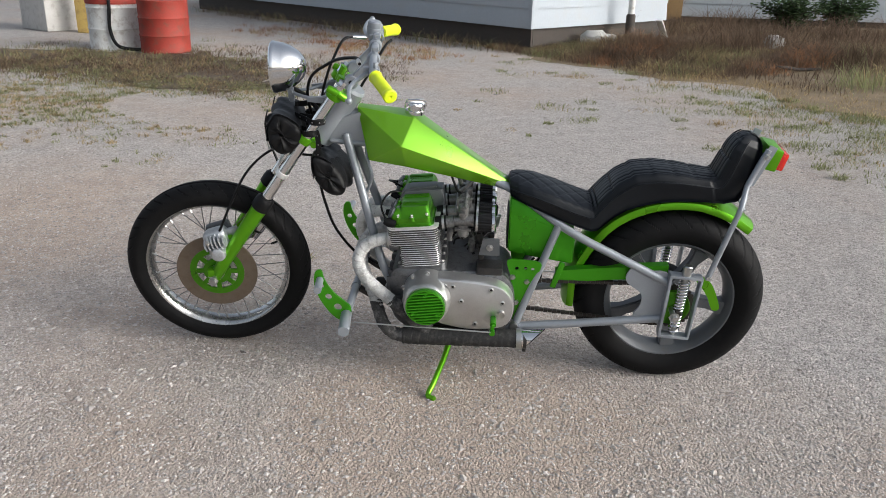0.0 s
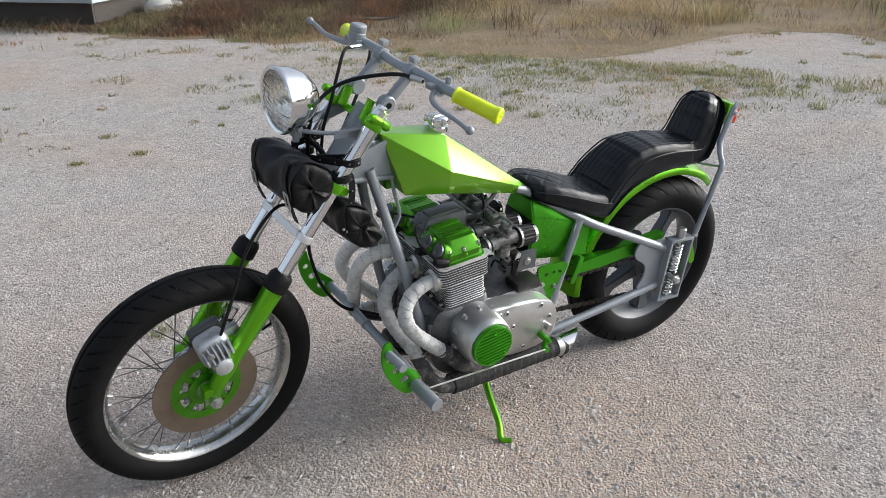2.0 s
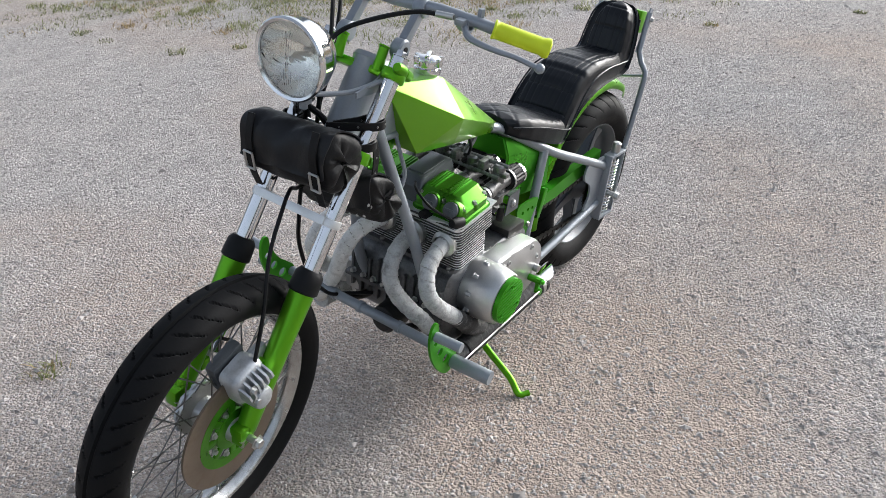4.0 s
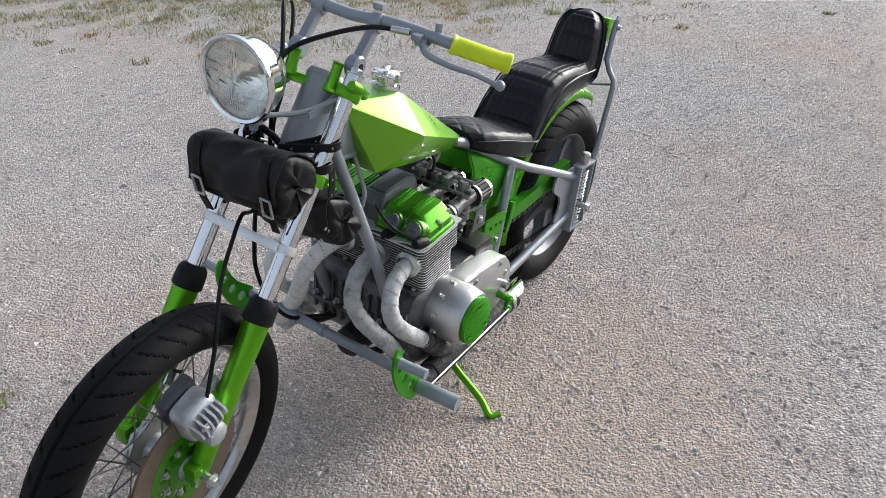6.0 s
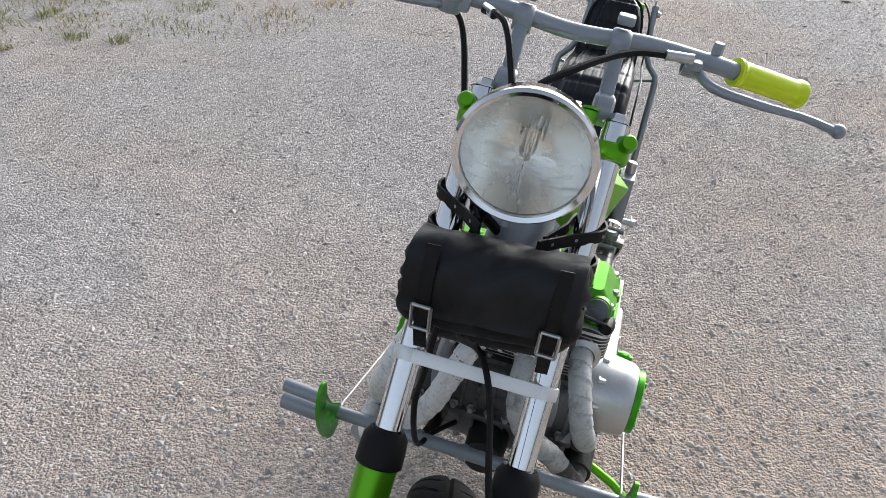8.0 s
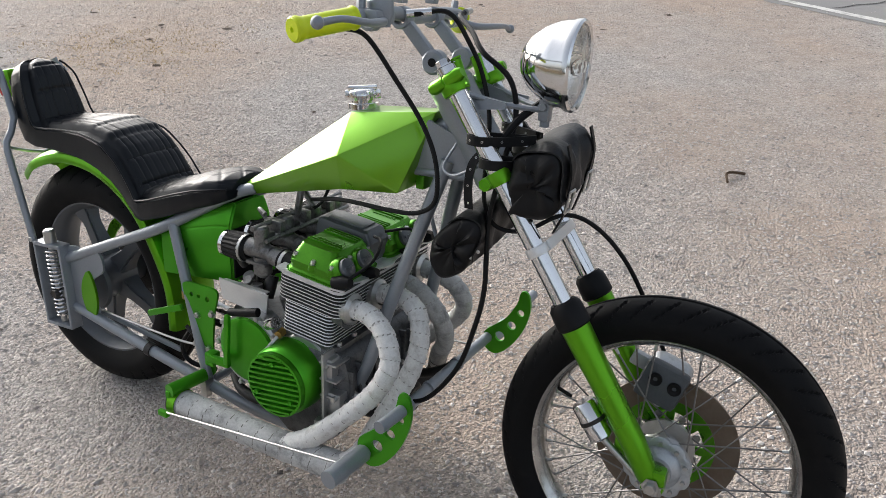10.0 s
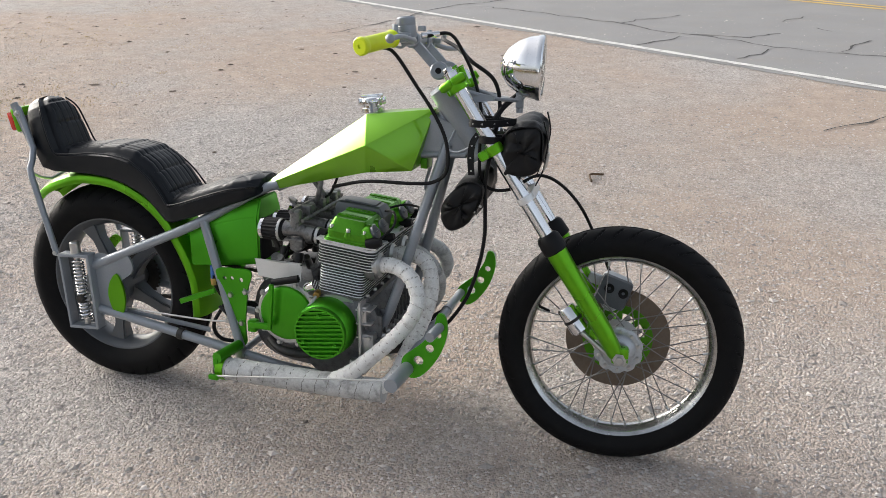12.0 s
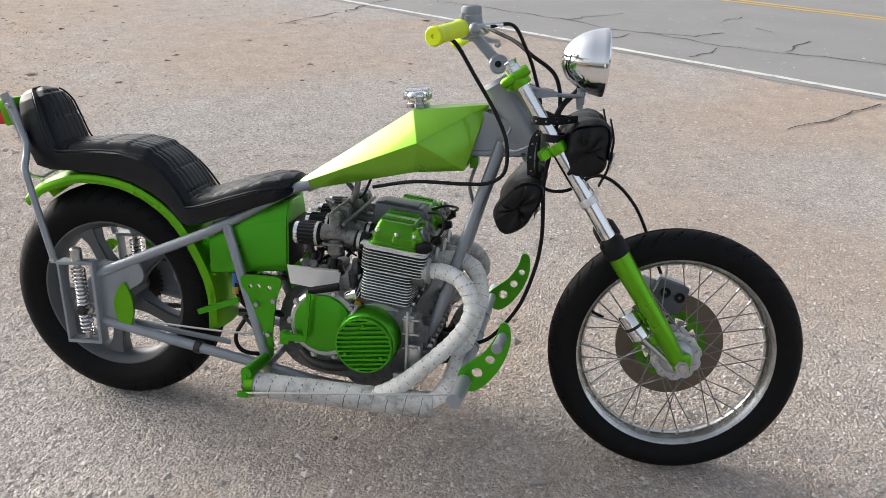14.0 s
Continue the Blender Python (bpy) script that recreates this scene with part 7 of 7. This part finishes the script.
def belt():
    r = random.Random(8)
    bm = bmesh.new()
    a, d, n = Vector((0.9, -11.9, 0.004)), Vector((-0.591, 0.807, 0)), Vector((-0.807, -0.591, 0))
    prev = None
    for i in range(140):
        u = -9.0 + 0.3 * i
        e = rim(u) + 0.25 * math.sin(u * 1.3) + 0.18 * math.sin(u * 3.1 + 1) + r.uniform(-0.12, 0.12)
        v = [bm.verts.new(a + d * u + n * e), bm.verts.new(a + d * u + n * 45)]
        if prev:
            bm.faces.new((prev[0], v[0], v[1], prev[1]))
        prev = v
    tagged(part("weedy_verge", bm, SOIL, None, "dry brown soil strip beyond the gravel", smooth=0), "", "verge", "", "structure")


belt()


def matted_patch():
    """Dark trampled earth and dead growth round the drums."""
    r = random.Random(17)
    bm = bmesh.new()
    sec = [(10.5, -9.6), (8.2, -7.9), (6.6, -7.2), (5.3, -6.8), (4.3, -6.15), (3.4, -5.75), (2.7, -5.75), (2.35, -6.4), (2.8, -7.4), (3.7, -8.5), (4.6, -9.6), (5.8, -10.4), (8.0, -11.8), (11.0, -12.5)]
    ol = smooth2d(sec, 14)
    V = [bm.verts.new((x + r.gauss(0, 0.2), y + r.gauss(0, 0.16), 0.007)) for x, y in ol]
    ed = [bm.edges.new((V[k], V[(k + 1) % len(V)])) for k in range(len(V))]
    bmesh.ops.triangle_fill(bm, edges=ed, use_beauty=True)
    tagged(part("matted_soil", bm, LITTER, None, "dark matted soil and dead growth round the drums", smooth=0), "", "soil", "", "structure")


LITTER = mat("dark_matted_litter", (0.115, 0.091, 0.069), 0.95, 0.0, 0.45, 4.0, bump=0.7, bscale=60, dirt=(0.21, 0.18, 0.145), dirt_amt=0.5, spec=0.1)
matted_patch()


def blades(name, material, label, clumps, seed):
    """Bent grass blades in clumps (x, y, spread, count, height), one joined object."""
    r = np.random.default_rng(seed)
    V, F = [], []
    base = 0
    for x, y, spread, count, h in clumps:
        a = r.uniform(0, 2 * math.pi, count)
        d = spread * np.sqrt(r.uniform(0, 1, count))
        px, py = x + d * np.cos(a), y + d * np.sin(a)
        hh = h * r.uniform(0.45, 1.15, count)
        lean = r.uniform(0.4, 2.2, count) * hh
        b = r.uniform(0, 2 * math.pi, count)
        w = r.uniform(0.0014, 0.0034, count) * (1 + 2 * h)
        wx, wy = -np.sin(b) * w, np.cos(b) * w
        lx, ly = np.cos(b) * lean, np.sin(b) * lean
        z0 = np.zeros(count)
        v = np.stack([np.stack([px - wx, py - wy, z0], 1), np.stack([px + wx, py + wy, z0], 1), np.stack([px + lx * 0.35 + wx * 0.8, py + ly * 0.35 + wy * 0.8, hh * 0.6], 1), np.stack([px + lx * 0.35 - wx * 0.8, py + ly * 0.35 - wy * 0.8, hh * 0.6], 1), np.stack([px + lx, py + ly, hh], 1)], 1)
        V.append(v.reshape(-1, 3))
        idx = base + 5 * np.arange(count)
        F += [(i, i + 1, i + 2, i + 3) for i in idx] + [(i + 3, i + 2, i + 4) for i in idx]
        base += 5 * count
    me = bpy.data.meshes.new(name)
    me.from_pydata(np.concatenate(V).tolist(), [], [tuple(int(k) for k in f) for f in F])
    me.materials.append(material)
    return tagged(new(name, me), label, "grass", "", "stuff")


rg = random.Random(21)
dry, brown, green, rust = [], [], [], []
A0, D0, N0_ = Vector((0.9, -11.9, 0)), Vector((-0.591, 0.807, 0)), Vector((-0.807, -0.591, 0))
for k in range(1500):
    u, w = rg.uniform(-5, 26), rg.uniform(0, 1) ** 1.4 * 9.0
    p = A0 + D0 * u + N0_ * (w + 0.1 + rim(u))
    q = math.sin(u * 0.9) + math.sin(u * 0.37 + 2) + rg.uniform(-1.0, 1.0)
    h = (0.05 + 0.10 * min(1, w / 2.5)) * rg.uniform(0.5, 1.3)
    if w > 1.0 and math.sin(u * 2.1 + 1.3 * math.sin(w * 2.0)) > 0.55:
        h *= 2.6
        q -= 1.2
    if u < 3.8 and rg.random() < 0.8:
        brown.append((p.x, p.y, 0.4, 90, h * 1.15 + 0.04))
    elif q > 1.1:
        green.append((p.x, p.y, 0.3, 46, h * 0.8))
    elif q > -0.35 or w < 0.8:
        dry.append((p.x, p.y, 0.35, 56, h * 0.75))
    elif u > 6.5 and rg.random() < 0.7:
        (dry if rg.random() < 0.7 else green).append((p.x, p.y, 0.35, 50, h * 0.9))
    else:
        brown.append((p.x, p.y, 0.35, 46, h * 1.1))
# tall dead brush between the gravel and the building
for k in range(680):
    u = rg.uniform(1.6, 5.6)
    w = 0.1 + rg.uniform(0, 1) ** 0.8 * min(4.8, 0.4 + (u - 1.5) * 1.15)
    p = A0 + D0 * u + N0_ * w
    tall = 0.08 + 0.27 * min(1.0, w / 1.8) * (0.6 + 0.4 * math.sin(u * 1.9 + w))
    hue = math.sin(u * 2.7 + 1.1 * w) + rg.uniform(-0.8, 0.8)
    (green if hue > 1.05 else dry if hue > 0.55 else rust if hue < -1.25 else brown).append((p.x, p.y, 0.26, 64, tall * rg.uniform(0.6, 1.15)))
# rust-coloured growth thinly spread over the far gravel
for k in range(130):
    u = rg.random()
    p = Vector((4.2, -12.9, 0)).lerp(Vector((0.9, -8.9, 0)), u) + Vector((rg.gauss(0, 0.35), rg.gauss(0, 0.45), 0))
    (rust if rg.random() < 0.75 - 0.4 * u else dry).append((p.x, p.y, rg.uniform(0.1, 0.3), rg.randint(14, 50), rg.uniform(0.03, 0.10)))
# dead growth creeping over the rim of the dark soil
for k in range(420):
    p = Vector((2.3, -5.8, 0)).lerp(Vector((7.2, -7.4, 0)), rg.random() ** 1.4) + Vector((rg.gauss(0, 0.3), rg.gauss(0, 0.28), 0))
    (green if rg.random() < 0.5 else dry if rg.random() < 0.5 else brown).append((p.x, p.y, rg.uniform(0.08, 0.25), rg.randint(14, 44), rg.uniform(0.02, 0.05)))
# sparse tufts pushing through the gravel
for k in range(120):
    u, w = rg.uniform(2, 24), -(rg.uniform(0, 1) ** 2.4) * 3.2
    p = A0 + D0 * u + N0_ * (w + rim(u))
    (green if rg.random() < 0.62 else dry).append((p.x, p.y, rg.uniform(0.05, 0.22), rg.randint(30, 90), rg.uniform(0.02, 0.05)))
for k in range(1500):
    p = Vector((rg.gauss(4.5, 1.35), rg.gauss(-4.7, 0.95), 0))
    if math.sin(p.x * 1.7) + math.sin(p.y * 2.3 + p.x) > -1.0:
        (green if rg.random() < 0.62 else dry).append((p.x, p.y, rg.uniform(0.02, 0.11), rg.randint(10, 34), rg.uniform(0.016, 0.036)))
for x, y in ((-0.67, -5.3), (-5.48, -3.43), (0.29, -3.5), (0.69, -3.47), (-4.2, -2.5), (-4.56, -0.73), (0.38, -4.07), (-0.09, -6.2), (-2.99, -3.68), (-3.2, -4.9), (-2.2, -3.4), (1.7, -4.3), (0.82, -0.9)):
    wide = 0.16 if y < -5.0 else 0.05
    green.append((x, y, wide, 50, 0.02 + 0.2 * wide))
    dry.append((x, y, wide * 1.4, 22, 0.02 + 0.2 * wide))
# green fringe where the weeds run out into the gravel
for k in range(300):
    u, w = rg.gauss(9.3, 1.7), -abs(rg.gauss(0, 1.0))
    p = A0 + D0 * u + N0_ * w
    (green if rg.random() < 0.75 else dry).append((p.x, p.y, rg.uniform(0.06, 0.26), rg.randint(30, 80), rg.uniform(0.02, 0.05) * (1.5 if w > -0.5 else 1.0)))
# matted dry growth beside the drums and at the foot of the building
for k in range(460):
    p = Vector((rg.gauss(4.6, 1.5), rg.gauss(-7.6, 0.8), 0))
    (brown if rg.random() < 0.75 else dry).append((p.x, p.y, 0.22, 50, rg.uniform(0.03, 0.07)))
    if k % 3 == 0:
        green.append((p.x + rg.uniform(-0.8, 2.6), p.y - rg.uniform(-0.2, 1.1), 0.15, 14, 0.09))
for k in range(120):
    u = rg.uniform(0, 10)
    p = Vector((-0.4, -10.2, 0)) + Vector((0.729, -0.684, 0)) * u + Vector((0.2, 0.2, 0)) * rg.random()
    (brown if rg.random() < 0.5 else dry if rg.random() < 0.6 else green).append((p.x, p.y, 0.25, 12, 0.2))
# trodden straw stubble at the bare end of the yard
for k in range(420):
    p = Vector((rg.gauss(-3.9, 0.45), rg.gauss(2.75, 0.35), 0)) if k < 130 else Vector((rg.gauss(-6.3, 1.5), rg.gauss(5.4, 1.6), 0))
    if k % 3 or k < 130:
        dry.append((p.x, p.y, rg.uniform(0.05, 0.2), rg.randint(8, 26), rg.uniform(0.006, 0.016)))
    else:
        brown.append((p.x, p.y, rg.uniform(0.05, 0.16), rg.randint(6, 14), rg.uniform(0.006, 0.014)))
blades("dry_grass", DRYGRASS, "straw-coloured dry grass along the gravel's edge", dry, 1)
blades("rust_weeds", RUSTWEED, "rust-brown low weeds thinly spread on the gravel", rust, 4)
blades("brown_weeds", BROWNWEED, "tangled brown dead weeds", brown, 2)
blades("green_weeds", WEED, "green weeds and grass tufts in the gravel", green, 3)

# ---- building, drums and posts at the back of the yard
# white siding greyed and blued: the wall's shade is in its base colour
SIDING = mat("shaded_weathered_siding", (0.33, 0.365, 0.40), 0.6, 0.0, 0.06, 1.2, bump=0.1, bscale=30, dirt=(0.36, 0.35, 0.33), dirt_amt=0.35)
DARKWOOD = mat("dark_wood_and_base_shade", (0.05, 0.042, 0.036), 0.85, 0.0, 0.25, 5, bump=0.3)
TANWOOD = mat("brown_door_wood", (0.25, 0.16, 0.07), 0.7, 0.0, 0.2, 5, bump=0.2)
REDPAINT = mat("faded_red_drum_paint", (0.26, 0.03, 0.018), 0.68, 0.1, 0.14, 4, bump=0.1, bscale=40, dirt=(0.13, 0.06, 0.04), dirt_amt=0.7)
WHITEPAINT = mat("chipped_white_drum_paint", (0.62, 0.62, 0.60), 0.6, 0.0, 0.1, 4, bump=0.1, bscale=40, dirt=(0.22, 0.15, 0.1), dirt_amt=0.7)
YELLOWPAINT = mat("faded_yellow_post_paint", (0.48, 0.34, 0.10), 0.6, 0.0, 0.14, 4, dirt=(0.2, 0.12, 0.06), dirt_amt=0.6)
CONCRETE = mat("pale_concrete_block", (0.46, 0.45, 0.43), 0.9, 0.0, 0.12, 4, bump=0.3, bscale=80, dirt=(0.22, 0.2, 0.17), dirt_amt=0.5)


def building(origin, along, length, depth, height, lift, label):
    """A low white clad building: boards in courses, corner trim, dark panels below the boards for the crawl space's
    shade.
    """
    ex = Vector(along).normalized()
    ey = Vector((-ex.y, ex.x, 0))
    if ey.y > 0:
        ey = -ey
    M = Matrix(((ex.x, ey.x, 0, origin[0]), (ex.y, ey.y, 0, origin[1]), (0, 0, 1, 0), (0, 0, 0, 1)))
    root = thing("building", label, "building", M)
    part("wall", box(bmesh.new(), (length / 2, depth / 2 + 0.05, (height + lift) / 2 + 0.03), (length - 0.1, depth - 0.1, height - lift), 0), SIDING, root, "white clad wall")
    for k in range(int((height - lift) / 0.3)):
        z = lift + 0.3 * k
        t = bmesh.new()
        loft(t, [[(x, -0.028, z), (x, -0.028, z + 0.02), (x, -0.006, z + 0.3), (x, 0.06, z + 0.3), (x, 0.06, z)] for x in (-0.02, length)])
        part("siding_board", t, SIDING, root)
        t = bmesh.new()
        loft(t, [[(-0.028, y, z), (-0.006, y, z + 0.3), (0.03, y, z + 0.3), (0.03, y, z)] for y in (-0.02, depth)])
        part("siding_board", t, SIDING, root)
    part("corner_trim", box(bmesh.new(), (-0.01, -0.02, (height + lift) / 2), (0.07, 0.07, height - lift), 0.006), SIDING, root)
    # dark panels stand in for shade under the raised floor
    part("skirt", box(bmesh.new(), (length / 2, 0.08, lift / 2 + 0.01), (length - 0.10, 0.04, lift + 0.02), 0), DARKWOOD, root, "dark panel for the shaded crawl space")
    part("skirt", box(bmesh.new(), (0.08, depth / 2 + 0.06, lift / 2 + 0.01), (0.04, depth - 0.12, lift + 0.02), 0), DARKWOOD, root, "dark panel for the shaded crawl space")
    part("roof", box(bmesh.new(), (length / 2, depth / 2, height + 0.12), (length + 0.5, depth + 0.7, 0.10), 0.01), SIDING, root)
    return root


building((-0.66, -10.24), (0.729, -0.684), 11.0, 3.8, 2.6, 0.35, "low white clad building raised on a dark base")
b2 = building((-9.5, -17.0), (1, -0.12), 8.0, 5.9, 2.6, 0.14, "white clad outbuilding behind tall weeds")
part("door", box(bmesh.new(), (5.4, -0.05, 1.06), (0.85, 0.05, 2.0), 0.006), TANWOOD, b2, "brown wooden door")


def drum(name, x, y, r, h, mats, label):
    root = thing(name, label, "drum", pose(x, y, 0.004))
    pr = [(0, 0), (r - 0.004, 0), (r, 0.012), (r - 0.006, 0.024)]
    for k in range(1, 3):
        z = h * k / 3
        pr += [(r - 0.006, z - 0.025), (r + 0.004, z), (r - 0.006, z + 0.025)]
    pr += [(r - 0.006, h - 0.024), (r, h - 0.012), (r - 0.004, h), (r - 0.016, h), (r - 0.018, h - 0.014), (0, h - 0.014)]
    part("drum_shell", lathe(pr, 48), mats, root)
    return root


d1 = drum("red_drum", 4.65, -8.92, 0.35, 0.725, REDPAINT, "faded red steel oil drum standing on the ground")
part("bung", lathe([(0, 0.02), (0.03, 0.02), (0.03, 0), (0, 0)], 12, Matrix.Translation((0.2, 0, 0.711))), STEEL, d1)
d2 = drum("white_drum", 5.50, -9.20, 0.38, 0.88, WHITEPAINT, "chipped white steel drum with a black hose")
part("red_band", lathe([(0.384, 0.64), (0.386, 0.64), (0.386, 0.875), (0.384, 0.875)], 48, closed=True), REDPAINT, d2, "dull red painted band")
part("hose", rod([(-0.1, 0.34, 0.86), (-0.12, 0.40, 0.6), (-0.1, 0.40, 0.3), (-0.2, 0.42, 0.08), (-0.45, 0.40, 0.03), (-0.7, 0.3, 0.03)], 0.025, seg=8), BLACKRUB, d2, "black rubber hose")
yp = thing("yellow_post", "faded yellow steel post at the back of the yard", "post", pose(6.99, -11.3, 0))
part("post", box(bmesh.new(), (0, 0, 0.8), (0.26, 0.2, 1.6), 0.02), YELLOWPAINT, yp)
wb = thing("concrete_block", "pale concrete block beside the yellow post", "block", pose(7.85, -11.7, 0, 0, 0, -36))
part("block", box(bmesh.new(), (0, 0, 0.5), (0.95, 0.6, 1.0), 0.03), CONCRETE, wb)
pp_ = thing("vent_pipe", "short white vent pipe standing in the weeds", "pipe", pose(-2.40, -11.62, 0))
part("pipe", lathe([(0.055, 0.5), (0.055, 1.5), (0.065, 1.5), (0.065, 1.6), (0.045, 1.6), (0.045, 0.5)], 20, closed=True), WHITEPAINT, pp_)
part("collar", lathe([(0, 0), (0.08, 0), (0.08, 0.5), (0.06, 0.53), (0, 0.53)], 16), DARKWOOD, pp_, "rusty dark pipe collar")
for x, y in ((-6.6, -16.2), (-7.6, -15.8)):
    fp = thing("fence_post", "thin dark leaning fence post among weeds", "post", pose(x, y, 0, 3, 2, 0), group="fence posts")
    part("post", rod([(0, 0, 0), (0, 0, 1.4)], 0.03, seg=8, curve=False), DARKWOOD, fp)

SHRUB = mat("dark_shrub_leaves", (0.045, 0.075, 0.03), 0.6, 0.0, 0.2, 4, spec=0.3, island=0.5)
leafy(SHRUB, 0.3)


def shrub(x, y, height, spread, seed):
    """A low bush: bent stems carrying many small leaves."""
    r = random.Random(seed)
    root = thing("shrub", "dense dark green shrub in front of the white outbuilding", "shrub", pose(x, y, 0))
    stems, leaves = bmesh.new(), bmesh.new()
    for k in range(26):
        a, out = r.uniform(0, 2 * math.pi), spread * math.sqrt(r.random())
        top = Vector((out * math.cos(a), out * math.sin(a), height * r.uniform(0.55, 1.0) * (1 - 0.35 * (out / spread) ** 2)))
        mid = top * 0.5 + Vector((r.uniform(-0.08, 0.08), r.uniform(-0.08, 0.08), 0.12 * height))
        path = [Vector((0.15 * top.x, 0.15 * top.y, 0)), mid, top]
        tube(stems, path, [0.018, 0.011, 0.004], seg=6, n=4)
        run = spline(path, 8)
        for p in run[4:]:
            for _ in range(9):
                c = p + Vector((r.gauss(0, 0.09), r.gauss(0, 0.09), r.gauss(0, 0.08)))
                M = Matrix.Translation(c) @ Matrix.Rotation(r.uniform(0, 6.28), 4, "Z") @ Matrix.Rotation(r.uniform(-1.2, 1.2), 4, "X")
                q = r.uniform(0.03, 0.055)
                leaves.faces.new([leaves.verts.new(M @ Vector(v)) for v in ((-q, 0, 0), (0, -q * 0.45, q * 0.12), (q, 0, 0), (0, q * 0.45, q * 0.12))])
    part("stems", stems, DARKWOOD, root, "thin brown stems")
    part("foliage", leaves, SHRUB, root, "small dark green leaves", smooth=0)


shrub(-6.3, -15.2, 1.0, 0.75, 3)
shrub(-7.5, -15.6, 0.9, 0.7, 5)
board = box(bmesh.new(), (0.34, 0, 0.012), (0.68, 0.12, 0.025), 0.004)
tagged(part("plank", board, WHITEPAINT, None, "short weathered white board propped in dead weeds", m=pose(-3.15, -12.1, 0, 0, -38, 60)), "", "board")
for x, y, q in ((-1.75, -11.0, 0.26), (-2.0, -11.15, 0.2), (-4.9, -11.8, 0.2)):
    rk = bmesh.new()
    bmesh.ops.create_icosphere(rk, subdivisions=2, radius=q)
    rr_ = random.Random(int(x * 100))
    for v in rk.verts:
        v.co = v.co * rr_.uniform(0.82, 1.1)
        v.co.z = v.co.z * 0.7 + q * 0.5
    tagged(part("rock", rk, CONCRETE, None, "pale broken rock lying among dead weeds", m=pose(x, y, 0)), "", "rock", "rocks in the weeds")
stick = rod([(-4.5, -8.55, 0.07), (-4.25, -8.6, 0.05), (-3.95, -8.58, 0.08), (-3.7, -8.68, 0.05)], [0.02, 0.022, 0.018, 0.010], seg=8)
tagged(part("branch", stick, DARKWOOD, None, "dark dead branch lying on dry grass"), "", "branch")

# twig and scattered larger stones near the machine
tw = rod([(0.585, 2.31, 0.012), (0.565, 2.38, 0.02), (0.58, 2.42, 0.018), (0.635, 2.45, 0.01)], 0.006, seg=6)
tagged(part("twig", tw, BROWNWEED, None, "small bent dry twig lying on gravel"), "", "twig")
